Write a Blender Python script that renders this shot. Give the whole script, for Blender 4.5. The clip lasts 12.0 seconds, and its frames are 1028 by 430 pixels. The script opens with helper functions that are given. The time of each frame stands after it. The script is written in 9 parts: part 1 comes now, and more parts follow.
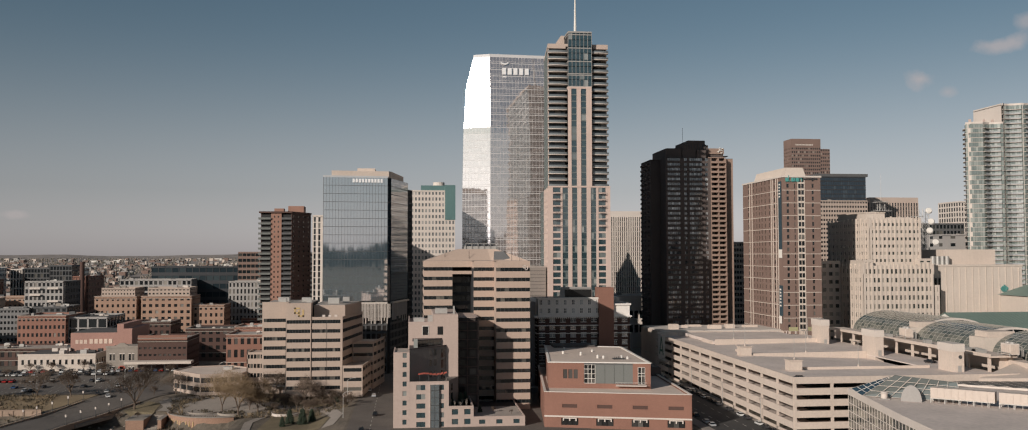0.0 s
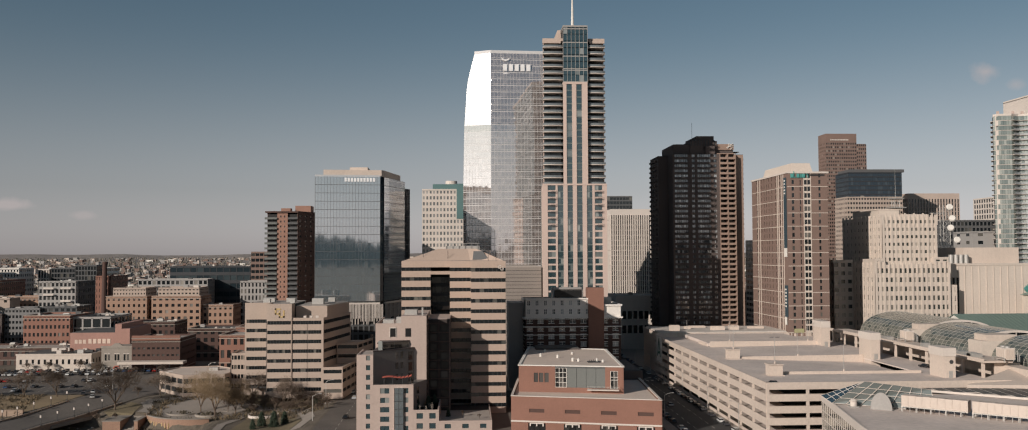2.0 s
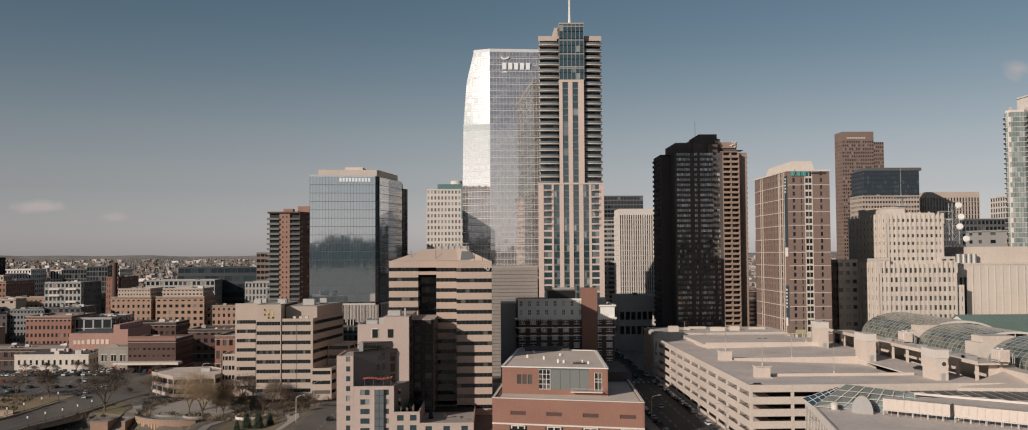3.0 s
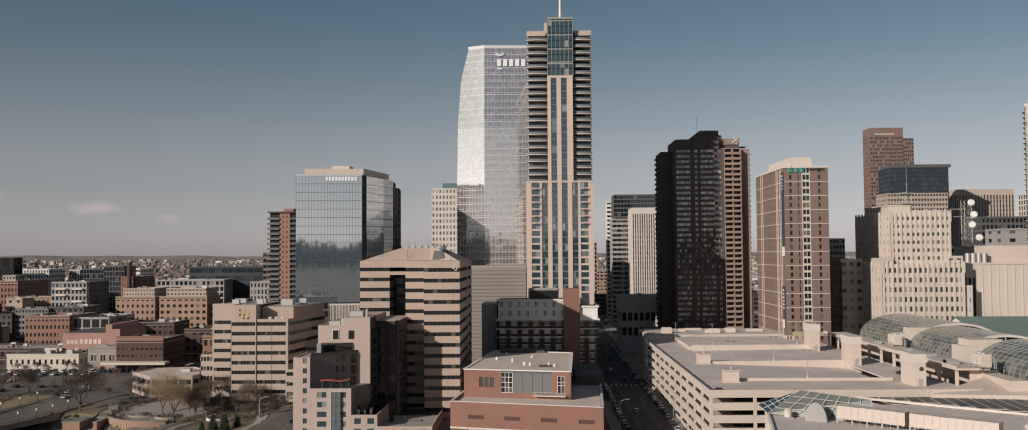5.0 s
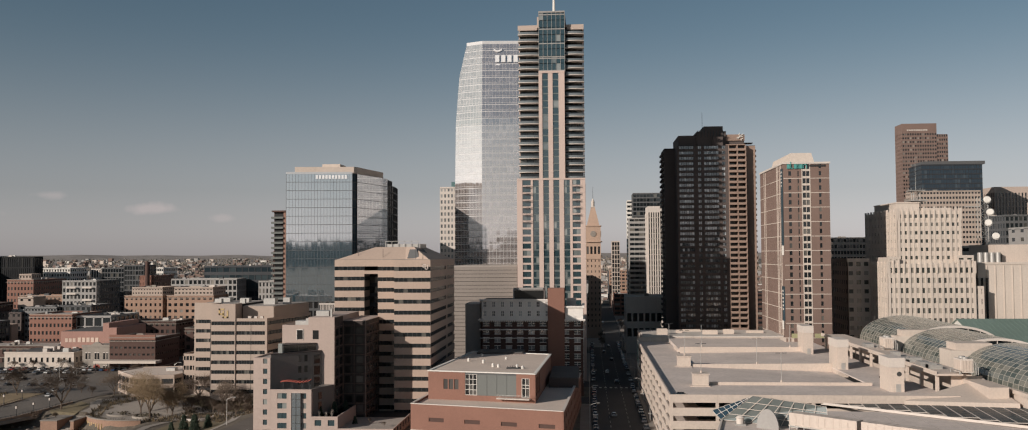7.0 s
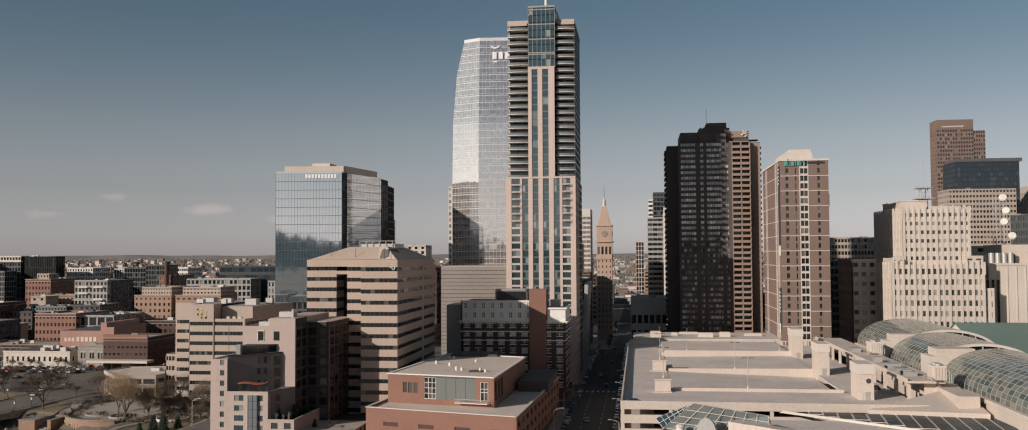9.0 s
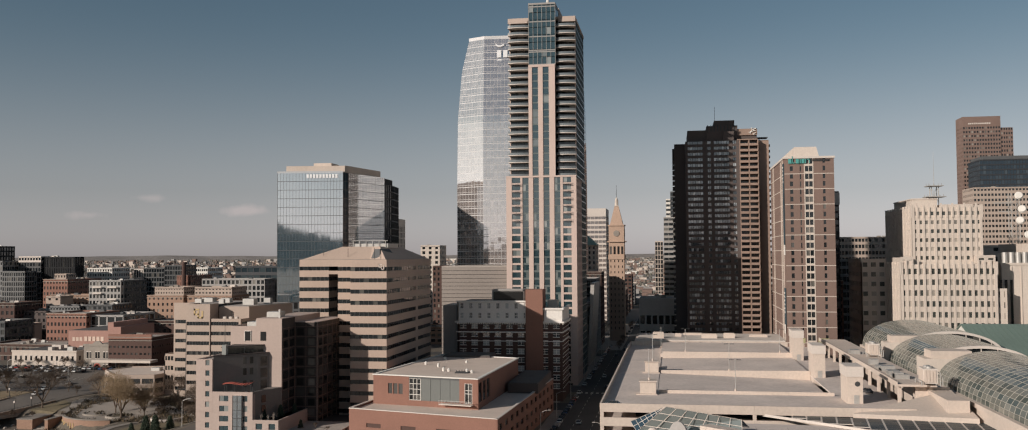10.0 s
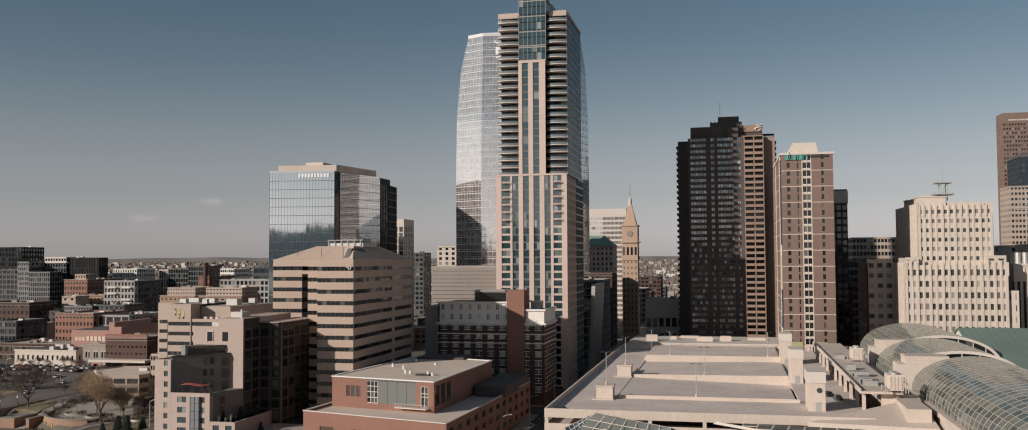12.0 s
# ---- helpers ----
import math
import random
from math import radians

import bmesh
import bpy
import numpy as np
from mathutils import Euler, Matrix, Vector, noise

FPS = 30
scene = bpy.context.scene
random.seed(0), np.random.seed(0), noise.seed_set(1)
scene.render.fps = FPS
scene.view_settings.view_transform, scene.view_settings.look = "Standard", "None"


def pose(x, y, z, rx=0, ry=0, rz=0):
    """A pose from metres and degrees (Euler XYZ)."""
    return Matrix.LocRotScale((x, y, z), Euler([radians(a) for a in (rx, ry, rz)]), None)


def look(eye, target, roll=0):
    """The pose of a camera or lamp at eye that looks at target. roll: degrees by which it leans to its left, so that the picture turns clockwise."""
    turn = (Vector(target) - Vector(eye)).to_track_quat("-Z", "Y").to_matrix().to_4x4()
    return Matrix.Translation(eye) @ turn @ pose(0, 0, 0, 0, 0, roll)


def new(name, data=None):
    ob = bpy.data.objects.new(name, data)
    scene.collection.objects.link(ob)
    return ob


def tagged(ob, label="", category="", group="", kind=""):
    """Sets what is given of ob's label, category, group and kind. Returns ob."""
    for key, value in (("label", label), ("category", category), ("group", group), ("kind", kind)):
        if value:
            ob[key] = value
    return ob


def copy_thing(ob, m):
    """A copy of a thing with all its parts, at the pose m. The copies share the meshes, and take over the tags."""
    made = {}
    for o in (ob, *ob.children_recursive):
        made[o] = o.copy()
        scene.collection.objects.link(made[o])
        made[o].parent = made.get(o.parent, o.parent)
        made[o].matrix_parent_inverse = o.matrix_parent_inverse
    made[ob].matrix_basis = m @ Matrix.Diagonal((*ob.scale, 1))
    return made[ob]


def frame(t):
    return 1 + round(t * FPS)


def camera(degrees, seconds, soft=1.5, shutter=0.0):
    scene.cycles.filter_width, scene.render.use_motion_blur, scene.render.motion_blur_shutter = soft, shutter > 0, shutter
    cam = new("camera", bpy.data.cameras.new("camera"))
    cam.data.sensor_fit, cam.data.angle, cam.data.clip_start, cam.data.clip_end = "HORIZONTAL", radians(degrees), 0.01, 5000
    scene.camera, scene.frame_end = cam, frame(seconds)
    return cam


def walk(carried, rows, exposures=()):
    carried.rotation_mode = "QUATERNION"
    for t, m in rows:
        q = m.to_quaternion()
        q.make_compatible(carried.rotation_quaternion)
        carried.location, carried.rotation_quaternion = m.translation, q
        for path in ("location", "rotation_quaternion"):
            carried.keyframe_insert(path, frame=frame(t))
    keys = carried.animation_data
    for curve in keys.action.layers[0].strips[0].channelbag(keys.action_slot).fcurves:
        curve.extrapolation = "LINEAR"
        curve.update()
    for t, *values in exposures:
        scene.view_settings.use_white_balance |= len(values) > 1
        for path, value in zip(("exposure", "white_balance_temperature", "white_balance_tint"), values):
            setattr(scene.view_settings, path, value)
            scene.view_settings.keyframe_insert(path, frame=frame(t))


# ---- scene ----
cam = camera(57.07, 12.0, soft=1.0)
ROWS = [
    (0.0, 0.00, 0.00, 60.20, -6.21, 2.43, 0.09),
    (0.5, 8.02, 1.50, 60.60, -5.37, 2.38, 0.10),
    (1.0, 15.88, 3.20, 60.80, -4.53, 2.34, 0.13),
    (1.5, 23.66, 5.00, 60.80, -3.70, 2.33, 0.18),
    (2.0, 31.52, 7.06, 60.70, -2.88, 2.34, 0.23),
    (2.5, 39.33, 9.15, 60.55, -2.06, 2.36, 0.29),
    (3.0, 46.99, 11.15, 60.40, -1.28, 2.38, 0.33),
    (5.0, 76.03, 20.30, 60.10, 1.54, 2.39, 0.38),
    (5.5, 82.85, 22.80, 59.90, 2.22, 2.41, 0.38),
    (6.0, 89.75, 25.35, 59.75, 2.99, 2.41, 0.38),
    (6.5, 96.55, 28.05, 59.62, 3.74, 2.40, 0.36),
    (7.0, 103.25, 30.85, 59.52, 4.46, 2.40, 0.34),
    (9.0, 131.40, 42.95, 59.26, 7.55, 2.44, 0.30),
    (9.5, 138.50, 46.20, 59.15, 8.64, 2.44, 0.33),
    (10.0, 145.55, 49.55, 58.95, 9.53, 2.47, 0.34),
    (10.5, 152.56, 53.20, 58.65, 10.41, 2.52, 0.35),
    (11.0, 159.45, 57.05, 58.25, 11.26, 2.57, 0.36),
    (11.5, 166.00, 60.85, 57.97, 12.04, 2.60, 0.33),
    (12.0, 172.17, 64.49, 57.88, 12.76, 2.62, 0.30),
]
walk(cam, [(t, pose(x, y, z, 90 + pitch, roll, yaw)) for t, x, y, z, yaw, pitch, roll in ROWS], exposures=[(0.0, -0.06), (12.0, 0.08)])

# ---- daylight: a low sun behind the camera's left shoulder, clear sky ----
SUN_EL, SUN_AZ = 19.6, 226.0
world = bpy.data.worlds.new("sky")
scene.world = world
world.use_nodes = True
wn, wl = world.node_tree.nodes, world.node_tree.links
wn.clear()
sky = wn.new("ShaderNodeTexSky")
sky.sky_type = "NISHITA"
sky.sun_disc = False
sky.sun_elevation, sky.sun_rotation = radians(SUN_EL), radians(SUN_AZ)
sky.altitude, sky.air_density, sky.dust_density, sky.ozone_density = 1600, 1.0, 1.6, 1.0
tone = wn.new("ShaderNodeMix")
tone.data_type, tone.blend_type = "RGBA", "MULTIPLY"
tone.inputs["Factor"].default_value, tone.inputs["B"].default_value = 1.0, (0.85, 0.97, 0.925, 1)
hue, dust = wn.new("ShaderNodeHueSaturation"), wn.new("ShaderNodeHueSaturation")
hue.inputs["Saturation"].default_value, hue.inputs["Value"].default_value = 0.86, 0.585
dust.inputs["Saturation"].default_value, dust.inputs["Value"].default_value = 0.10, 0.74
for node in (hue, dust):
    wl.new(sky.outputs[0], node.inputs["Color"])
wl.new(hue.outputs[0], tone.inputs["A"])
warm = wn.new("ShaderNodeMix")
warm.data_type, warm.blend_type = "RGBA", "MULTIPLY"
warm.inputs["Factor"].default_value, warm.inputs["B"].default_value = 1.0, (1.06, 0.98, 1.03, 1)
wl.new(dust.outputs[0], warm.inputs["A"])
coord, xyz, rise, haze = wn.new("ShaderNodeTexCoord"), wn.new("ShaderNodeSeparateXYZ"), wn.new("ShaderNodeMapRange"), wn.new("ShaderNodeMix")
wl.new(coord.outputs["Generated"], xyz.inputs[0])
wl.new(xyz.outputs["Z"], rise.inputs["Value"])
rise.interpolation_type = "SMOOTHSTEP"
rise.inputs["From Min"].default_value, rise.inputs["From Max"].default_value = -0.06, 0.27
rise.inputs["To Min"].default_value, rise.inputs["To Max"].default_value = 1.0, 0.0
haze.data_type = "RGBA"
wl.new(rise.outputs[0], haze.inputs["Factor"])
wl.new(tone.outputs["Result"], haze.inputs["A"])
wl.new(warm.outputs["Result"], haze.inputs["B"])
# a few thin clouds: yaw and height in degrees, half-width and half-height, strength
last_sky = haze.outputs["Result"]
wisp = wn.new("ShaderNodeTexNoise")
wisp.inputs["Scale"].default_value, wisp.inputs["Detail"].default_value = 38.0, 6
wl.new(coord.outputs["Generated"], wisp.inputs["Vector"])
for yaw, up, wide, high, power in ((29.6, 9.7, 0.9, 0.55, 0.8), (33.6, 11.2, 1.8, 0.45, 0.8), (31.0, 8.9, 0.5, 0.35, 0.5), (35.2, 12.4, 1.0, 0.4, 0.6), (-25.4, 2.7, 1.6, 0.32, 0.8), (-21.6, 2.2, 0.7, 0.25, 0.5), (-30.8, 3.4, 1.2, 0.25, 0.5), (-33.8, 2.4, 1.0, 0.3, 0.6)):
    a, e = radians(yaw), radians(up)
    turn = wn.new("ShaderNodeVectorRotate")
    turn.rotation_type = "EULER_XYZ"
    turn.inputs["Rotation"].default_value = (0, 0, a)
    lift = wn.new("ShaderNodeVectorMath")
    lift.operation = "SUBTRACT"
    lift.inputs[1].default_value = (0, math.cos(e), math.sin(e))
    size = wn.new("ShaderNodeVectorMath")
    size.operation = "MULTIPLY"
    size.inputs[1].default_value = (1 / radians(wide), 1 / radians(4), 1 / radians(high))
    leng = wn.new("ShaderNodeVectorMath")
    leng.operation = "LENGTH"
    puff = wn.new("ShaderNodeMath")
    puff.operation = "MULTIPLY_ADD"
    puff.inputs[1].default_value = 2.6
    mask = wn.new("ShaderNodeMapRange")
    mask.inputs["From Min"].default_value, mask.inputs["From Max"].default_value = 2.35, 1.45
    mask.inputs["To Min"].default_value, mask.inputs["To Max"].default_value = 0.0, 0.75 * power
    wl.new(coord.outputs["Generated"], turn.inputs["Vector"])
    wl.new(turn.outputs[0], lift.inputs[0])
    wl.new(lift.outputs[0], size.inputs[0])
    wl.new(size.outputs[0], leng.inputs[0])
    wl.new(wisp.outputs["Fac"], puff.inputs[0])
    wl.new(leng.outputs["Value"], puff.inputs[2])
    wl.new(puff.outputs[0], mask.inputs["Value"])
    mixc = wn.new("ShaderNodeMix")
    mixc.data_type = "RGBA"
    mixc.inputs["B"].default_value = (5.6, 4.9, 4.8, 1)
    wl.new(mask.outputs[0], mixc.inputs["Factor"])
    wl.new(last_sky, mixc.inputs["A"])
    last_sky = mixc.outputs["Result"]
wb = wn.new("ShaderNodeBackground")
wb.inputs["Strength"].default_value = 0.09
wo = wn.new("ShaderNodeOutputWorld")
wl.new(last_sky, wb.inputs["Color"])
wl.new(wb.outputs[0], wo.inputs["Surface"])
sun_data = bpy.data.lights.new("sun", "SUN")
sun_data.energy, sun_data.angle, sun_data.color = 4.15, radians(0.53), (1.0, 0.91, 0.83)
sun = new("sun", sun_data)
SUN_TO = Vector((math.cos(radians(SUN_EL)) * math.sin(radians(SUN_AZ)), math.cos(radians(SUN_EL)) * math.cos(radians(SUN_AZ)), math.sin(radians(SUN_EL))))
sun.matrix_world = look(SUN_TO * 800 + Vector((80, 450, 0)), (80, 450, 0))

# ---- materials ----
def principled(name, color, rough=0.8, metal=0.0, ior=1.45):
    m = bpy.data.materials.new(name)
    m.use_nodes = True
    b = m.node_tree.nodes["Principled BSDF"]
    b.inputs["Base Color"].default_value = (*color, 1)
    b.inputs["Roughness"].default_value = rough
    b.inputs["Metallic"].default_value = metal
    b.inputs["IOR"].default_value = ior
    return m, m.node_tree.nodes, m.node_tree.links, b


def surface(name, color, rough=0.85, var=0.12, coarse=0.06, fine=1.6, bump=0.25, streak=0.0, metal=0.0, island=0.0):
    """A weathered matt surface: broad stains, fine grain, and upright streaks."""
    m, n, l, b = principled(name, color, rough, metal)
    geo = n.new("ShaderNodeNewGeometry")
    big = n.new("ShaderNodeTexNoise")
    big.inputs["Scale"].default_value, big.inputs["Detail"].default_value = coarse, 5
    small = n.new("ShaderNodeTexNoise")
    small.inputs["Scale"].default_value, small.inputs["Detail"].default_value = fine, 6
    l.new(geo.outputs["Position"], big.inputs["Vector"])
    l.new(geo.outputs["Position"], small.inputs["Vector"])
    add = n.new("ShaderNodeMath")
    add.operation = "ADD"
    l.new(big.outputs["Fac"], add.inputs[0])
    l.new(small.outputs["Fac"], add.inputs[1])
    last = add
    if streak:
        mp = n.new("ShaderNodeMapping")
        mp.inputs["Scale"].default_value = (1, 1, 0.05)
        l.new(geo.outputs["Position"], mp.inputs["Vector"])
        st = n.new("ShaderNodeTexNoise")
        st.inputs["Scale"].default_value, st.inputs["Detail"].default_value = 0.9, 4
        l.new(mp.outputs[0], st.inputs["Vector"])
        mul = n.new("ShaderNodeMath")
        mul.operation = "MULTIPLY_ADD"
        mul.inputs[1].default_value = streak
        l.new(st.outputs["Fac"], mul.inputs[0])
        l.new(add.outputs[0], mul.inputs[2])
        last = mul
    if island:
        io = n.new("ShaderNodeMath")
        io.operation = "MULTIPLY_ADD"
        io.inputs[1].default_value = island
        l.new(geo.outputs["Random Per Island"], io.inputs[0])
        l.new(last.outputs[0], io.inputs[2])
        last = io
    top = 1.0 + streak * 0.5 + island * 0.5
    ramp = n.new("ShaderNodeMapRange")
    ramp.inputs["From Min"].default_value, ramp.inputs["From Max"].default_value = top - 0.45, top + 0.45
    ramp.inputs["To Min"].default_value, ramp.inputs["To Max"].default_value = 1 - var, 1 + var
    l.new(last.outputs[0], ramp.inputs["Value"])
    mix = n.new("ShaderNodeVectorMath")
    mix.operation = "SCALE"
    mix.inputs[0].default_value = color
    l.new(ramp.outputs[0], mix.inputs["Scale"])
    l.new(mix.outputs[0], b.inputs["Base Color"])
    if bump:
        bp = n.new("ShaderNodeBump")
        bp.inputs["Strength"].default_value, bp.inputs["Distance"].default_value = bump, 0.03
        l.new(small.outputs["Fac"], bp.inputs["Height"])
        l.new(bp.outputs[0], b.inputs["Normal"])
    return m


def glazing(name, dark, light, share, ior, rough=0.04, wave=0.0, metal=0.0):
    """Coated window glass; a share of the panes has pale blinds behind it."""
    m, n, l, b = principled(name, dark, rough, metal, ior)
    info, geo = n.new("ShaderNodeObjectInfo"), n.new("ShaderNodeNewGeometry")
    add, fr = n.new("ShaderNodeMath"), n.new("ShaderNodeMath")
    fr.operation = "FRACT"
    l.new(info.outputs["Random"], add.inputs[0])
    l.new(geo.outputs["Random Per Island"], add.inputs[1])
    l.new(add.outputs[0], fr.inputs[0])
    ramp = n.new("ShaderNodeMapRange")
    ramp.inputs["From Min"].default_value, ramp.inputs["From Max"].default_value = 1 - share, 1.0
    l.new(fr.outputs[0], ramp.inputs["Value"])
    mix = n.new("ShaderNodeMix")
    mix.data_type = "RGBA"
    mix.inputs["A"].default_value, mix.inputs["B"].default_value = (*dark, 1), (*light, 1)
    l.new(ramp.outputs[0], mix.inputs["Factor"])
    l.new(mix.outputs["Result"], b.inputs["Base Color"])
    if wave:
        w = n.new("ShaderNodeTexNoise")
        w.inputs["Scale"].default_value, w.inputs["Detail"].default_value = 0.35, 2
        l.new(geo.outputs["Position"], w.inputs["Vector"])
        bp = n.new("ShaderNodeBump")
        bp.inputs["Strength"].default_value, bp.inputs["Distance"].default_value = wave, 0.05
        l.new(w.outputs["Fac"], bp.inputs["Height"])
        l.new(bp.outputs[0], b.inputs["Normal"])
    return m


TAN = surface("tan_precast", (0.44, 0.335, 0.27), streak=0.35, var=0.1)
TAN2 = surface("beige_precast", (0.42, 0.333, 0.275), streak=0.3, var=0.1)
SAND = surface("sandstone", (0.47, 0.375, 0.315), streak=0.3, var=0.1)
ROSE = surface("rose_precast", (0.56, 0.435, 0.375), streak=0.3, var=0.1)
PINK = surface("pink_stucco", (0.44, 0.345, 0.297), var=0.1, streak=0.3)
CREAM = surface("cream_terracotta", (0.57, 0.49, 0.42), streak=0.5, var=0.12)
PALE = surface("pale_concrete", (0.565, 0.472, 0.40), streak=0.4, var=0.14)
DECK = surface("parking_deck", (0.60, 0.515, 0.46), streak=0.0, var=0.2, coarse=0.09, fine=0.8)
WHITE = surface("white_paint", (0.7, 0.66, 0.6), var=0.08)
WHITE2 = surface("off_white_concrete", (0.6, 0.53, 0.47), var=0.1, streak=0.3)
BRICK = surface("red_brick", (0.245, 0.124, 0.09), var=0.2, fine=3.0, streak=0.2)
BRICK2 = surface("orange_brick", (0.33, 0.21, 0.15), var=0.18, fine=3.0, streak=0.2)
BRICK3 = surface("dark_red_brick", (0.088, 0.05, 0.04), var=0.2, fine=3.0, streak=0.2)
REDLIT = surface("sunlit_tone_red_brick", (0.285, 0.16, 0.118), var=0.18, fine=3.0, streak=0.2)
BROWN = surface("brown_brick", (0.20, 0.135, 0.11), var=0.15, fine=3.0, streak=0.25)
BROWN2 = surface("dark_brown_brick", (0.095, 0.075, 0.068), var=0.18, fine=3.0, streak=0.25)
GREY = surface("grey_panel", (0.33, 0.31, 0.29), var=0.12, streak=0.3)
DGREY = surface("dark_grey_panel", (0.10, 0.10, 0.10), var=0.15)
STONE = surface("grey_stone", (0.27, 0.235, 0.20), var=0.2, fine=1.0)
GREYGREEN = surface("grey_green_stucco", (0.15, 0.155, 0.145), var=0.1)
TEAL = surface("teal_tile", (0.10, 0.18, 0.175), rough=0.4, var=0.12)
GREENROOF = surface("green_metal_roof", (0.165, 0.22, 0.185), rough=0.5, var=0.14, coarse=0.05)
ROOF = surface("gravel_roof", (0.38, 0.33, 0.29), var=0.22, coarse=0.12, fine=1.0)
HALLR = surface("warm_membrane_roof", (0.62, 0.51, 0.43), var=0.14, coarse=0.12)
ROOFD = surface("dark_membrane_roof", (0.09, 0.085, 0.08), var=0.3, coarse=0.15)
ROOFL = surface("pale_membrane_roof", (0.55, 0.50, 0.45), var=0.15, coarse=0.12)
ASPHALT = surface("asphalt", (0.05, 0.048, 0.046), var=0.3, coarse=0.07, fine=1.2)
PAVE = surface("pavement_concrete", (0.28, 0.245, 0.212), var=0.2, coarse=0.15)
LOT = surface("worn_asphalt", (0.125, 0.108, 0.093), var=0.35, coarse=0.09, fine=1.2)
SOIL = surface("city_ground", (0.135, 0.112, 0.086), var=0.55, coarse=0.09, fine=0.9, bump=0.5)
GRASS = surface("dry_lawn", (0.165, 0.132, 0.08), var=0.4, coarse=0.12, fine=2.0, bump=0.6)
OCHRE = surface("ochre_dry_grass", (0.23, 0.172, 0.105), var=0.35, coarse=0.12, fine=2.0, bump=0.6)
# lighter than the near ground: distance haze is put into the colour
HILL = surface("haze_paled_plain", (0.26, 0.228, 0.205), var=0.4, coarse=0.004, fine=0.03, bump=0)
METAL = surface("galvanised_steel", (0.45, 0.43, 0.40), rough=0.5, var=0.15, metal=0.4)
DARKM = surface("dark_metal", (0.05, 0.05, 0.05), rough=0.5, var=0.15)
REDM = surface("red_awning_cloth", (0.42, 0.10, 0.07), var=0.12)
RUST = surface("orange_ochre_stone", (0.30, 0.185, 0.13), var=0.25)
BARK = surface("grey_brown_bark", (0.13, 0.095, 0.07), var=0.25)
BARK2 = surface("ochre_willow_twigs", (0.28, 0.20, 0.12), var=0.25)
NEEDLE = surface("dark_evergreen", (0.035, 0.05, 0.03), var=0.35)
# near-black colour stands in for unlit rooms behind walls and panes
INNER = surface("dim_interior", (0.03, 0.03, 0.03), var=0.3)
BLACKG = glazing("dark_ribbon_glass", (0.012, 0.016, 0.018), (0.16, 0.15, 0.13), 0.12, 1.75, 0.05)
BLUEG = glazing("blue_coated_glass", (0.088, 0.148, 0.18), (0.118, 0.175, 0.205), 0.4, 10.0, 0.04)
PLAING = glazing("blue_sloped_glass", (0.02, 0.04, 0.055), (0.06, 0.09, 0.10), 0.3, 2.2, 0.06)
# warm pale base carries the hazy sky this glass would mirror
SKYG = glazing("sky_toned_silver_glass", (0.315, 0.272, 0.255), (0.45, 0.39, 0.362), 0.5, 7.0, 0.05)
TEALG = glazing("teal_window_glass", (0.026, 0.052, 0.06), (0.30, 0.31, 0.29), 0.22, 2.15, 0.05)
HOMEG = glazing("window_glass", (0.015, 0.018, 0.02), (0.34, 0.31, 0.27), 0.22, 1.7, 0.06)
SHOPG = glazing("shaded_window_glass", (0.02, 0.02, 0.02), (0.12, 0.11, 0.10), 0.35, 1.6, 0.08)
SIGNW = surface("bright_white_sign", (0.82, 0.81, 0.80), rough=0.4, var=0.03, bump=0)
SIGNT = surface("teal_sign", (0.09, 0.32, 0.29), rough=0.4, var=0.05, bump=0)
GOLD = surface("gold_sign", (0.50, 0.36, 0.17), rough=0.45, var=0.06, bump=0)
BANNER = surface("slate_blue_banner", (0.035, 0.06, 0.075), rough=0.6, var=0.08, bump=0)
LINE = surface("road_paint", (0.5, 0.47, 0.42), var=0.25, bump=0)
LIMEG = surface("lime_green_mural", (0.36, 0.34, 0.19), var=0.2)
HOTELG = glazing("curtained_hotel_glass", (0.05, 0.055, 0.06), (0.55, 0.55, 0.53), 0.6, 2.2, 0.06)
SKYLG = glazing("dark_skylight_glass", (0.02, 0.03, 0.036), (0.05, 0.065, 0.07), 0.4, 1.12, 0.3)
DEEPG = glazing("deep_blue_glass", (0.02, 0.035, 0.05), (0.05, 0.07, 0.085), 0.3, 1.7, 0.05)
FRONTG = glazing("warm_front_glass", (0.09, 0.09, 0.08), (0.28, 0.26, 0.21), 0.5, 1.7, 0.06)
DARKP = surface("black_panel", (0.032, 0.034, 0.038), rough=0.6, var=0.15)
COPPER = surface("green_copper", (0.20, 0.29, 0.25), var=0.15)

# ---- building kit ----
rng = random.Random(7)


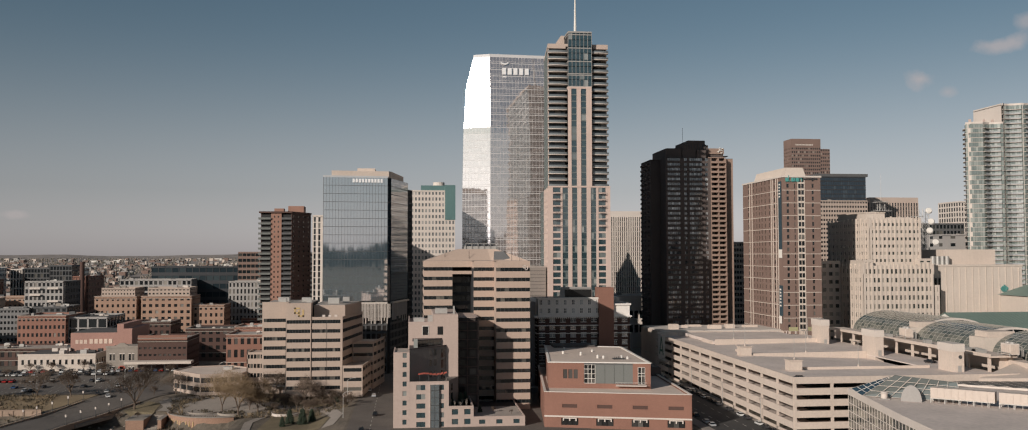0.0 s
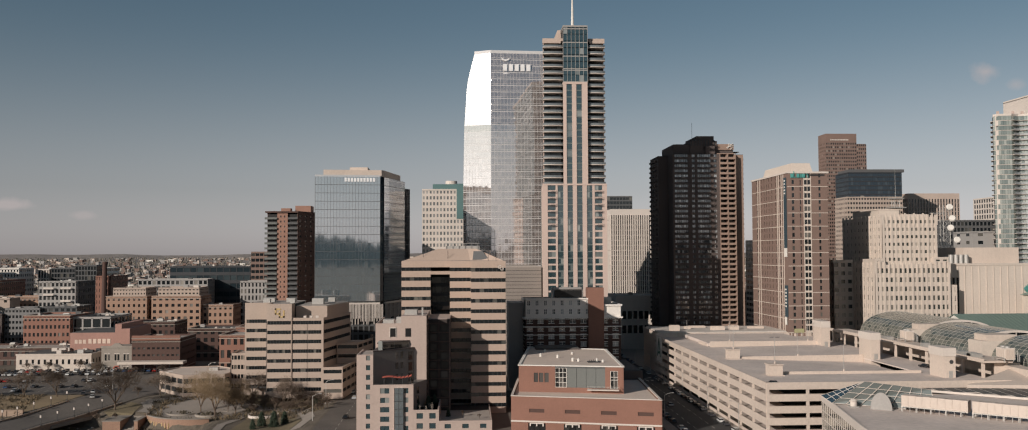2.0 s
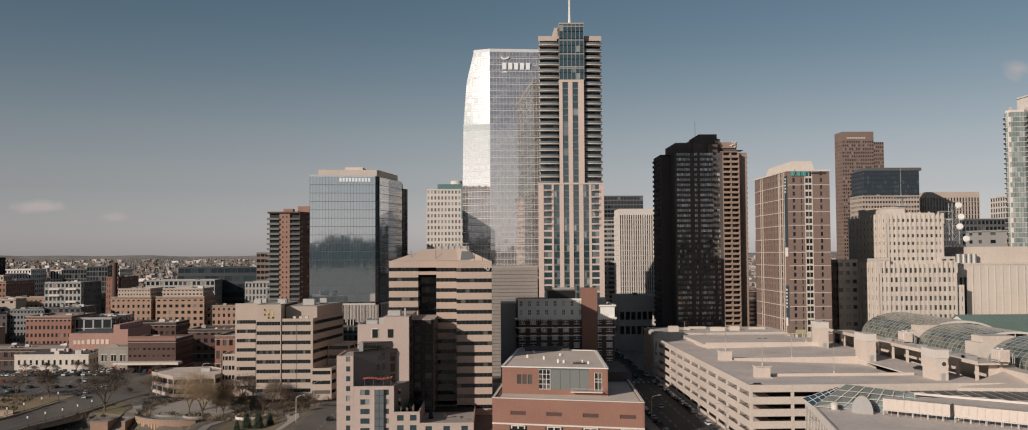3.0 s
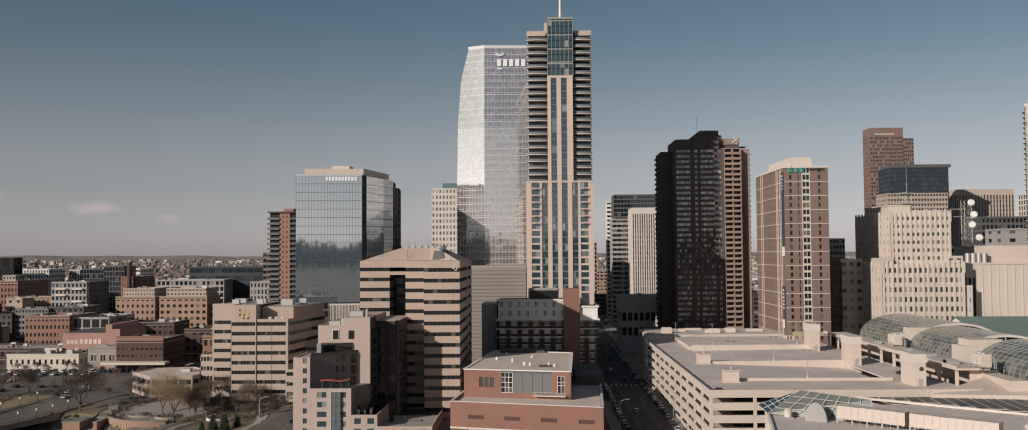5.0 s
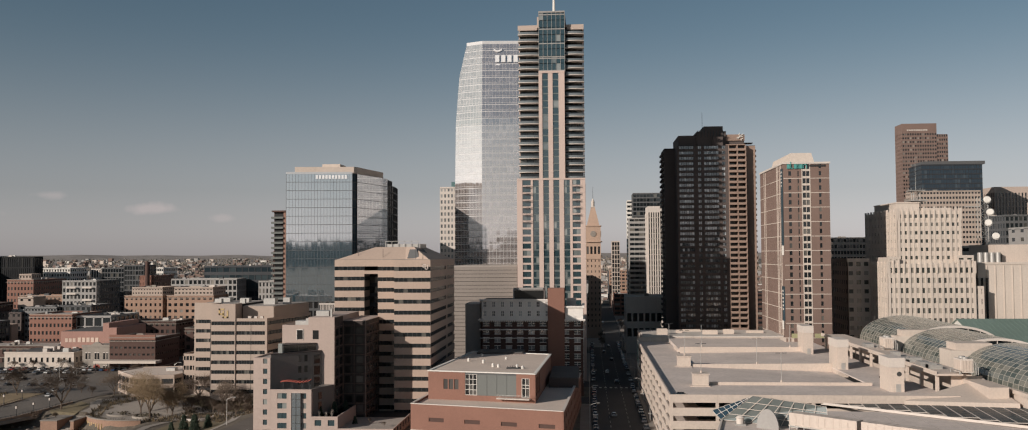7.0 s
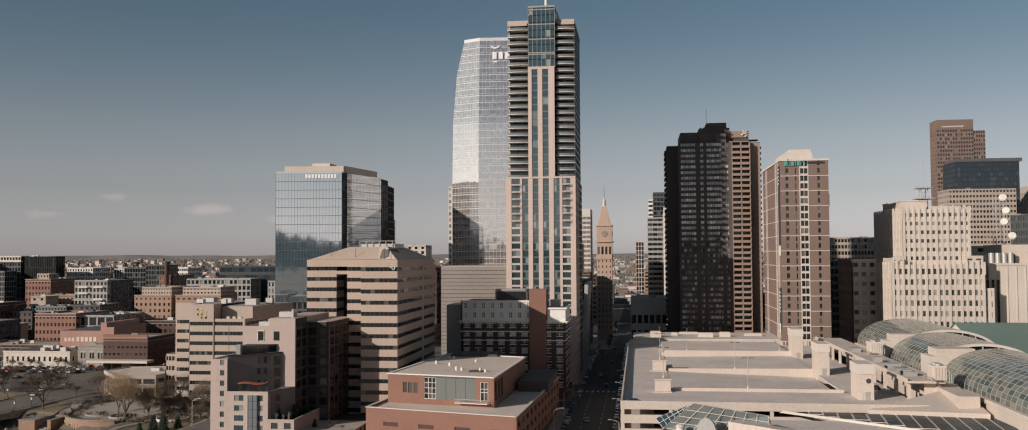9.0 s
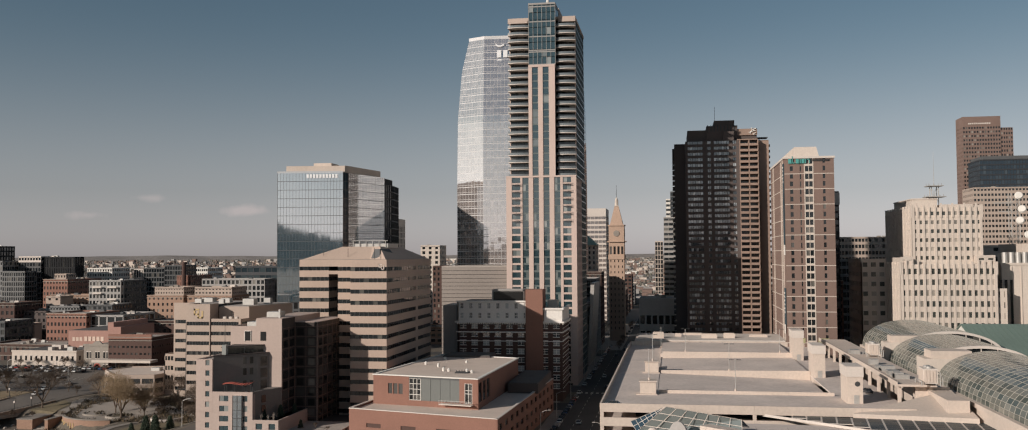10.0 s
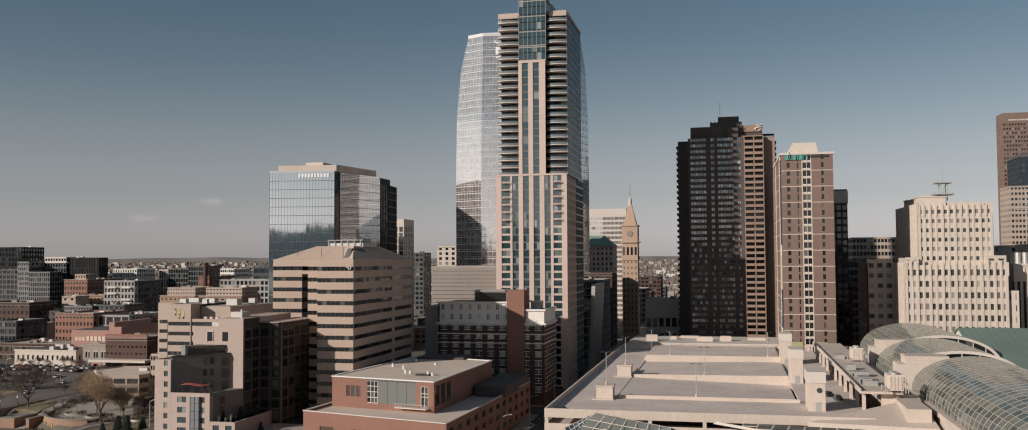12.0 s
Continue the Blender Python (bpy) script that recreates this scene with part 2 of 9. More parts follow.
class Mesh:
    """Gathers boxes and prisms and links them as one mesh."""

    def __init__(self):
        self.v, self.f = [], []

    def hexa(self, pts):
        k = len(self.v)
        self.v.extend(pts)
        for q in ((0, 3, 2, 1), (4, 5, 6, 7), (0, 1, 5, 4), (1, 2, 6, 5), (2, 3, 7, 6), (3, 0, 4, 7)):
            self.f.append(tuple(k + i for i in q))

    def box(self, x0, x1, y0, y1, z0, z1):
        self.hexa([(x0, y0, z0), (x1, y0, z0), (x1, y1, z0), (x0, y1, z0), (x0, y0, z1), (x1, y0, z1), (x1, y1, z1), (x0, y1, z1)])
        return self

    def prism(self, poly, z0, z1, top=None):
        """poly: plan points, counter-clockwise; top: plan points at z1 where they differ."""
        k, n = len(self.v), len(poly)
        self.v.extend((x, y, z0) for x, y in poly)
        self.v.extend((x, y, z1) for x, y in (top or poly))
        self.f.append(tuple(k + i for i in reversed(range(n))))
        self.f.append(tuple(k + n + i for i in range(n)))
        for i in range(n):
            j = (i + 1) % n
            self.f.append((k + i, k + j, k + n + j, k + n + i))
        return self

    def beam(self, a, b, r0, r1=None, sides=6):
        """A tapered round bar from a to b."""
        a, b = Vector(a), Vector(b)
        r1 = r0 if r1 is None else r1
        w = (b - a).normalized()
        p = w.orthogonal().normalized()
        q = w.cross(p)
        k = len(self.v)
        for c, r in ((a, r0), (b, r1)):
            for i in range(sides):
                t = 2 * math.pi * i / sides
                self.v.append(tuple(c + (p * math.cos(t) + q * math.sin(t)) * r))
        for i in range(sides):
            j = (i + 1) % sides
            self.f.append((k + i, k + j, k + sides + j, k + sides + i))
        self.f.append(tuple(k + i for i in reversed(range(sides))))
        self.f.append(tuple(k + sides + i for i in range(sides)))
        return self

    def data(self, name, mat):
        me = bpy.data.meshes.new(name)
        me.from_pydata([tuple(p) for p in self.v], [], self.f)
        me.materials.append(mat)
        me.update()
        return me


def thing(name, label, category, at=(0, 0, 0), group="", kind=""):
    ob = new(name)
    ob.location = at
    ob.empty_display_size = 1.0
    return tagged(ob, label, category, group, kind)


def under(ob, parent):
    ob.parent = parent
    if parent.type == "EMPTY":
        ob.matrix_parent_inverse = Matrix.Translation(-Vector(parent.location))
    return ob


def part(name, mesh, mat, parent, label=""):
    ob = under(new(name, mesh.data(name, mat)), parent)
    return tagged(ob, label)


def solo(name, mesh, mat, label, category, kind="", group=""):
    return tagged(new(name, mesh.data(name, mat)), label, category, group, kind)


class Face:
    """A wall plane: origin, direction along it (to the right seen from outside) and outward normal."""

    def __init__(self, x0, y0, x1, y1):
        self.o = Vector((x0, y0, 0))
        d = Vector((x1 - x0, y1 - y0, 0))
        self.w = d.length
        self.u = d.normalized()
        self.n = Vector((self.u.y, -self.u.x, 0))

    def p(self, u, d, z):
        q = self.o + self.u * u + self.n * d
        return (q.x, q.y, z)

    def box(self, M, u0, u1, z0, z1, d0, d1):
        M.hexa([self.p(u0, d1, z0), self.p(u1, d1, z0), self.p(u1, d0, z0), self.p(u0, d0, z0), self.p(u0, d1, z1), self.p(u1, d1, z1), self.p(u1, d0, z1), self.p(u0, d0, z1)])


pane_meshes = {}


def pane_mesh(w, h, mat):
    key = (round(w, 2), round(h, 2), mat.name)
    if key not in pane_meshes:
        pane_meshes[key] = Mesh().box(-w / 2, w / 2, -0.03, 0.03, -h / 2, h / 2).data("pane", mat)
    return pane_meshes[key]


class Panes:
    """Window panes of one thing: the nearest ones single parts, the rest one mesh."""

    def __init__(self, mat, name="window_pane"):
        self.mat, self.name, self.list = mat, name, []

    def add(self, face, u0, u1, z0, z1, d):
        self.list.append((face, u0, u1, z0, z1, d))

    def link(self, parent, most=60, tilt=0.25):
        near = sorted(self.list, key=lambda q: (Vector(q[0].p((q[1] + q[2]) / 2, 0, (q[3] + q[4]) / 2)) - Vector((90, 30, 50))).length)
        rest = Mesh()
        for i, (f, u0, u1, z0, z1, d) in enumerate(near):
            c = Vector(f.p((u0 + u1) / 2, d, (z0 + z1) / 2))
            turn = Matrix((f.u, -f.n, (0, 0, 1))).transposed().to_4x4()
            m = Matrix.Translation(c) @ turn @ pose(0, 0, 0, rng.gauss(0, tilt), 0, rng.gauss(0, tilt))
            if i < most:
                ob = under(new(self.name, pane_mesh(u1 - u0, z1 - z0, self.mat)), parent)
                ob.matrix_basis = m
            else:
                w, h = (u1 - u0) / 2, (z1 - z0) / 2
                k = len(rest.v)
                rest.v.extend(tuple(m @ Vector(q)) for q in ((-w, -0.03, -h), (w, -0.03, -h), (w, -0.03, h), (-w, -0.03, h)))
                rest.f.append((k, k + 1, k + 2, k + 3))
        if rest.v:
            tagged(part(self.name + "s", rest, self.mat, parent), kind="stuff")


def grid(W, P, f, u0, u1, z0, z1, cols, rows, pier, sill, head=0.0, proud=0.0, depth=0.4, glass=0.28, skip=None, mull=None):
    """Bands and piers of a wall with cols x rows openings, and a pane in each."""
    h, w = (z1 - z0) / rows, (u1 - u0) / cols
    for r in range(rows):
        a = z0 + r * h
        f.box(W, u0, u1, a, a + sill, -depth, 0)
        if head:
            f.box(W, u0, u1, a + h - head, a + h, -depth, 0)
        b0, b1 = a + sill, a + h - head
        for c in range(cols + 1):
            x = u0 + c * w
            lo, hi = max(u0, x - pier / 2), min(u1, x + pier / 2)
            if hi > lo:
                f.box(W if mull is None else mull, lo, hi, b0, b1, -depth, proud if mull is None else -0.18)
        for c in range(cols):
            x = u0 + c * w
            if skip and skip(c, r):
                f.box(W, x + pier / 2, x + w - pier / 2, b0, b1, -depth, -0.02)
            else:
                P.add(f, x + pier / 2, x + w - pier / 2, b0, b1, -glass)


def faces_of(x0, x1, y0, y1):
    return dict(front=Face(x0, y0, x1, y0), right=Face(x1, y0, x1, y1), back=Face(x1, y1, x0, y1), left=Face(x0, y1, x0, y0))


def roof_on(parent, x0, x1, y0, y1, z, wall, roof, parapet=0.9, units=0):
    """A flat roof sunk behind a parapet with its coping, and some plant on it."""
    part("roof", Mesh().box(x0 + 0.3, x1 - 0.3, y0 + 0.3, y1 - 0.3, z - 0.3, z), roof, parent)
    M = Mesh()
    for a in ((x0, x1, y0, y0 + 0.3), (x0, x1, y1 - 0.3, y1), (x0, x0 + 0.3, y0 + 0.3, y1 - 0.3), (x1 - 0.3, x1, y0 + 0.3, y1 - 0.3)):
        M.box(*a, z - 0.3, z + parapet)
    part("parapet", M, wall, parent)
    for i in range(units):
        w, d, h = rng.uniform(1.2, 3.8), rng.uniform(1.2, 3.4), rng.uniform(0.7, 1.9)
        if x1 - x0 < w + 3 or y1 - y0 < d + 3:
            continue
        x, y = rng.uniform(x0 + 1.2, x1 - w - 1.2), rng.uniform(y0 + 1.2, y1 - d - 1.2)
        U = Mesh().box(x, x + w, y, y + d, z + 0.25, z + h)
        U.box(x + 0.1, x + 0.4, y + 0.1, y + 0.4, z, z + 0.25).box(x + w - 0.4, x + w - 0.1, y + d - 0.4, y + d - 0.1, z, z + 0.25)
        U.box(x + 0.3, x + w - 0.3, y + 0.3, y + d - 0.3, z + h, z + h + 0.2)
        if i % 2:
            U.box(x + w, x + w + rng.uniform(1, 3), y + d * 0.3, y + d * 0.6, z + 0.3, z + 0.8)
        part("roof_unit", U, rng.choice((METAL, GREY, GREY, DGREY, WHITE2, STONE)), parent)


def block(name, label, x0, x1, y0, y1, z1, wall, glass, floors, cf, cs, sides=("front", "right", "left"), pier=1.2, sill=1.4, head=0.0, proud=0.0, roof=None, parapet=0.9,
          units=3, z0=0.0, base=0.0, most=16, category="building", group="", blank=0.0, link=True):
    """A building on a rectangle, with a window grid on the sides that are seen."""
    t = thing(name, label, category, ((x0 + x1) / 2, (y0 + y1) / 2, z0), group)
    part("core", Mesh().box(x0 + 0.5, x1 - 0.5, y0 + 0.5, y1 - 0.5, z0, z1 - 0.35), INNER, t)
    W, P = Mesh(), Panes(glass)
    F = faces_of(x0, x1, y0, y1)
    for s in ("front", "right", "back", "left"):
        f, cols = F[s], cf if s in ("front", "back") else cs
        a, b = (0.0, f.w) if s in ("front", "back") else (0.45, f.w - 0.45)
        if s in sides and cols:
            if base:
                f.box(W, a, b, z0, z0 + base, -0.45, 0)
            grid(W, P, f, a, b, z0 + base, z1 - blank, cols, floors, pier, sill, head, proud)
            if blank:
                f.box(W, a, b, z1 - blank, z1 - 0.3, -0.45, 0)
        else:
            f.box(W, a, b, z0, z1 - 0.3, -0.45, 0)
    part("wall", W, wall, t)
    if wall in (BRICK, BRICK2, BRICK3, BROWN) and z1 < 50 and y0 < 720:
        C = Mesh()
        for s in ("front", "right", "left"):
            f = F[s]
            a, b = (-0.3, f.w + 0.3) if s == "front" else (0.0, f.w)
            f.box(C, a, b, z1 + parapet - 0.1, z1 + parapet + 0.22, -0.35, 0.3)
            f.box(C, a, b, z0 + (z1 - z0) / floors, z0 + (z1 - z0) / floors + 0.35, 0.0, 0.14)
            f.box(C, a, b, z1 - 0.9, z1 - 0.55, 0.0, 0.22)
        tagged(part("cornice", C, STONE if wall in (BRICK3, BROWN) else TAN2, t), kind="stuff")
    roof_on(t, x0, x1, y0, y1, z1, wall, roof or ROOF, parapet, units)
    if link:
        P.link(t, most if y0 < 560 else most // 6)
    return t


def sign_bars(n, f, u, z, w, gap, h, d, mat, parent, label):
    """A row of plain upright blocks in place of a company's lettering."""
    for k in range(n):
        M = Mesh()
        x = u + k * (w + gap)
        f.box(M, x, x + w, z, z + h, d - 0.12, d + 0.12)
        part("sign_bar", M, mat, parent, label)

# ---- ground, streets and far land ----
def sheet(name, poly, z, mat, label, category, thick=0.15):
    return solo(name, Mesh().prism(poly, z - thick, z), mat, label, category, "structure")


def rect(x0, x1, y0, y1):
    return [(x0, y0), (x1, y0), (x1, y1), (x0, y1)]


def ease(v, a, b):
    q = min(1.0, max(0.0, (v - a) / (b - a)))
    return q * q * (3 - 2 * q)


def level(x, y, creek=True):
    """Height of the ground: the park dips towards the creek, the old quarter rises."""
    z = (-4.2 * (1 - ease(y, 392, 432)) * ease(y, 300, 330) + 3.3 * ease(y, 452, 486) * ease(-x, 85, 110) * ease(y, 558, 512)) * ease(-x, 22, 40) * ease(x, -258, -238)
    if creek:
        z -= 4.2 * ease(y, 350, 358) * ease(y, 403, 398) * ease(x, -66, -74) * ease(x, -258, -238) * ease(math.hypot(x + 77, y - 407), 21.4, 22.6)
    return z


def ground():
    M = Mesh()
    xs, ys = [-4600] + [-260 + 3 * i for i in range(81)] + [4600], [-4600] + [296 + 3 * i for i in range(89)] + [4700]
    for y in ys:
        for x in xs:
            M.v.append((x, y, level(x, y)))
    n = len(xs)
    for j in range(len(ys) - 1):
        for i in range(n - 1):
            M.f.append((j * n + i, j * n + i + 1, (j + 1) * n + i + 1, (j + 1) * n + i))
    solo("ground", M, SOIL, "dry brown city ground reaching to the horizon", "ground", "structure")


ground()


def drape(name, poly, lift, mat, label, category, creek=True, cell=3):
    """A paved or planted sheet that follows the ground."""
    bm = bmesh.new()
    bm.faces.new([bm.verts.new((x, y, 0)) for x, y in poly])
    bmesh.ops.triangulate(bm, faces=bm.faces[:])
    for axis in (0, 1):
        lo, hi = min(p[axis] for p in poly), max(p[axis] for p in poly)
        for k in range(math.ceil(lo / cell), math.floor(hi / cell) + 1):
            co, no = [0, 0, 0], [0, 0, 0]
            co[axis], no[axis] = k * cell + (1 if axis == 0 else 2), 1
            bmesh.ops.bisect_plane(bm, geom=bm.verts[:] + bm.edges[:] + bm.faces[:], plane_co=co, plane_no=no)
    for v in bm.verts:
        v.co.z = level(v.co.x, v.co.y, creek) + lift
    bmesh.ops.recalc_face_normals(bm, faces=bm.faces[:])
    me = bpy.data.meshes.new(name)
    bm.to_mesh(me)
    bm.free()
    me.materials.append(mat)
    return tagged(new(name, me), label, category, "", "structure")


def ribbon(pts, w):
    """Plan outline of a path of width w along pts."""
    L, R = [], []
    for i, (x, y) in enumerate(pts):
        (xa, ya), (xb, yb) = pts[max(0, i - 1)], pts[min(len(pts) - 1, i + 1)]
        d = math.hypot(xb - xa, yb - ya)
        nx, ny = -(yb - ya) / d * w / 2, (xb - xa) / d * w / 2
        L.append((x + nx, y + ny))
        R.append((x - nx, y - ny))
    return R + L[::-1]

for x0, x1, y0, y1, lab in ((104, 124, 150, 640, "long asphalt street between towers"), (113.5, 128, 640, 2600, "long asphalt street beyond the clock tower"), (-22, -6, 250, 1500, "asphalt street beside the park"), (-420, 700, 459, 477, "asphalt cross street"),
                            (-420, 700, 604, 620, "asphalt cross street further on"), (-420, 700, 750, 766, "asphalt cross street far off"), (-22, 104, 411, 428, "asphalt street behind the brick building")):
    sheet("road", rect(x0, x1, y0, y1), 0.03 + 0.004 * (x1 - x0 < 60), LOT if "park" in lab else ASPHALT, lab, "road")
for x0, x1, y0, y1 in ((124, 127, 290, 458), (100, 104, 300, 410), (100.5, 104, 478, 603), (124, 300, 478, 603), (3, 100, 429, 458), (128, 137, 641, 749), (94, 113.5, 641, 749), (94, 113.5, 767, 1100), (128, 137, 767, 1100), (-80, -22, 429, 458)):
    sheet("pavement", rect(x0, x1, y0, y1), 0.17, PAVE, "pale concrete pavement with a kerb", "pavement", 0.17)

# forecourt takes a dark asphalt colour to stand for the shadow lying there
sheet("forecourt", rect(-6, 62, 300, 410), 0.12, LOT, "forecourt between the buildings, darkened for its shadow", "pavement", 0.12)

# far rolling land towards the horizon
def far_land():
    M, n = Mesh(), 140
    for k, (dist, h0, h1) in enumerate(((2600, 5, 14), (3300, 18, 14), (3900, 36, 16), (4500, 63, 18))):
        base = len(M.v)
        for i in range(n + 1):
            a = radians(-75 + 150 * i / n)
            q = noise.noise((i * 0.13 + k * 7.3, k * 3.1, 0.4)) + 0.5 * noise.noise((i * 0.5, k * 5.0, 2.2))
            x, y = 90 + dist * math.sin(a), 30 + dist * math.cos(a)
            M.v.append((x, y, h0 + h1 * 0.55 * q))
            M.v.append((90 + (dist - 500) * math.sin(a), 30 + (dist - 500) * math.cos(a), -2))
        for i in range(n):
            M.f.append((base + 2 * i, base + 2 * i + 2, base + 2 * i + 3, base + 2 * i + 1))
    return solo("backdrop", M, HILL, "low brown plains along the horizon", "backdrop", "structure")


far_land()


def mountains():
    M, n = Mesh(), 90
    for i in range(n + 1):
        a = radians(100 + 160 * i / n)
        q = abs(noise.noise((i * 0.21, 1.7, 0.0))) + 0.6 * abs(noise.noise((i * 0.67, 4.1, 0.0)))
        x, y = 90 + 4400 * math.sin(a), 30 + 4400 * math.cos(a)
        M.v.append((x, y, -2))
        M.v.append((x, y, 90 + 190 * q))
    for i in range(n):
        M.f.append((2 * i, 2 * i + 1, 2 * i + 3, 2 * i + 2))
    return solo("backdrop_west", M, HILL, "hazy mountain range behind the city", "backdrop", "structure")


mountains()


# ---- residential tower with stacked balconies and a spire ----
def balcony_tower():
    x0, x1, yf, yb, zl, zt = 69.8, 102.4, 480.0, 528.0, 95.0, 169.0
    t = thing("residential_tower", "tall tan residential tower with stacked balconies and a spire", "tower", (86, 504, 0))
    part("core", Mesh().box(x0 + 3.4, x1 - 0.6, yf + 0.6, yb - 0.6, 0, zl - 0.4).box(x0 + 5.2, x1 - 2, yf + 6.4, yb - 2, zl - 0.4, zt - 0.5).box(80.5, 92.9, yf + 0.8, yf + 10, zl - 0.4, 146), INNER, t)
    W, SP, G, B = Mesh(), Mesh(), Panes(TEALG), Panes(BLACKG)
    f = Face(x0, yf, x1, yf)
    fl = 3.36
    rows = 28
    # lower block: solid piers between window strips
    for a, b in ((0, 2.6), (6.6, 7.6), (10.5, 12.6), (15.3, 17.4), (20.2, 22.4), (25.2, 26.4), (30.2, 32.6)):
        f.box(W, a, b, 0, zl if b < 10 or a > 24 else zl - 0.01, -0.6, 0.0)
    for r in range(rows):
        z = zl - (r + 1) * fl
        for k, (a, b) in enumerate(((2.6, 6.6), (7.6, 10.5), (12.6, 15.3), (17.4, 20.2), (22.4, 25.2), (26.4, 30.2))):
            outer = k in (0, 5)
            s = 0.9 if outer or r > 10 else 0.55
            f.box(W if outer else SP, a, b, z, z + s, -0.6, -0.12 if outer else -0.3)
            if outer and r > 18:
                f.box(W, a, a + 0.8, z + s, z + fl, -0.6, -0.12)
                f.box(W, b - 0.8, b, z + s, z + fl, -0.6, -0.12)
                B.add(f, a + 0.8, b - 0.8, z + s, z + fl, -0.4)
            else:
                G.add(f, a, (a + b) / 2, z + s, z + fl, -0.42)
                G.add(f, (a + b) / 2, b, z + s, z + fl, -0.42)
    f.box(W, 0, 32.6, zl, zl + 0.8, -0.6, 0.15)
    # central spine above
    for a, b in ((10.7, 12.4), (15.2, 17.4), (20.2, 21.9 + 1.2)):
        f.box(W, a, b, zl + 0.8, 146.3, -8, 0.0)
    f.box(W, 10.7, 23.1, 146.3, 147.3, -8, 0.1)
    for r in range(15):
        z = zl + 0.8 + r * fl
        for a, b in ((12.4, 15.2), (17.4, 20.2)):
            f.box(SP, a, b, z, z + 0.6, -1.2, -0.3)
            G.add(f, a, b, z + 0.6, min(z + fl, 146.2), -0.42)
    # sides
    for s, depth in ((Face(x1, yf + 0.6, x1, yb), 47.4), (Face(x0 + 2.8, yb, x0, yf + 0.6), 47.4)):
        a, b = (0, 25.0) if s.n.x > 0 else (22.4, s.w)
        grid(W, G, s, a, b, zl - 28 * fl, zl, 7, 28, 1.6, 1.3, depth=0.6, glass=0.4)
        a, b = (25.0, s.w) if s.n.x > 0 else (0, 22.4)
        grid(SP, G, s, a, b, zl - 28 * fl, zl, 10, 28, 0.22, 0.6, depth=0.5, glass=0.2)
        s.box(W, 0, s.w, 0, zl - 28 * fl, -0.6, 0)
    part("lower_wall", W, ROSE, t)
    tagged(part("spandrel_band", SP, SPAN, t, "grey-green glass spandrels"), "grey-green glass spandrels", kind="stuff")
    # upper flanks, glass behind the balconies, corner walls
    U, SG = Mesh(), Mesh()
    fu = Face(x0 + 1.0, 482.2, x1 - 0.4, 482.2)
    R, L = Face(x1 - 0.4, 485.8, x1 - 0.4, 526), Face(x0 + 4.6, 526, x0 + 1.0, 485.8)
    nfl = 22
    step = (zt - zl - 0.8) / nfl
    for s in (R, L):
        grid(SG, G, s, 0, s.w, zl + 0.8, zt, 16, nfl, 0.2, 0.5, depth=0.4, glass=0.16)
    back = Face(x0 + 1.0, 485.8, x1 - 0.4, 485.8)
    for u0, u1 in ((0.4, 10), (22.4, 30.8)):
        for r in range(nfl):
            z = zl + 0.8 + r * step
            for k in range(3):
                a = u0 + (u1 - u0) * k / 3
                B.add(back, a + 0.08, a + (u1 - u0) / 3 - 0.08, z + 0.1, z + step - 0.35, -0.1)
    for u0, u1 in ((0.0, 0.4), (30.8, 31.2)):
        back.box(U, u0, u1, zl + 0.8, zt, -0.5, 0.1)
    part("upper_wall", U, ROSE, t)
    tagged(part("side_mullions", SG, SPAN, t), "grey-green side curtain wall frame", kind="stuff")
    # balconies
    slab = {}
    for side, (u0, u1) in (("a", (-0.3, 9.9)), ("b", (22.3, 31.5))):
        S, Q = Mesh(), Mesh()
        n = 8
        pts = []
        for i in range(n + 1):
            u = u0 + (u1 - u0) * i / n
            bow = 1 - ((i - n / 2) / (n / 2)) ** 2
            pts.append(fu.p(u, -0.2 + 0.9 * bow, 0)[:2])
        inner = [fu.p(u1, -3.5, 0)[:2], fu.p(u0, -3.5, 0)[:2]]
        S.prism(pts + inner, -0.34, 0.0)
        for i, (px, py) in enumerate(pts):
            d = (Vector(pts[min(n, i + 1)]) - Vector(pts[max(0, i - 1)])).normalized()
            ox, oy = -d.y * 0.06, d.x * 0.06
            Q.v.extend([(px + ox, py + oy, 0.05), (px + 2 * ox, py + 2 * oy, 0.05), (px + 2 * ox, py + 2 * oy, 1.05), (px + ox, py + oy, 1.05)])
            if i:
                for j in range(4):
                    Q.f.append((4 * i - 4 + j, 4 * i - 4 + (j + 1) % 4, 4 * i + (j + 1) % 4, 4 * i + j))
        Q.f.extend([(3, 2, 1, 0), (4 * n, 4 * n + 1, 4 * n + 2, 4 * n + 3)])
        slab[side] = (S.data("balcony", WHITE2), Q.data("railing", RAILD))
    for r in range(nfl):
        z = zl + 0.8 + r * step
        for side in "ab":
            ob = under(new("balcony", slab[side][0]), t)
            ob.matrix_basis = Matrix.Translation((0, 0, z))
            q = new("railing", slab[side][1])
            q.parent = ob
    # crown
    part("roof", Mesh().prism([(x0 + 0.6, 483.4), (x1 - 0.2, 483.4), (x1 - 0.2, 526.4), (x0 + 4.6, 526.4)], zt, zt + 1.3).box(x0 + 0.6, 79.8, 483.2, 484.2, zt - 1.2, zt).box(94.2, x1 - 0.2, 483.2, 484.2, zt - 1.2, zt), SAND, t)
    C = Mesh()
    fc = Face(80.6, 480.6, 93.2, 480.6)
    for z in (147.3, 153.2, 154.0, 160.4, 167.4, 174.4):
        fc.box(C, 0, fc.w, z, z + 0.45, -9, 0.05)
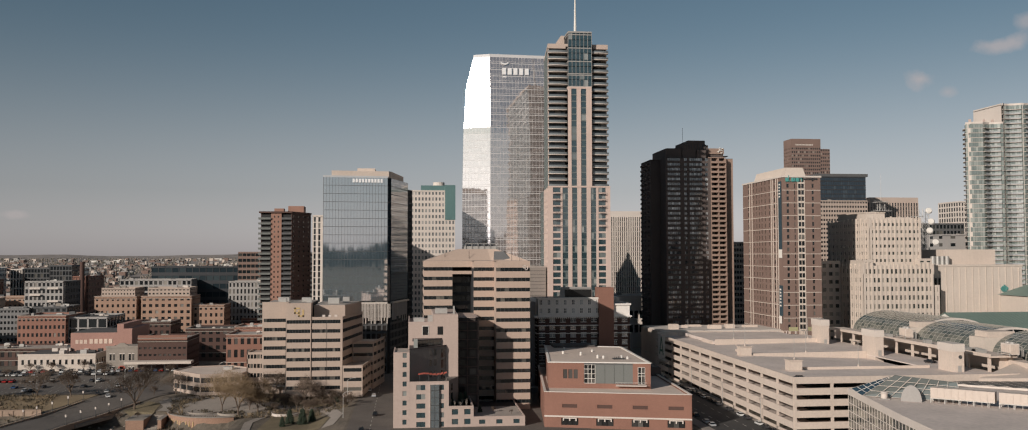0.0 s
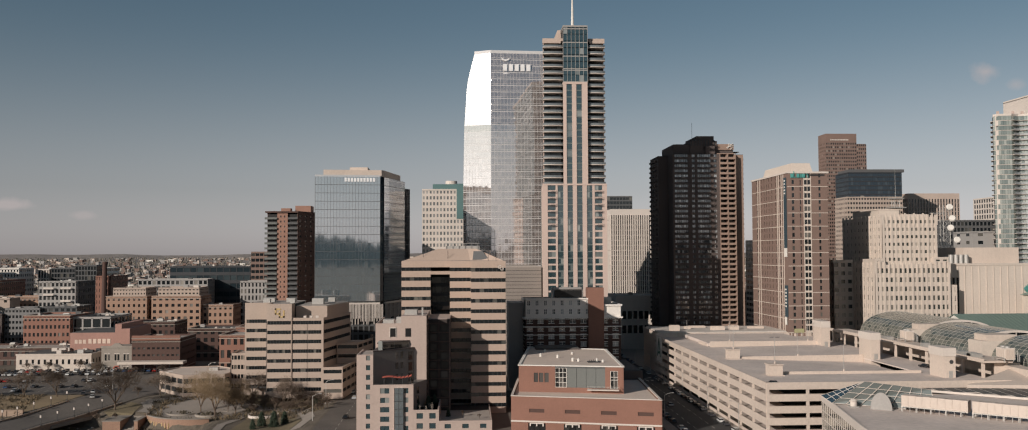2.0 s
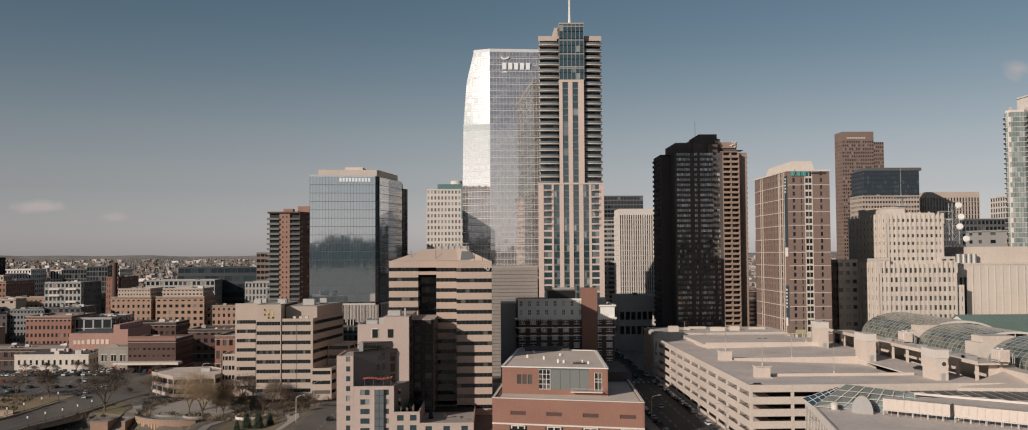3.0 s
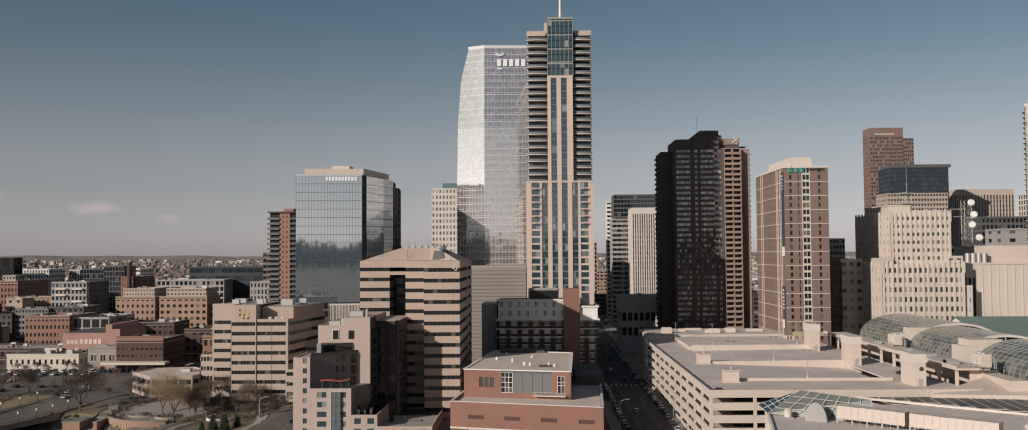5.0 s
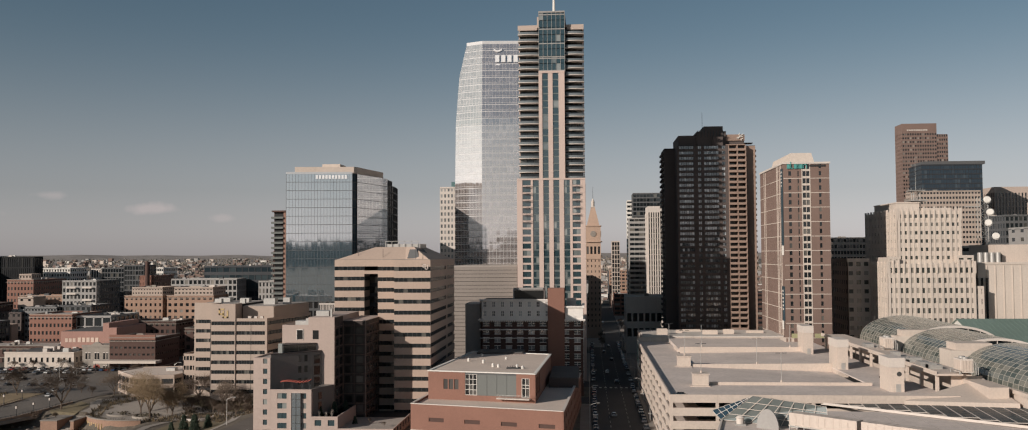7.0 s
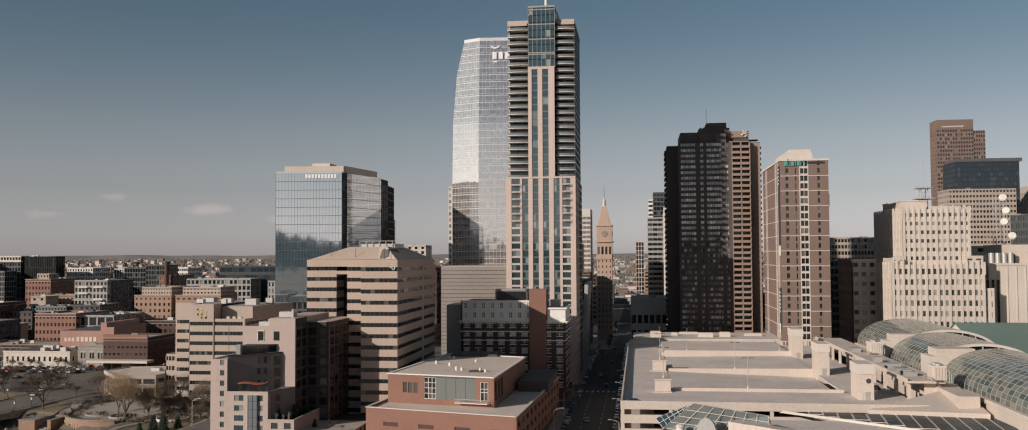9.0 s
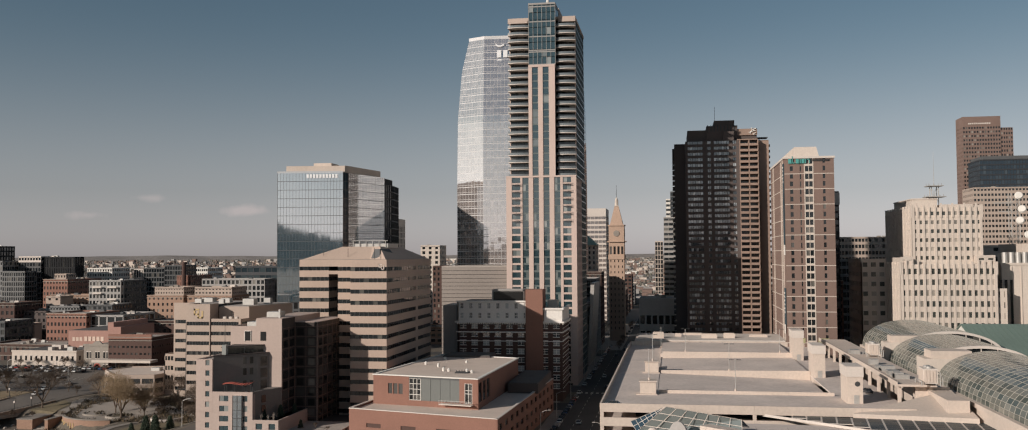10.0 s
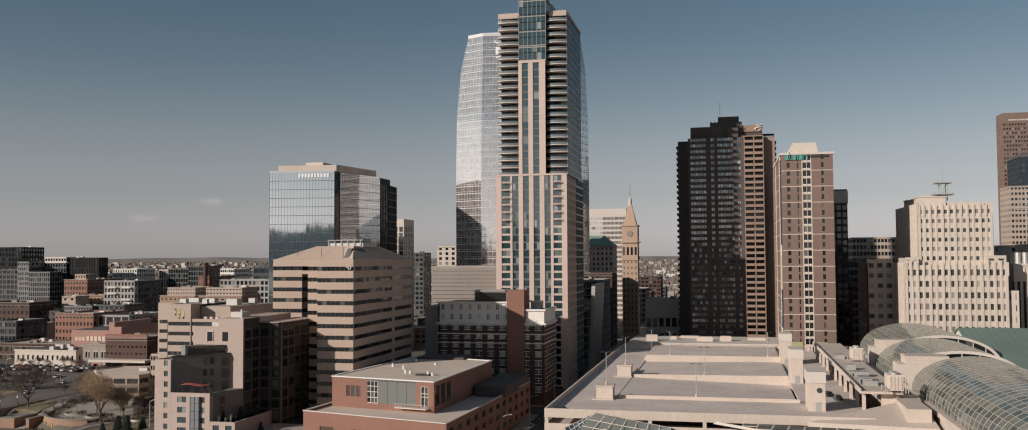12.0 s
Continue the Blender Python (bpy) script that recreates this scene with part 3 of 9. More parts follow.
    for k in range(7):
        fc.box(C, k * 2.07, k * 2.07 + 0.18, 147.3, 176.3, -0.3, 0.08)
    fc.box(C, 0, fc.w, 175.6, 176.4, -14, 0.1)
    part("crown_frame", C, GREY, t)
    part("crown_core", Mesh().box(81, 92.8, 481.2, 494.5, 146.3, 175.6), INNER, t)
    D = Panes(TEALG, "crown_pane")
    for r in range(8):
        for k in range(6):
            D.add(fc, k * 2.07 + 0.2, k * 2.07 + 2.05, 147.75 + r * 3.48, 147.75 + r * 3.48 + 3.2, -0.15)
    fr = Face(93.2, 480.6, 93.2, 494)
    for r in range(8):
        for k in range(5):
            D.add(fr, k * 2.6 + 0.1, k * 2.6 + 2.5, 147.75 + r * 3.48, 147.75 + r * 3.48 + 3.2, -0.15)
    D.link(t, 48)
    part("penthouse", Mesh().box(79.2, 93.2, 494.6, 512, zt + 1.3, 177.2).box(84, 91.5, 495.5, 502, 177.2, 179.4), SAND, t)
    part("spire", Mesh().beam((87.5, 498, 179), (87.5, 498, 205), 0.75, 0.18, 8), WHITE, t, "white tapering spire")
    # small balconies on the lower block
    for u in (2.9, 26.7):
        for r in range(6):
            z = zl - (r + 1) * fl
            bal = part("small_balcony", Mesh(), DARKM, t)
            M = Mesh()
            f.box(M, u, u + 3.3, z - 0.15, z, -0.1, 1.3)
            for a in range(9):
                f.box(M, u + a * 0.4, u + a * 0.4 + 0.05, z, z + 1.0, 1.22, 1.28)
            f.box(M, u, u + 3.3, z + 1.0, z + 1.06, 1.2, 1.3)
            bal.data = M.data("small_balcony", DARKM)
    G.link(t, 200)
    B.link(t, 60)
    return t


SPAN = surface("grey_green_spandrel", (0.13, 0.15, 0.145), rough=0.3, var=0.1, bump=0)
RAILG, *_ = principled("pale_railing_glass", (0.34, 0.35, 0.35), 0.12, 0.0, 1.6)
RAILD, *_ = principled("smoked_railing_glass", (0.15, 0.165, 0.17), 0.1, 0.0, 1.7)
balcony_tower()


# ---- faceted glass office tower ----
def facet_tower():
    t = thing("glass_office_tower", "faceted silver-blue glass office tower with a white sign", "tower", (62, 565, 0))
    cutback = [(50.0, 0.0), (98.0, 0.0), (133.0, 0.6), (160.0, 2.5), (177.0, 6.6)]
    tilt = [(50.0, 0.0), (133.0, 0.0), (177.0, 4.5)]
    base = [(29.8, 553.0), (45.7, 545.9), (92.0, 548.6), (99.0, 573.0), (88.0, 598.0), (38.0, 596.0)]

    def along(line, z):
        for (a, p), (b, q) in zip(line, line[1:]):
            if z <= b:
                break
        return p + (q - p) * (z - a) / (b - a)

    def ring(z):
        k, lean = along(cutback, z), along(tilt, z)
        mv = [(k, lean - 0.447 * k), (0.0, lean), (-k * 0.4, lean * 1.1), (-k * 0.6, 0), (-k * 0.3, -k * 0.5), (k, -k * 0.3)]
        return [Vector((x + dx, y + dy, z)) for (x, y), (dx, dy) in zip(base, mv)]

    floors = 33
    zs = [50 + (177 - 50) * i / floors for i in range(floors + 1)]
    back, P = Mesh(), []
    for i in range(floors):
        lo, hi = ring(zs[i]), ring(zs[i + 1])
        for s in range(6):
            a, b, c, d = lo[s], lo[(s + 1) % 6], hi[(s + 1) % 6], hi[s]
            k = len(back.v)
            back.v.extend([tuple(a), tuple(b), tuple(c), tuple(d)])
            back.f.append((k, k + 1, k + 2, k + 3))
            if s == 4:
                continue
            cols = max(4, round((b - a).length / 1.9))
            n = (b - a).cross(d - a).normalized()
            for j in range(cols):
                u0, u1 = j / cols, (j + 1) / cols
                for v0, v1 in ((0.04, 0.27), (0.31, 0.96)):
                    q = []
                    for u, v in ((u0, v0), (u1, v0), (u1, v1), (u0, v1)):
                        uu = u0 + (u1 - u0) * (0.04 if u == u0 else 0.96)
                        q.append((a * (1 - uu) + b * uu) * (1 - v) + (d * (1 - uu) + c * uu) * v + n * 0.05)
                    P.append((s, q))
    k = len(back.v)
    back.v.extend(tuple(p) for p in ring(177))
    back.f.append(tuple(k + i for i in range(6)))
    part("mullions", back, MULL, t)
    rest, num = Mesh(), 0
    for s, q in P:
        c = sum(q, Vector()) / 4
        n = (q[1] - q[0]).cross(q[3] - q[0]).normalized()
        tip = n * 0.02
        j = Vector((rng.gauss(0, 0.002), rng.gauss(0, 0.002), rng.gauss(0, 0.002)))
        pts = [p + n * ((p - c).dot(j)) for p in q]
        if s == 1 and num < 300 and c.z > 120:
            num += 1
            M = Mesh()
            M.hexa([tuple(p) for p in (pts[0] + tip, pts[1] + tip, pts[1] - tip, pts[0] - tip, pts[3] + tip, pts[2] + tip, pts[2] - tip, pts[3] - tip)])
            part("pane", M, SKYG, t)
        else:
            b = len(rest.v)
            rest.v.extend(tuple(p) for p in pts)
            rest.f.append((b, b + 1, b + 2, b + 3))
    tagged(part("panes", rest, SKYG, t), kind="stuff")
    top = ring(177)
    R = Mesh()
    for s in range(6):
        a, b = top[s], top[(s + 1) % 6]
        d = (b - a).normalized()
        o = Vector((-d.y, d.x, 0)) * 0.3
        R.hexa([tuple(a), tuple(b), tuple(b + o), tuple(a + o), tuple(a + Vector((0, 0, 1.6))), tuple(b + Vector((0, 0, 1.6))), tuple(b + o + Vector((0, 0, 1.6))), tuple(a + o + Vector((0, 0, 1.6)))])
    part("parapet", R, MULL, t)
    a, b = ring(170)[1], ring(170)[2]
    f = Face(a.x, a.y, b.x, b.y)
    sign_bars(5, f, 7.2, 166.4, 2.3, 1.1, 3.9, 0.9, SIGNW, t, "white raised sign block near the roof")
    S = Mesh()
    for z0, sg in ((172.2, 1), (164.6, -1)):
        for i in range(6):
            u0, u1 = 6.4 + i * 0.75, 6.4 + (i + 1) * 0.75
            za = z0 + sg * 1.1 * ((i - 3) / 3) ** 2
            zb = z0 + sg * 1.1 * ((i - 2) / 3) ** 2
            S.hexa([f.p(u0, 0.6, za), f.p(u1, 0.6, zb), f.p(u1, 0.4, zb), f.p(u0, 0.4, za), f.p(u0, 0.6, za + 0.8), f.p(u1, 0.6, zb + 0.8), f.p(u1, 0.4, zb + 0.8), f.p(u0, 0.4, za + 0.8)])
    part("sign_mark", S, SIGNW, t)
    # ribbed parking podium
    pod = thing("parking_podium", "tan ribbed parking podium below the glass tower", "building", (56, 510, 0))
    part("podium_core", Mesh().box(38.5, 69.2, 484.5, 600, 0, 53), INNER, pod)
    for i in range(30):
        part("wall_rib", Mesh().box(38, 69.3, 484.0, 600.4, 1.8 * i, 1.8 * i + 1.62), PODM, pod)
    part("podium_roof", Mesh().box(38, 69.3, 484.0, 541, 53.8, 54.3), ROOF, pod)


# tan rib colour lowered to stand for the shade on the podium
PODM = surface("shade_darkened_tan_ribs", (0.27, 0.23, 0.20), rough=0.6, var=0.12, streak=0.2)
MULL = surface("silver_mullions", (0.60, 0.585, 0.575), rough=0.6, var=0.06, bump=0)
facet_tower()


# ---- glass office block with a signed parapet ----
def curtain_block():
    t = thing("glass_office_block", "blue-grey mirror glass office block with a pale roof screen", "building", (-27, 512, 0))
    x0, x1, yf, yb, z0, z1 = -44.2, -10.6, 484.0, 541.0, 37.0, 99.8
    part("core", Mesh().prism([(-43.8, 484.5), (-12.0, 488.4), (-10.9, 490.6), (-3.2, 521.5), (-3.2, yb - 0.4), (-43.8, yb - 0.4)], 0, z1), INNER, t)
    W, P, Q = Mesh(), Panes(BLUEG), Panes(DEEPG)
    f, r, l = Face(x0, yf, -12.0, 487.6), Face(-10.2, 490.4, -1.8, 522.0), Face(x0, yb, x0, yf)
    c = Face(-12.0, 488.0, -10.6, 490.4)
    rows = 15
    grid(W, Q, c, 0, c.w, z0, z1, 2, rows, 0.12, 0.22, depth=0.2, glass=0.04)
    for g, cols in ((f, 21), (r, 19), (l, 26)):
        grid(W, P, g, 0, g.w, z0, z1, cols, rows, 0.12, 0.22, depth=0.2, glass=0.04)
    part("mullions", W, DGREY, t)
    S = Mesh()
    for g in (f, l):
        g.box(S, 0, g.w, z1, z1 + 0.9, -0.3, 0.02)
    part("parapet_glass", S, SCREEN, t)
    part("roof_screen", Mesh().prism([(-40.2, 485.4), (-11.4, 488.5), (-10.3, 490.2), (-4.3, 523), (-40.2, 523)], z1 + 0.2, z1 + 3.5).box(-27.5, -18.5, 489, 500, z1 + 3.5, z1 + 5.0), PALE, t)
    part("roof", Mesh().prism([(-43.6, 484.8), (-12.2, 488.6), (-3.4, 521.6), (-3.4, yb - 0.5), (-43.6, yb - 0.5)], z1 + 0.01, z1 + 0.15), ROOF, t)
    F2 = f
    sign_bars(10, F2, 14.6, 97.3, 1.05, 0.52, 1.9, 0.35, SIGNW, t, "white raised sign block on the glass parapet")
    # rear glass wing
    V, R2 = Mesh(), Panes(BLACKG)
    part("rear_core", Mesh().prism([(-3.0, 523.4), (-1.8, 522.9), (0.0, 527.6), (-1.6, 545), (-3.0, 545)], 0, 96), INNER, t)
    g, h = Face(-1.4, 522.4, 0.6, 527.4), Face(0.6, 527.4, -1.0, 545)
    for k, n in ((g, 3), (h, 8)):
        grid(V, R2, k, 0, k.w, 20, 96.2, n, 20, 0.4, 0.6)
    part("rear_wall", V, DARKP, t)
    R2.link(t, 40)
    # podium with pale fins
    for g, a0, n, step in ((f, 17.0, 24, 0.72), (r, 1.0, 14, 2.1)):
        for i in range(n):
            X = Mesh()
            a = a0 + i * step
            g.box(X, a, a + rng.choice((0.3, 0.42)), 25.5 + rng.choice((0, 1.5, 3)), 35.6, 0.3, 0.8)
            part("podium_fin", X, WHITE2, t)
    X = Mesh()
    f.box(X, 16.5, f.w, 35.6, 36.4, -0.2, 0.9)
    r.box(X, 0.5, r.w, 35.6, 36.4, -0.2, 0.9)
    part("podium_cornice", X, WHITE2, t)
    Y, Z = Mesh(), Panes(SHOPG)
    for g in (Face(x0, yf, -12, 487.6), Face(-10.4, 490.2, -2.0, 522)):
        grid(Y, Z, g, 0, g.w, 0, 36.8, 12, 9, 0.8, 1.2)
    part("podium_wall", Y, DGREY, t)
    Z.link(t, 20)
    Q.link(t, 20, 0.05)
    P.link(t, 300, 0.05)


SCREEN = glazing("fritted_parapet_glass", (0.5, 0.5, 0.5), (0.56, 0.56, 0.56), 0.4, 1.9, 0.15)
curtain_block()


# ---- stepped tan office building ----
def stepped_office():
    t = thing("tan_office_building", "tan precast office building with dark ribbon windows and stepped front", "building", (26, 405, 0))
    z1 = 57.9
    rows = 14
    h = z1 / rows
    bays = [(33.2, 46.5, 369.5, 8), (25.0, 33.2, 379.5, 5), (5.3, 17.0, 391.5, 7)]
    part("core", Mesh().box(33.6, 46.1, 370, 431, 0, z1 - 0.4).box(25.4, 33.6, 380, 431, 0, z1 - 0.4).box(5.7, 16.6, 392, 431, 0, z1 - 0.4).box(16.6, 25.4, 401, 431, 0, z1 - 0.4), INNER, t)
    W, P, D = Mesh(), Panes(BLACKG), Mesh()
    for x0, x1, y, cols in bays:
        f = Face(x0, y, x1, y)
        grid(W, P, f, 0, f.w, 0, z1 - 2.6, cols, rows, 0.14, 2.5, depth=0.5, glass=0.3, mull=D)
        f.box(W, 0, f.w, z1 - 2.6, z1, -0.5, 0)
    rc = Face(17.0, 400.5, 25.0, 400.5)
    K = Mesh()
    grid(K, P, rc, 0, rc.w, 0, z1 - 6.8, 4, 13, 0.14, 1.5, depth=0.5, glass=0.3, mull=D)
    f = Face(17.0, 391.5, 25.0, 391.5)
    f.box(W, 0, 8, z1 - 2.6, z1, -9, 0)
    f.box(W, 0, 8, z1 - 5.5, z1 - 4.2, -9, 0)
    for a, y0, y1 in ((46.5, 369.9, 431.0), ):
        r = Face(a, y0, a, y1)
        for u0, u1, n in ((0.3, 38, 16), (41, r.w, 9)):
            grid(W, P, r, u0, u1, 0, z1 - 2.6, n, rows, 0.14, 2.5, depth=0.5, glass=0.3, mull=D)
        r.box(W, 38, 41, 0, z1 - 2.6, -0.5, 0)
        r.box(W, 0, 0.3, 0, z1 - 2.6, -0.5, 0)
        r.box(W, 0, r.w, z1 - 2.6, z1, -0.5, 0)
    l = Face(5.3, 431, 5.3, 391.9)
    grid(W, P, l, 0, l.w, 0, z1 - 2.6, 12, rows, 0.14, 2.5, depth=0.5, glass=0.3, mull=D)
    l.box(W, 0, l.w, z1 - 2.6, z1, -0.5, 0)
    Face(33.2, 379.5, 33.2, 370.0).box(W, 0, 9.5, 0, z1, -0.4, 0)
    Face(25.0, 400.5, 25.0, 380.0).box(K, 0, 20.5, 0, z1 - 3.0, -0.4, 0)
    Face(25.0, 400.5, 25.0, 380.0).box(W, 0, 20.5, z1 - 3.0, z1, -0.4, 0)
    # recess walls blackened for its deep shade; the top band stays tan
    part("recess_wall", K, DARKP, t, "recessed wall between the bays, blackened for its shade")
    g = Face(17.0, 392, 17.0, 400.5)
    grid(W, P, g, 0, 8.5, 0, z1 - 2.6, 4, rows, 0.14, 2.5, depth=0.5, glass=0.3, mull=D)
    g.box(W, 0, 8.5, z1 - 2.6, z1, -0.4, 0)
    part("wall", W, TAN, t)
    tagged(part("window_mullions", D, DARKM, t), kind="stuff")
    # sloped roof and plant
    S = Mesh()
    S.prism([(5.3, 391.6), (25, 391.6), (25, 379.6), (33.2, 379.6), (33.2, 369.6), (46.4, 369.6), (46.4, 431), (5.3, 431)], z1 - 0.3, z1 + 0.05)
    part("roof_deck", S, ROOF, t)
    S = Mesh()
    S.prism([(6.0, 392.2), (33.0, 392.2), (45.8, 370.6), (45.8, 430.2), (6.0, 430.2)], z1 + 0.1, 62.8, [(20, 398), (32.0, 398), (35.5, 396.5), (35.5, 424), (20, 424)])
    part("hipped_roof", S, TAN, t)
    # dark prism put in for the shaded, sunken half of the roof
    part("louvre_well", Mesh().prism([(34.0, 390.5), (40.5, 380.5), (43.0, 394.0), (36.0, 402)], z1 + 0.4, z1 + 3.9, [(34.4, 393.5), (38.0, 388.5), (39.4, 396.0), (36.2, 402)]), DGREY, t, "dark block for the shaded hollow in the roof")
    for x, y in ((14, 394), (24, 393.2), (40, 376), (43, 374)):
        part("roof_rail_post", Mesh().beam((x, y, z1), (x, y, z1 + 4.2), 0.09, None, 5), DARKM, t)
    S = Mesh().box(23, 37, 402, 416, 62.4, 64.0)
    for i in range(6):
        S.box(23 + i * 2.6, 23.2 + i * 2.6, 401.6, 401.8, 62.0, 65.2)
    S.box(22.8, 37, 401.6, 401.8, 65.0, 65.2)
    part("roof_plant", S, METAL, t)
    f = Face(33.2, 369.5, 46.5, 369.5)
    emblem(f, 10.4, 54.6, 1.7, t, WHITE2)
    P.link(t, 300)


def emblem(f, u, z, size, parent, mat):
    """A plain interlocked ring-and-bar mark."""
    M = Mesh()
    s = size / 3.0
    for a, b, c, d in ((0, 2.2, 2.4, 3.0), (0, 0.6, 0.6, 3.0), (0, 2.0, 0.6, 1.2), (1.5, 2.1, -0.6, 2.0), (1.5, 3.7, -0.6, 0.0), (3.1, 3.7, -0.6, 2.2)):
        f.box(M, u + a * s, u + b * s, z + c * s, z + d * s, 0.02, 0.14)
    part("wall_emblem", M, mat, parent, "raised interlocked emblem")


stepped_office()


def portal():
    t = thing("entrance_portal", "white curved entrance portal with teal glass doors", "entrance", (15.4, 388.5, 0))
    for x in (11.6, 15.2, 18.8):
        part("column", Mesh().box(x - 0.35, x + 0.35, 386.2, 386.9, 0, 7.4), WHITE2, t)
    M = Mesh()
    for k in range(8):
        a, b = -1 + k / 4, -1 + (k + 1) / 4
        xa, xb, za, zb = 15.2 + 4.4 * a, 15.2 + 4.4 * b, 8.4 - 1.0 * a * a, 8.4 - 1.0 * b * b
        M.hexa([(xa, 385.6, za - 0.5), (xb, 385.6, zb - 0.5), (xb, 391.4, zb - 0.5), (xa, 391.4, za - 0.5), (xa, 385.6, za + 0.6), (xb, 385.6, zb + 0.6), (xb, 391.4, zb + 0.6), (xa, 391.4, za + 0.6)])
    part("canopy", M, WHITE2, t)
    for k in range(4):
        part("door_leaf", Mesh().box(11.9 + k * 1.7, 13.5 + k * 1.7, 388.4, 388.5, 0.1, 6.8), TEALG, t)


portal()


# ---- lower tan campus building ----
def campus_building():
    t = thing("campus_office_building", "beige campus building with ribbon windows and a raised emblem", "building", (-42, 436, 0))
    h, top = 4.02, 8
    zt = 0.4 + top * h
    part("core", Mesh().box(-63.9, -53.4, 425.2, 455, 0, 39).prism([(-52.4, 414.6), (-29.6, 414.6), (-23.0, 454), (-52.4, 454)], 0, zt - 0.2).box(-52.4, -43.2, 414.6, 450, zt - 0.4, 39.2), INNER, t)
    W, P, D = Mesh(), Panes(BLACKG), Mesh()
    for g, cols, e0, e1 in ((Face(-64.6, 424.5, -53.0, 424.5), 9, 0.7, 0.5), (Face(-53.0, 413.6, -42.5, 413.6), 8, 0.3, 0.3), (Face(-42.5, 414.0, -29.2, 414.0), 11, 0.3, 0.9), (Face(-29.2, 414.4, -22.6, 454), 14, 0.5, 0.8), (Face(-53.0, 424.4, -53.0, 414.0), 4, 0.3, 0.3), (Face(-64.6, 455, -64.6, 425), 9, 0.4, 0.4)):
        grid(W, P, g, e0, g.w - e1, 0.4, zt, cols, top, 0.14, 2.5, depth=0.5, glass=0.32, mull=D)
        for u0, u1 in ((0, e0), (g.w - e1, g.w)):
            g.box(W, u0, u1, 0, zt, -0.5, 0.0)
        g.box(W, e0, g.w - e1, 0, 0.4, -0.5, 0)
    for g, za, zb in ((Face(-64.6, 424.5, -53.0, 424.5), zt, 39.8), (Face(-53.0, 413.6, -42.5, 413.6), zt, 39.8), (Face(-42.5, 414.0, -29.2, 414.0), zt, 33.8), (Face(-29.2, 414.4, -22.6, 454), zt, 33.8), (Face(-53.0, 424.0, -53.0, 414.1), zt, 39.8), (Face(-42.5, 414.1, -42.5, 421), zt, 39.8)):
        g.box(W, 0, g.w, za, zb, -0.5, 0)
    # sunk upright joints between the bays
    for x, y in ((-53.0, 413.55), (-42.55, 413.8), (-36.0, 413.95)):
        D.box(x - 0.06, x + 0.06, y - 0.04, y + 0.02, 0.5, zt)
    part("wall", W, TAN2, t)
    tagged(part("window_mullions", D, DARKM, t), kind="stuff")
    part("roof", Mesh().prism([(-42.6, 414.3), (-29.6, 414.5), (-23.2, 453.6), (-42.6, 453.6)], zt - 0.1, zt + 0.3), ROOF, t)
    part("upper_block", Mesh().prism([(-42.0, 420.5), (-28.6, 420.5), (-23.2, 453.0), (-42.0, 453.0)], zt + 0.3, 38.4).box(-63.8, -43.4, 426, 454, zt, 39.2), TAN2, t)
    part("roof", Mesh().prism([(-41.6, 421), (-29.0, 421), (-23.8, 452.6), (-41.6, 452.6)], 38.4, 38.6).box(-63.6, -43.2, 425.6, 453.8, 39.2, 39.35).box(-52.4, -43.1, 414.2, 425.5, 39.2, 39.36), ROOF, t)
    U = Mesh()
    for x, y, w in ((-58, 430, 3), (-49, 436, 4), (-46, 428, 2.2), (-60, 440, 5), (-37, 432, 5), (-31, 440, 3)):
        U.box(x, x + w, y, y + w * 0.8, 38.6, 41.2)
    part("roof_plant", U, METAL, t)
    U = Mesh()
    for x in (-38.0, -35.4, -32.8):
        U.box(x, x + 1.2, 416, 417.2, zt + 0.3, zt + 2.0)
    part("roof_vents", U, WHITE2, t)
    # stepped terraces on the street side
    S, Q = Mesh(), Panes(BLACKG)
    for pts, n in (([(-28.6, 408.0), (-20.3, 408.0), (-17.8, 431.0)], 3), ([(-26.0, 431.5), (-16.6, 431.5), (-12.4, 456.0)], 5)):
        (xa, ya), (xb, yb), (xc, yc) = pts
        part("terrace_core", Mesh().prism([(xa + 0.6, ya + 0.6), (xb - 0.6, yb + 0.6), (xc - 0.6, yc), (xa + 0.6, yc)], 0, n * h), INNER, t)
        for g, c in ((Face(xa, ya, xb, yb), 1), (Face(xb, yb + 0.4, xc, yc), 3)):
            grid(S, Q, g, 0, g.w, 0.4, 0.4 + n * h, c, n, 0.8, 2.5, depth=0.5, glass=0.35)
            g.box(S, 0, g.w, 0.4 + n * h, 1.5 + n * h, -0.5, 0)
        S.prism([(xa + 0.4, ya + 0.5), (xb - 0.5, yb + 0.5), (xc - 0.5, yc), (xa + 0.4, yc)], n * h, n * h + 0.4)
    # low wing towards the lot and two bays by the street
    for x0, x1, y0, z in ((-72, -64.7, 430, 17.5), ):
        part("wing_core", Mesh().box(x0 + 0.5, x1 - 0.5, y0 + 0.5, 445, 0, z - 1), INNER, t)
        for g in (Face(x0, y0, x1, y0), Face(x1, y0, x1, 445), Face(x0, 445, x0, y0)):
            n = round(z / h)
            grid(S, Q, g, 0, g.w, 0, z - 1, 5, n, 0.3, 2.3, depth=0.45, glass=0.3)
            g.box(S, 0, g.w, z - 1, z, -0.45, 0)
        S.box(x0 + 0.4, x1 - 0.4, y0 + 0.4, 445, z - 1, z - 0.6)
    part("terraces", S, TAN2, t)
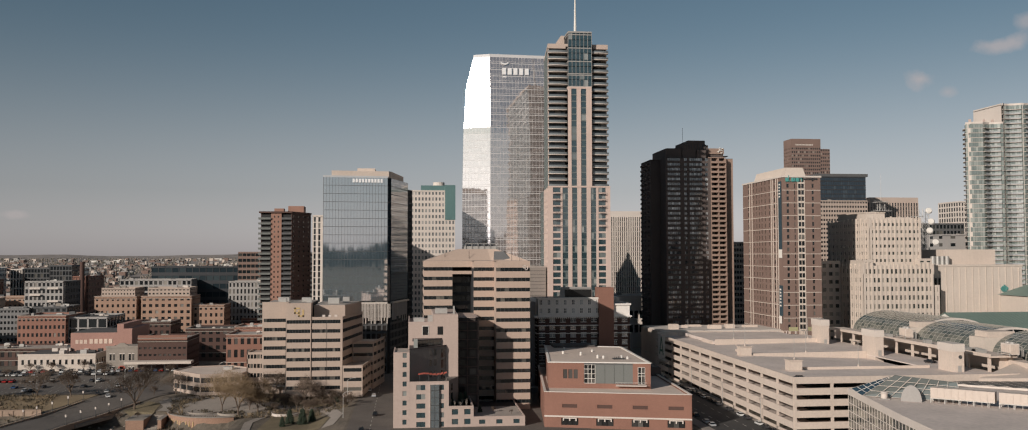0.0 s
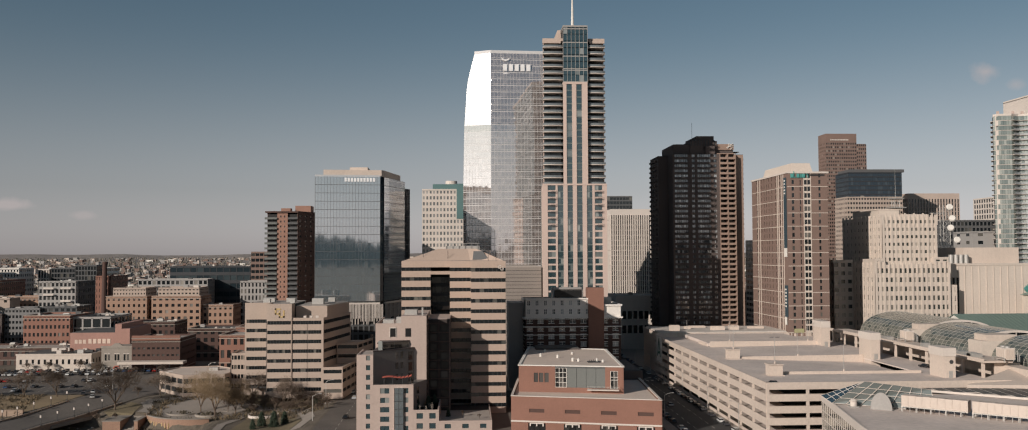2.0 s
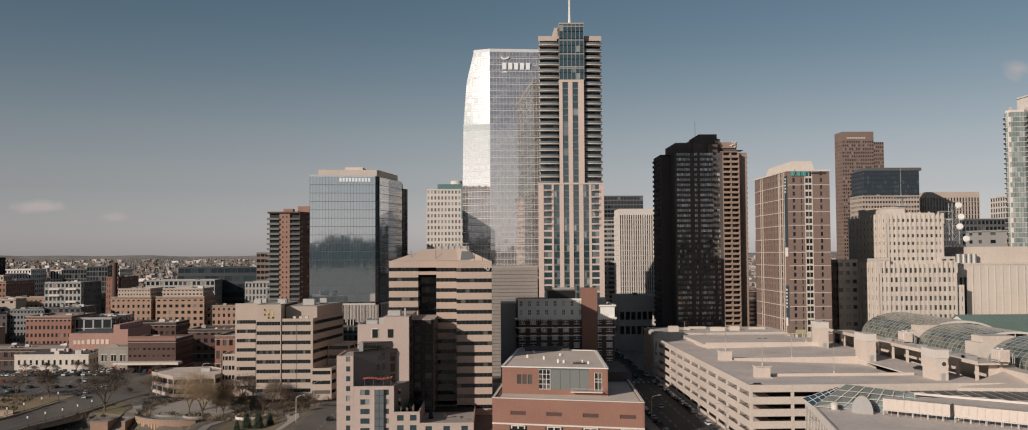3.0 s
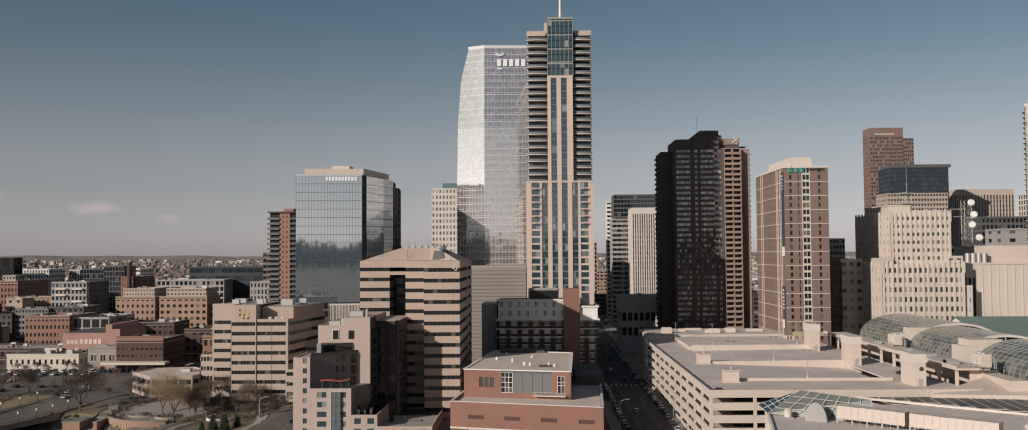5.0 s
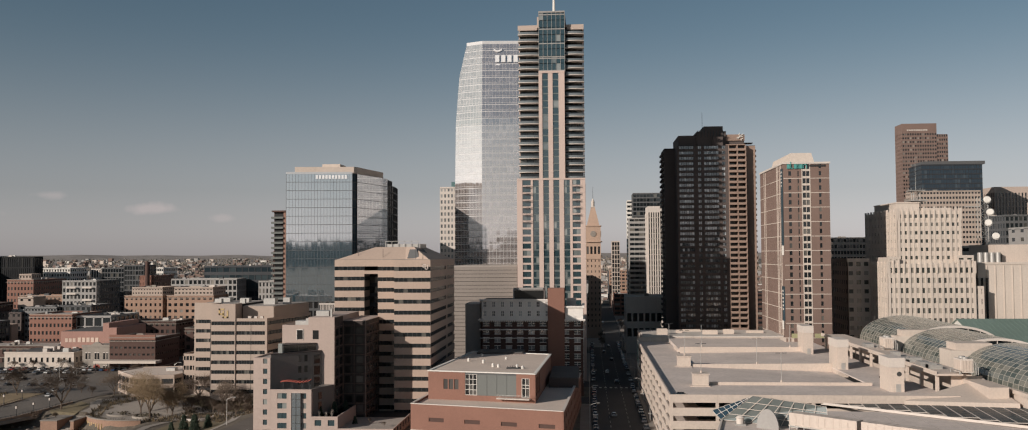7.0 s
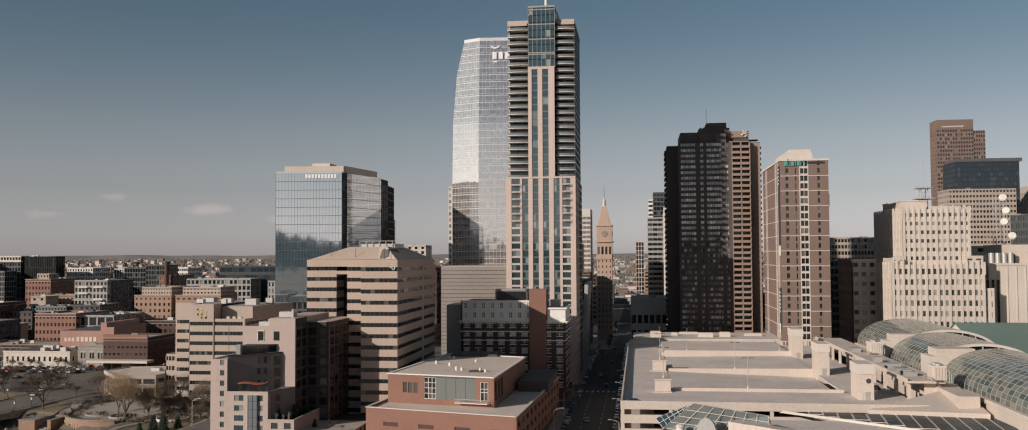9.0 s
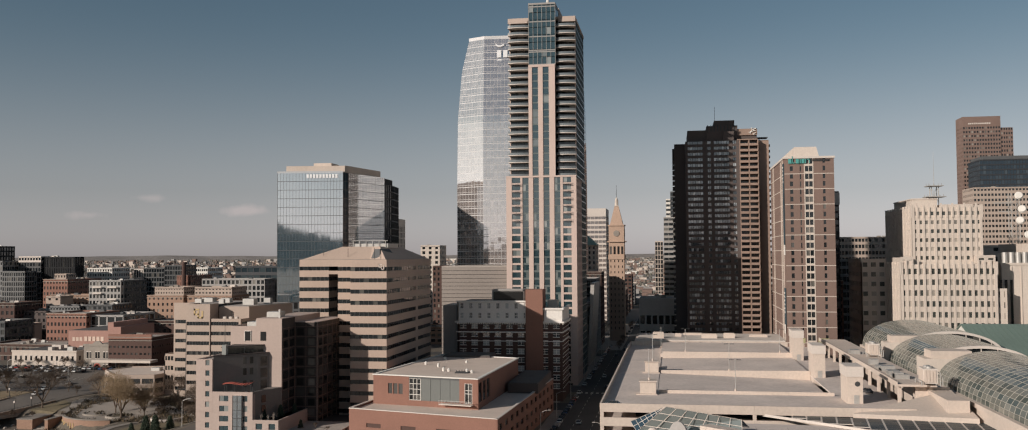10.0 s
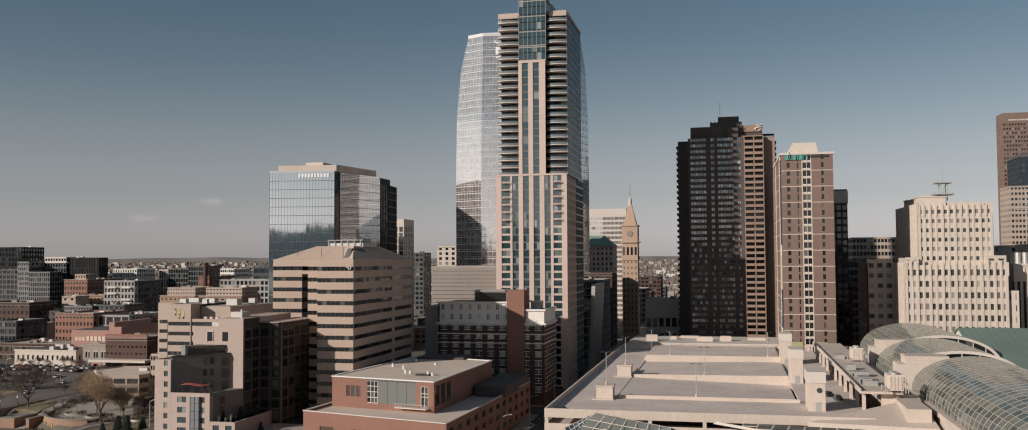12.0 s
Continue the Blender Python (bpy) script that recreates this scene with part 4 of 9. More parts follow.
    part("entrance_canopy", Mesh().box(-61, -54, 420.5, 424.4, 3.4, 3.8).box(-60.6, -60.2, 420.7, 421.1, 0, 3.4).box(-54.8, -54.4, 420.7, 421.1, 0, 3.4), DGREY, t)
    emblem(Face(-53, 413.6, -42.5, 413.6), 3.4, 34.6, 3.3, t, GOLD)
    P.link(t, 300)
    Q.link(t, 80)


campus_building()


# ---- pale apartment house with roof terraces ----
# dark brown brick, taken darker still to carry the shade on the side
DKBRICK = surface("dark_shaded_brick", (0.055, 0.043, 0.038), var=0.2, fine=3.0, streak=0.2)
ATTIC = surface("pale_attic_stone", (0.76, 0.71, 0.65), var=0.12, streak=0.3)
# twig colour paled to carry the haze over far crowns
BARKFAR = surface("haze_paled_bare_crowns", (0.26, 0.22, 0.185), var=0.4, bump=0)
# dark tone carries the shade that falls on the set-back walls
SETB = surface("shade_darkened_grey_wall", (0.19, 0.17, 0.153), rough=0.6, var=0.12, streak=0.3)


def apartment_house():
    t = thing("apartment_house", "pale pink stucco apartment house with stepped roof terraces", "building", (10, 350, 0))
    yf = 334.0
    W, P = Mesh(), Panes(TEALG)
    part("core", Mesh().box(-5.4, 12.8, yf + 0.5, 350, 0, 14.6).box(-5.4, -0.8, yf + 0.5, 350, 14, 25.4).box(12.8, 21.5, yf + 0.5, 372, 0, 6.8).box(21.5, 39.6, yf + 0.5, 372, 0, 3.0), INNER, t)
    # corner bay
    f = Face(-6, yf, -0.4, yf)
    for r in range(8):
        z = r * 3.3
        f.box(W, 0, 5.6, z, z + 1.3, -0.5, 0)
        f.box(W, 0, 3.2, z + 1.3, z + 3.3, -0.5, 0)
        f.box(W, 4.6, 5.6, z + 1.3, z + 3.3, -0.5, 0)
        f.box(W, 3.2, 4.6, z + 3.0, z + 3.3, -0.5, 0)
        P.add(f, 3.2, 4.6, z + 1.3, z + 3.0, -0.25)
        f.box(W, 0, 5.6, z + 3.16, z + 3.3, 0, 0.08)
    for s, w in ((Face(-6, 352, -6, yf), 18), ):
        grid(W, P, s, 0, s.w - 0.5, 0, 26.4, 5, 8, 2.0, 1.3, 0.4, depth=0.5)
    # front with a dark glass bay
    f = Face(-0.4, yf + 0.02, 13.3, yf + 0.02)
    for r in range(5):
        z = 15.2 - (r + 1) * 3.2
        f.box(W, 0, 13.7, z, z + 1.1, -0.5, 0)
        f.box(W, 0, 13.7, z + 2.9, z + 3.2, -0.5, 0)
        cut = [(2.4, 3.9), (4.0, 5.5), (7.4, 9.0), (9.0, 10.2), (10.4, 12.0)]
        x = 0
        for a, b in cut:
            if a - x > 0.2:
                f.box(W, x, a, z + 1.1, z + 2.9, -0.5, 0)
            P.add(f, a, b, z + 1.1, z + 2.9, -0.2)
            x = b
        f.box(W, x, 13.7, z + 1.1, z + 2.9, -0.5, 0)
    f.box(W, 0, 13.7, 15.2, 16.1, -0.4, 0)
    B = Mesh()
    f.box(B, 7.3, 10.3, 0, 15.0, 0.0, 0.6)
    part("glass_bay", B, BLUEG, t)
    B = Mesh()
    for z in range(6):
        f.box(B, 7.2, 10.4, z * 2.6, z * 2.6 + 0.15, 0.6, 0.7)
    for u in (7.25, 8.75, 10.3):
        f.box(B, u - 0.05, u + 0.08, 0, 15.1, 0.6, 0.72)
    part("bay_frame", B, DARKM, t)
    for x0, x1, y, z1, cols, n in ((13.3, 22.0, yf + 0.04, 7.4, 2, 2), (22.0, 40.2, yf + 0.06, 3.6, 3, 1)):
        f = Face(x0, y, x1, y)
        grid(W, P, f, 0, f.w, 0, z1 - 0.6, cols, n, f.w / cols - 2.2, 1.0, 0.5, depth=0.5)
        f.box(W, 0, f.w, z1 - 0.6, z1, -0.5, 0.05)
    r = Face(13.3, yf + 0.6, 13.3, 350)
    r.box(W, 0, r.w, 7.2, 15.2, -0.5, 0)
    r = Face(22.0, yf + 0.6, 22.0, 372)
    r.box(W, 0, r.w, 3.0, 7.4, -0.5, 0)
    r = Face(40.2, yf + 0.6, 40.2, 372)
    grid(W, P, r, 0, r.w, 0, 3.6, 8, 1, 2, 1.2, 0.4)
    r = Face(-0.4, yf + 0.6, -0.4, 345)
    r.box(W, 0, r.w, 15.2, 26.4, -0.5, 0)
    part("wall", W, PINK, t)
    for q in ((0, 12.8, yf + 0.5, 347.5, 14.4, 14.8), (13.3, 21.5, yf + 0.5, 358, 6.4, 6.8), (22, 39.7, yf + 0.5, 358, 2.9, 3.2), (-5.5, -0.9, yf + 0.5, 352, 25.6, 26.0)):
        part("terrace", Mesh().box(*q), ROOF, t)
    # wall slanting back from the corner bay, dark grey for its shade, with a glazed pavilion on top
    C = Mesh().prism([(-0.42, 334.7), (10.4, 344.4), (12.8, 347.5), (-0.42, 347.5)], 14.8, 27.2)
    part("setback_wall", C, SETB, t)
    part("roof_coping", Mesh().prism([(-0.5, 334.55), (10.5, 344.3), (12.95, 347.52), (-0.5, 347.52)], 27.2, 27.5), BROWN2, t)
    S = Panes(SHOPG)
    fs = Face(-0.42, 334.7, 10.4, 344.4)
    for z in (16.6, 20.6, 24.2):
        for u in (9.6, 11.8):
            S.add(fs, u, u + 1.1, z, z + 2.2, 0.02)
    fs = Face(10.4, 344.4, 12.8, 347.5)
    for z in (15.6, 19.4, 23.2):
        S.add(fs, 0.9, 3.2, z, z + 3.0, 0.02)
    S.link(t, 20)
    pav = [(1.0, 338.4), (8.6, 345.2), (10.8, 347.4), (1.0, 347.4)]
    part("roof_pavilion", Mesh().prism(pav, 27.5, 29.7), BLACKG, t, "dark glazed roof pavilion")
    part("pavilion_roof", Mesh().prism([(0.6, 337.9), (9.0, 344.9), (11.3, 347.5), (0.6, 347.5)], 29.7, 30.0), BROWN2, t)
    part("stair_glass", Mesh().box(1.0, 2.4, 337.6, 339.0, 27.5, 30.6), TEALG, t, "teal glass stair head")
    M = Mesh()
    fp = Face(1.0, 338.4, 8.6, 345.2)
    for k in range(8):
        fp.box(M, 0.2 + k * 1.35, 0.28 + k * 1.35, 27.5, 29.7, 0.0, 0.06)
    part("pavilion_mullions", M, TEALG, t)
    # wall of the lower terrace, its shade likewise in the dark colour
    part("terrace_wall", Mesh().prism([(12.9, 334.7), (17.1, 347.4), (12.9, 347.4)], 6.8, 16.0), SETB, t, "stucco wall above the planted terrace, shade in its dark colour")
    for z in (9.0, 12.2):
        part("terrace_door", Mesh().prism([(14.35, 338.6), (14.95, 340.4), (14.9, 340.45), (14.3, 338.65)], z, z + 2.3), BLACKG, t)
    for x, y, h in ((15.4, 336.0, 1.8), (17.6, 336.4, 1.2), (19.6, 335.8, 2.3), (18.4, 341.0, 1.6), (16.8, 338.5, 1.1)):
        K = Mesh().box(x - 0.4, x + 0.4, y - 0.4, y + 0.4, 6.8, 7.4)
        part("planter_box", K, DARKM, t)
        K = Mesh()
        for q in range(22):
            a, w = rng.uniform(0, 6.28), rng.uniform(0.1, 0.7)
            K.beam((x, y, 7.3), (x + w * math.cos(a), y + w * math.sin(a), 7.4 + h * rng.uniform(0.5, 1.0)), 0.05, 0.02, 4)
        part("terrace_shrub", K, BARKFAR, t)
    # tower block
    T, Q = Mesh(), Panes(SHOPG)
    T.prism([(-0.9, 347.6), (17.2, 347.6), (17.2, 382), (-0.9, 382)], 0, 35.0)
    T.box(8.2, 17.2, 347.61, 382.01, 35.0, 38.6)
    T.box(-0.9, -0.5, 347.6, 382, 35, 36).box(-0.5, 8.2, 347.6, 348.0, 35, 36.0)
    T.box(17.2, 25.4, 358.5, 386, 0, 36.8)
    part("tower_block", T, PINK, t)
    part("side_cladding", Mesh().box(17.2, 17.35, 347.8, 358.3, 0.2, 38.4).box(25.4, 25.52, 358.6, 386, 0.2, 36.6).box(17.36, 25.3, 358.35, 358.45, 0.2, 36.6), DKBRICK, t, "dark brown brick side, darkened further for its shade")
    f = Face(-0.9, 347.58, 16.2, 347.58)
    for u in (5.2, 10.6):
        Q.add(f, u, u + 2.0, 31.2, 34.2, 0.02)
    part("window_frame", Mesh().box(4.1, 4.25, 347.4, 347.6, 31, 34.4).box(6.3, 6.45, 347.4, 347.6, 31, 34.4).box(4.1, 6.45, 347.4, 347.6, 34.3, 34.5), WHITE, t)
    R = Mesh()
    for g, n in ((Face(17.36, 347.8, 17.36, 358.2), 2), (Face(17.4, 358.34, 25.3, 358.34), 2), (Face(25.53, 358.6, 25.53, 386), 6)):
        w = g.w / n
        for r in range(10):
            z = 1.6 + r * 3.4
            g.box(R, 0, g.w, z + 2.9, z + 3.05, 0.0, 0.06)
            for k in range(n):
                Q.add(g, k * w + 0.8, (k + 1) * w - 0.8, z, z + 2.3, 0.03)
        for k in range(n + 1):
            u = min(max(k * w, 0.1), g.w - 0.1)
            g.box(R, u - 0.08, u + 0.08, 0.5, 36, 0.0, 0.08)
    part("side_grid", R, BROWN, t, "pale joints on the dark brick side")
    Q.link(t, 30)
    for q in ((15.4, 16.0, 349, 349.8, 38.6, 41.5), (9.0, 13.5, 354, 359, 38.6, 40.4), (1, 5, 356, 361, 35, 36.8), (6.2, 8.0, 351.5, 354, 35.0, 38.0)):
        part("roof_unit", Mesh().box(*q), METAL, t)
    # pergola with a red awning
    A = Mesh()
    for x in (3.2, 6.2, 9.6, 12.2):
        A.beam((x, 335.2, 14.8), (x, 335.2, 18.4), 0.09)
        A.beam((x, 336.6, 14.8), (x, 336.6, 18.6), 0.09)
    part("pergola_frame", A, DARKM, t)
    A = Mesh()
    for i in range(8):
        x = 2.6 + i * 1.25
        z0, z1 = 18.3 + 0.25 * math.sin(i * 0.9), 18.3 + 0.25 * math.sin((i + 1) * 0.9) + 0.06 * i
        A.hexa([(x, 334.9, z0), (x + 1.25, 334.9, z1), (x + 1.25, 336.9, z1 + 0.2), (x, 336.9, z0 + 0.2), (x, 334.9, z0 + 0.12), (x + 1.25, 334.9, z1 + 0.12), (x + 1.25, 336.9, z1 + 0.32), (x, 336.9, z0 + 0.32)])
    part("awning", A, REDM, t, "red cloth awning")
    K = Mesh()
    for i in range(26):
        x = rng.uniform(3.4, 11.5)
        y, h = 334.8 + rng.random() * (x - 2.4) * 0.75, rng.uniform(0.5, 1.4)
        K.box(x, x + rng.uniform(0.4, 1.4), y, y + 0.7, 14.8, 14.8 + h)
    part("terrace_furniture", K, DARKM, t)
    P.link(t, 200)


apartment_house()


# ---- low red brick building with a set-back upper storey ----
def brick_hall():
    t = thing("red_brick_building", "low red brick building with a set-back upper storey and gravel roof", "building", (74, 360, 0))
    low = [(46.6, 330.5), (95.6, 317.0), (100.2, 408.0), (55.0, 410.0)]
    up = [(50.0, 344.0), (86.1, 335.8), (88.7, 396.0), (57.5, 406.0)]
    W, P = Mesh(), Panes(SHOPG)
    part("core", Mesh().prism([(47.6, 331.5), (94.8, 318.3), (99.2, 407), (56, 409)], 0, 11.4), INNER, t)
    fr = Face(*low[0], *low[1])
    # front wall with four sunk brick panels
    fr.box(W, 0, fr.w, 0.0, 1.0, -0.5, 0)
    fr.box(W, 0, fr.w, 3.4, 7.0, -0.5, 0)
    fr.box(W, 0, fr.w, 8.25, 12.3, -0.5, 0)
    x = 0
    for k in range(4):
        a = 6.3 + k * 12.2
        fr.box(W, x, a, 7.0, 8.25, -0.5, 0)
        N = Mesh()
        fr.box(N, a, a + 5.2, 7.0, 8.25, -0.5, -0.25)
        part("sunk_panel", N, BRICK3, t, "sunk dark red brick panel")
        x = a + 5.2
    fr.box(W, x, fr.w, 7.0, 8.25, -0.5, 0)
    x = 0
    for k in range(4):
        a = 5.9 + k * 12.2
        fr.box(W, x, a, 1.0, 3.4, -0.5, 0)
        for j in range(3):
            P.add(fr, a + j * 2.0 + 0.1, a + j * 2.0 + 1.9, 1.0, 3.4, -0.3)
        x = a + 6.0
    fr.box(W, x, fr.w, 1.0, 3.4, -0.5, 0)
    rt = Face(*low[1], *low[2])
    grid(W, P, rt, 0.4, rt.w, 0, 11.0, 12, 3, 4.0, 1.4, 0.5, depth=0.5)
    rt.box(W, 0, 0.4, 0, 11, -0.5, 0)
    rt.box(W, 0, rt.w, 11.0, 12.3, -0.5, 0)
    lf = Face(*low[3], *low[0])
    lf.box(W, 0, lf.w - 0.5, 0, 12.3, -0.5, 0)
    bk = Face(*low[2], *low[3])
    bk.box(W, 0.5, bk.w - 0.5, 0, 12.3, -0.5, 0)
    part("wall", W, BRICK, t)
    C = Mesh()
    for f in (fr, rt, lf, bk):
        f.box(C, 0, f.w, 12.3, 12.55, -0.7, 0.15)
    fr.box(C, 0, fr.w, 3.75, 4.25, 0, 0.3)
    for k in range(4):
        a = 8.9 + k * 12.2
        fr.box(C, a - 2.4, a + 2.4, 3.3, 3.6, 0.0, 0.35)
        for q in (-2.2, 0.0, 2.2):
            fr.box(C, a + q - 0.2, a + q + 0.2, 2.5, 3.3, 0.0, 0.4)
    part("coping", C, WHITE2, t, "pale stone coping")
    part("lower_roof", Mesh().prism([(47.4, 331.2), (94.9, 318.0), (99.4, 407), (55.8, 409)], 11.4, 11.8), HALLR, t)
    # upper storey
    U, Q = Mesh(), Panes(SHOPG)
    ff = Face(*up[0], *up[1])
    part("upper_core", Mesh().prism([(50.9, 344.8), (85.2, 337.0), (87.6, 395), (58.2, 404.6)], 11.8, 20.6), INNER, t)
    ff.box(U, 0, 13.0, 11.8, 15.3, -0.5, 0)
    ff.box(U, 0, 13.0, 18.6, 21.0, -0.5, 0)
    ff.box(U, 0, 5.4, 15.3, 18.6, -0.5, 0)
    for k in range(3):
        Q.add(ff, 5.4 + k * 1.9, 6.9 + k * 1.9, 15.3, 18.6, -0.25)
        ff.box(U, 6.9 + k * 1.9, 7.3 + k * 1.9, 15.3, 18.6, -0.5, 0)
    ff.box(U, 11.1, 13.0, 15.3, 18.6, -0.5, 0)
    ff.box(U, 13.0, 30.6, 11.8, 13.6, -0.5, 0.0)
    ff.box(U, 30.6, ff.w, 11.8, 13.4, -0.5, 0)
    ff.box(U, 30.6, 32.4, 13.4, 21, -0.5, 0)
    ff.box(U, 35.0, ff.w, 13.4, 21, -0.5, 0)
    ff.box(U, 32.4, 35.0, 19.6, 21, -0.5, 0)
    rr = Face(*up[1], *up[2])
    grid(U, Q, rr, 0.4, 16, 11.8, 21, 3, 1, 1.2, 2.0, 1.2, depth=0.5)
    rr.box(U, 0, 0.4, 11.8, 21, -0.5, 0)
    rr.box(U, 16, rr.w, 11.8, 21, -0.5, 0)
    ll = Face(*up[3], *up[0])
    ll.box(U, 0, ll.w - 0.5, 11.8, 21, -0.5, 0)
    bb = Face(*up[2], *up[3])
    bb.box(U, 0.5, bb.w - 0.5, 11.8, 21, -0.5, 0)
    part("upper_wall", U, BRICK, t)
    # grey-green panels and the white glazed bay
    for k in range(4):
        g = Mesh()
        ff.box(g, 17.2 + k * 3.4, 17.2 + k * 3.4 + 3.3, 13.6, 21.0, -0.4, -0.15)
        part("wall_panel", g, GREYGREEN, t, "grey-green wall panel")
    F = Mesh()
    for u in (13.0, 14.4, 15.7, 17.0):
        ff.box(F, u - 0.06, u + 0.1, 13.6, 20.4, -0.35, -0.1)
    for z in (13.6, 15.3, 17.0, 18.7, 20.3):
        ff.box(F, 13.0, 17.1, z, z + 0.14, -0.35, -0.08)
    for u in (32.4, 33.6, 34.9):
        ff.box(F, u, u + 0.14, 13.4, 19.6, -0.3, -0.02)
    for z in (13.4, 16.4, 17.4, 19.5):
        ff.box(F, 32.4, 35.0, z, z + 0.14, -0.3, -0.02)
    part("window_frame", F, WHITE, t)
    for u in (13.1, 14.5, 15.8):
        for z in (13.75, 15.45, 17.15, 18.85):
            Q.add(ff, u, u + 1.2, z, z + 1.5, -0.25)
    for u in (32.55, 33.75):
        Q.add(ff, u, u + 1.1, 13.6, 19.5, -0.25)
    ff.box(P2 := Mesh(), 13.0, 30.6, 20.4, 21.0, -0.5, -0.02)
    part("panel_head", P2, DGREY, t)
    # balcony with steel rail
    bal = Mesh()
    ff.box(bal, 24.5, 35.5, 13.0, 13.25, 0, 2.2)
    part("balcony_slab", bal, WHITE2, t)
    bal = Mesh()
    for k in range(23):
        ff.box(bal, 24.5 + k * 0.5, 24.55 + k * 0.5, 13.25, 14.3, 2.1, 2.16)
    ff.box(bal, 24.5, 35.55, 14.3, 14.38, 2.05, 2.2)
    for u in (24.5, 35.5):
        ff.box(bal, u, u + 0.06, 14.3, 14.36, 0, 2.1)
    part("balcony_rail", bal, METAL, t)
    C = Mesh()
    for f in (ff, rr, ll, bb):
        f.box(C, -0.1, f.w + 0.1, 21.0, 21.35, -0.7, 0.3)
    part("upper_coping", C, WHITE, t)
    part("upper_roof", Mesh().prism([(50.6, 344.6), (85.4, 336.8), (87.9, 395.3), (58.2, 404.8)], 20.7, 21.1), HALLR, t)
    for x, y, s in ((60, 372, 0.8), (66, 366, 0.9), (70.5, 355, 0.9), (72.5, 354, 0.7), (79, 352, 0.9), (81, 350.5, 0.6), (63, 388, 0.7), (73, 379, 0.5)):
        V = Mesh().beam((x, y, 21.1), (x, y, 21.1 + s), 0.45, 0.45, 8).beam((x, y, 21.1 + s), (x, y, 21.5 + s), 0.6, 0.2, 8)
        part("roof_vent", V, WHITE, t, "small white roof vent")
    V = Mesh()
    for i in range(5):
        V.beam((76 + i * 0.8, 350 + i * 0.5, 21.1), (76 + i * 0.8, 350 + i * 0.5, 22.1), 0.1)
    V.box(75.5, 80, 349.5, 353, 21.1, 21.4)
    part("roof_pipe", V, DARKM, t)
    # rear parts along the street
    S, R = Mesh(), Panes(SHOPG)
    for x0, x1, y0, y1, z in ((88.9, 99.5, 372, 408, 15.5), (60, 78, 396.5, 409, 22.0)):
        part("rear_wall", Mesh().box(x0, x1, y0, y1, 11.8, z - 0.4), BROWN2, t)
        part("rear_roof", Mesh().box(x0 + 0.3, x1 - 0.3, y0 + 0.3, y1 - 0.3, z - 0.4, z - 0.1), ROOFD, t)
    P.link(t, 120)
    Q.link(t, 60)


brick_hall()


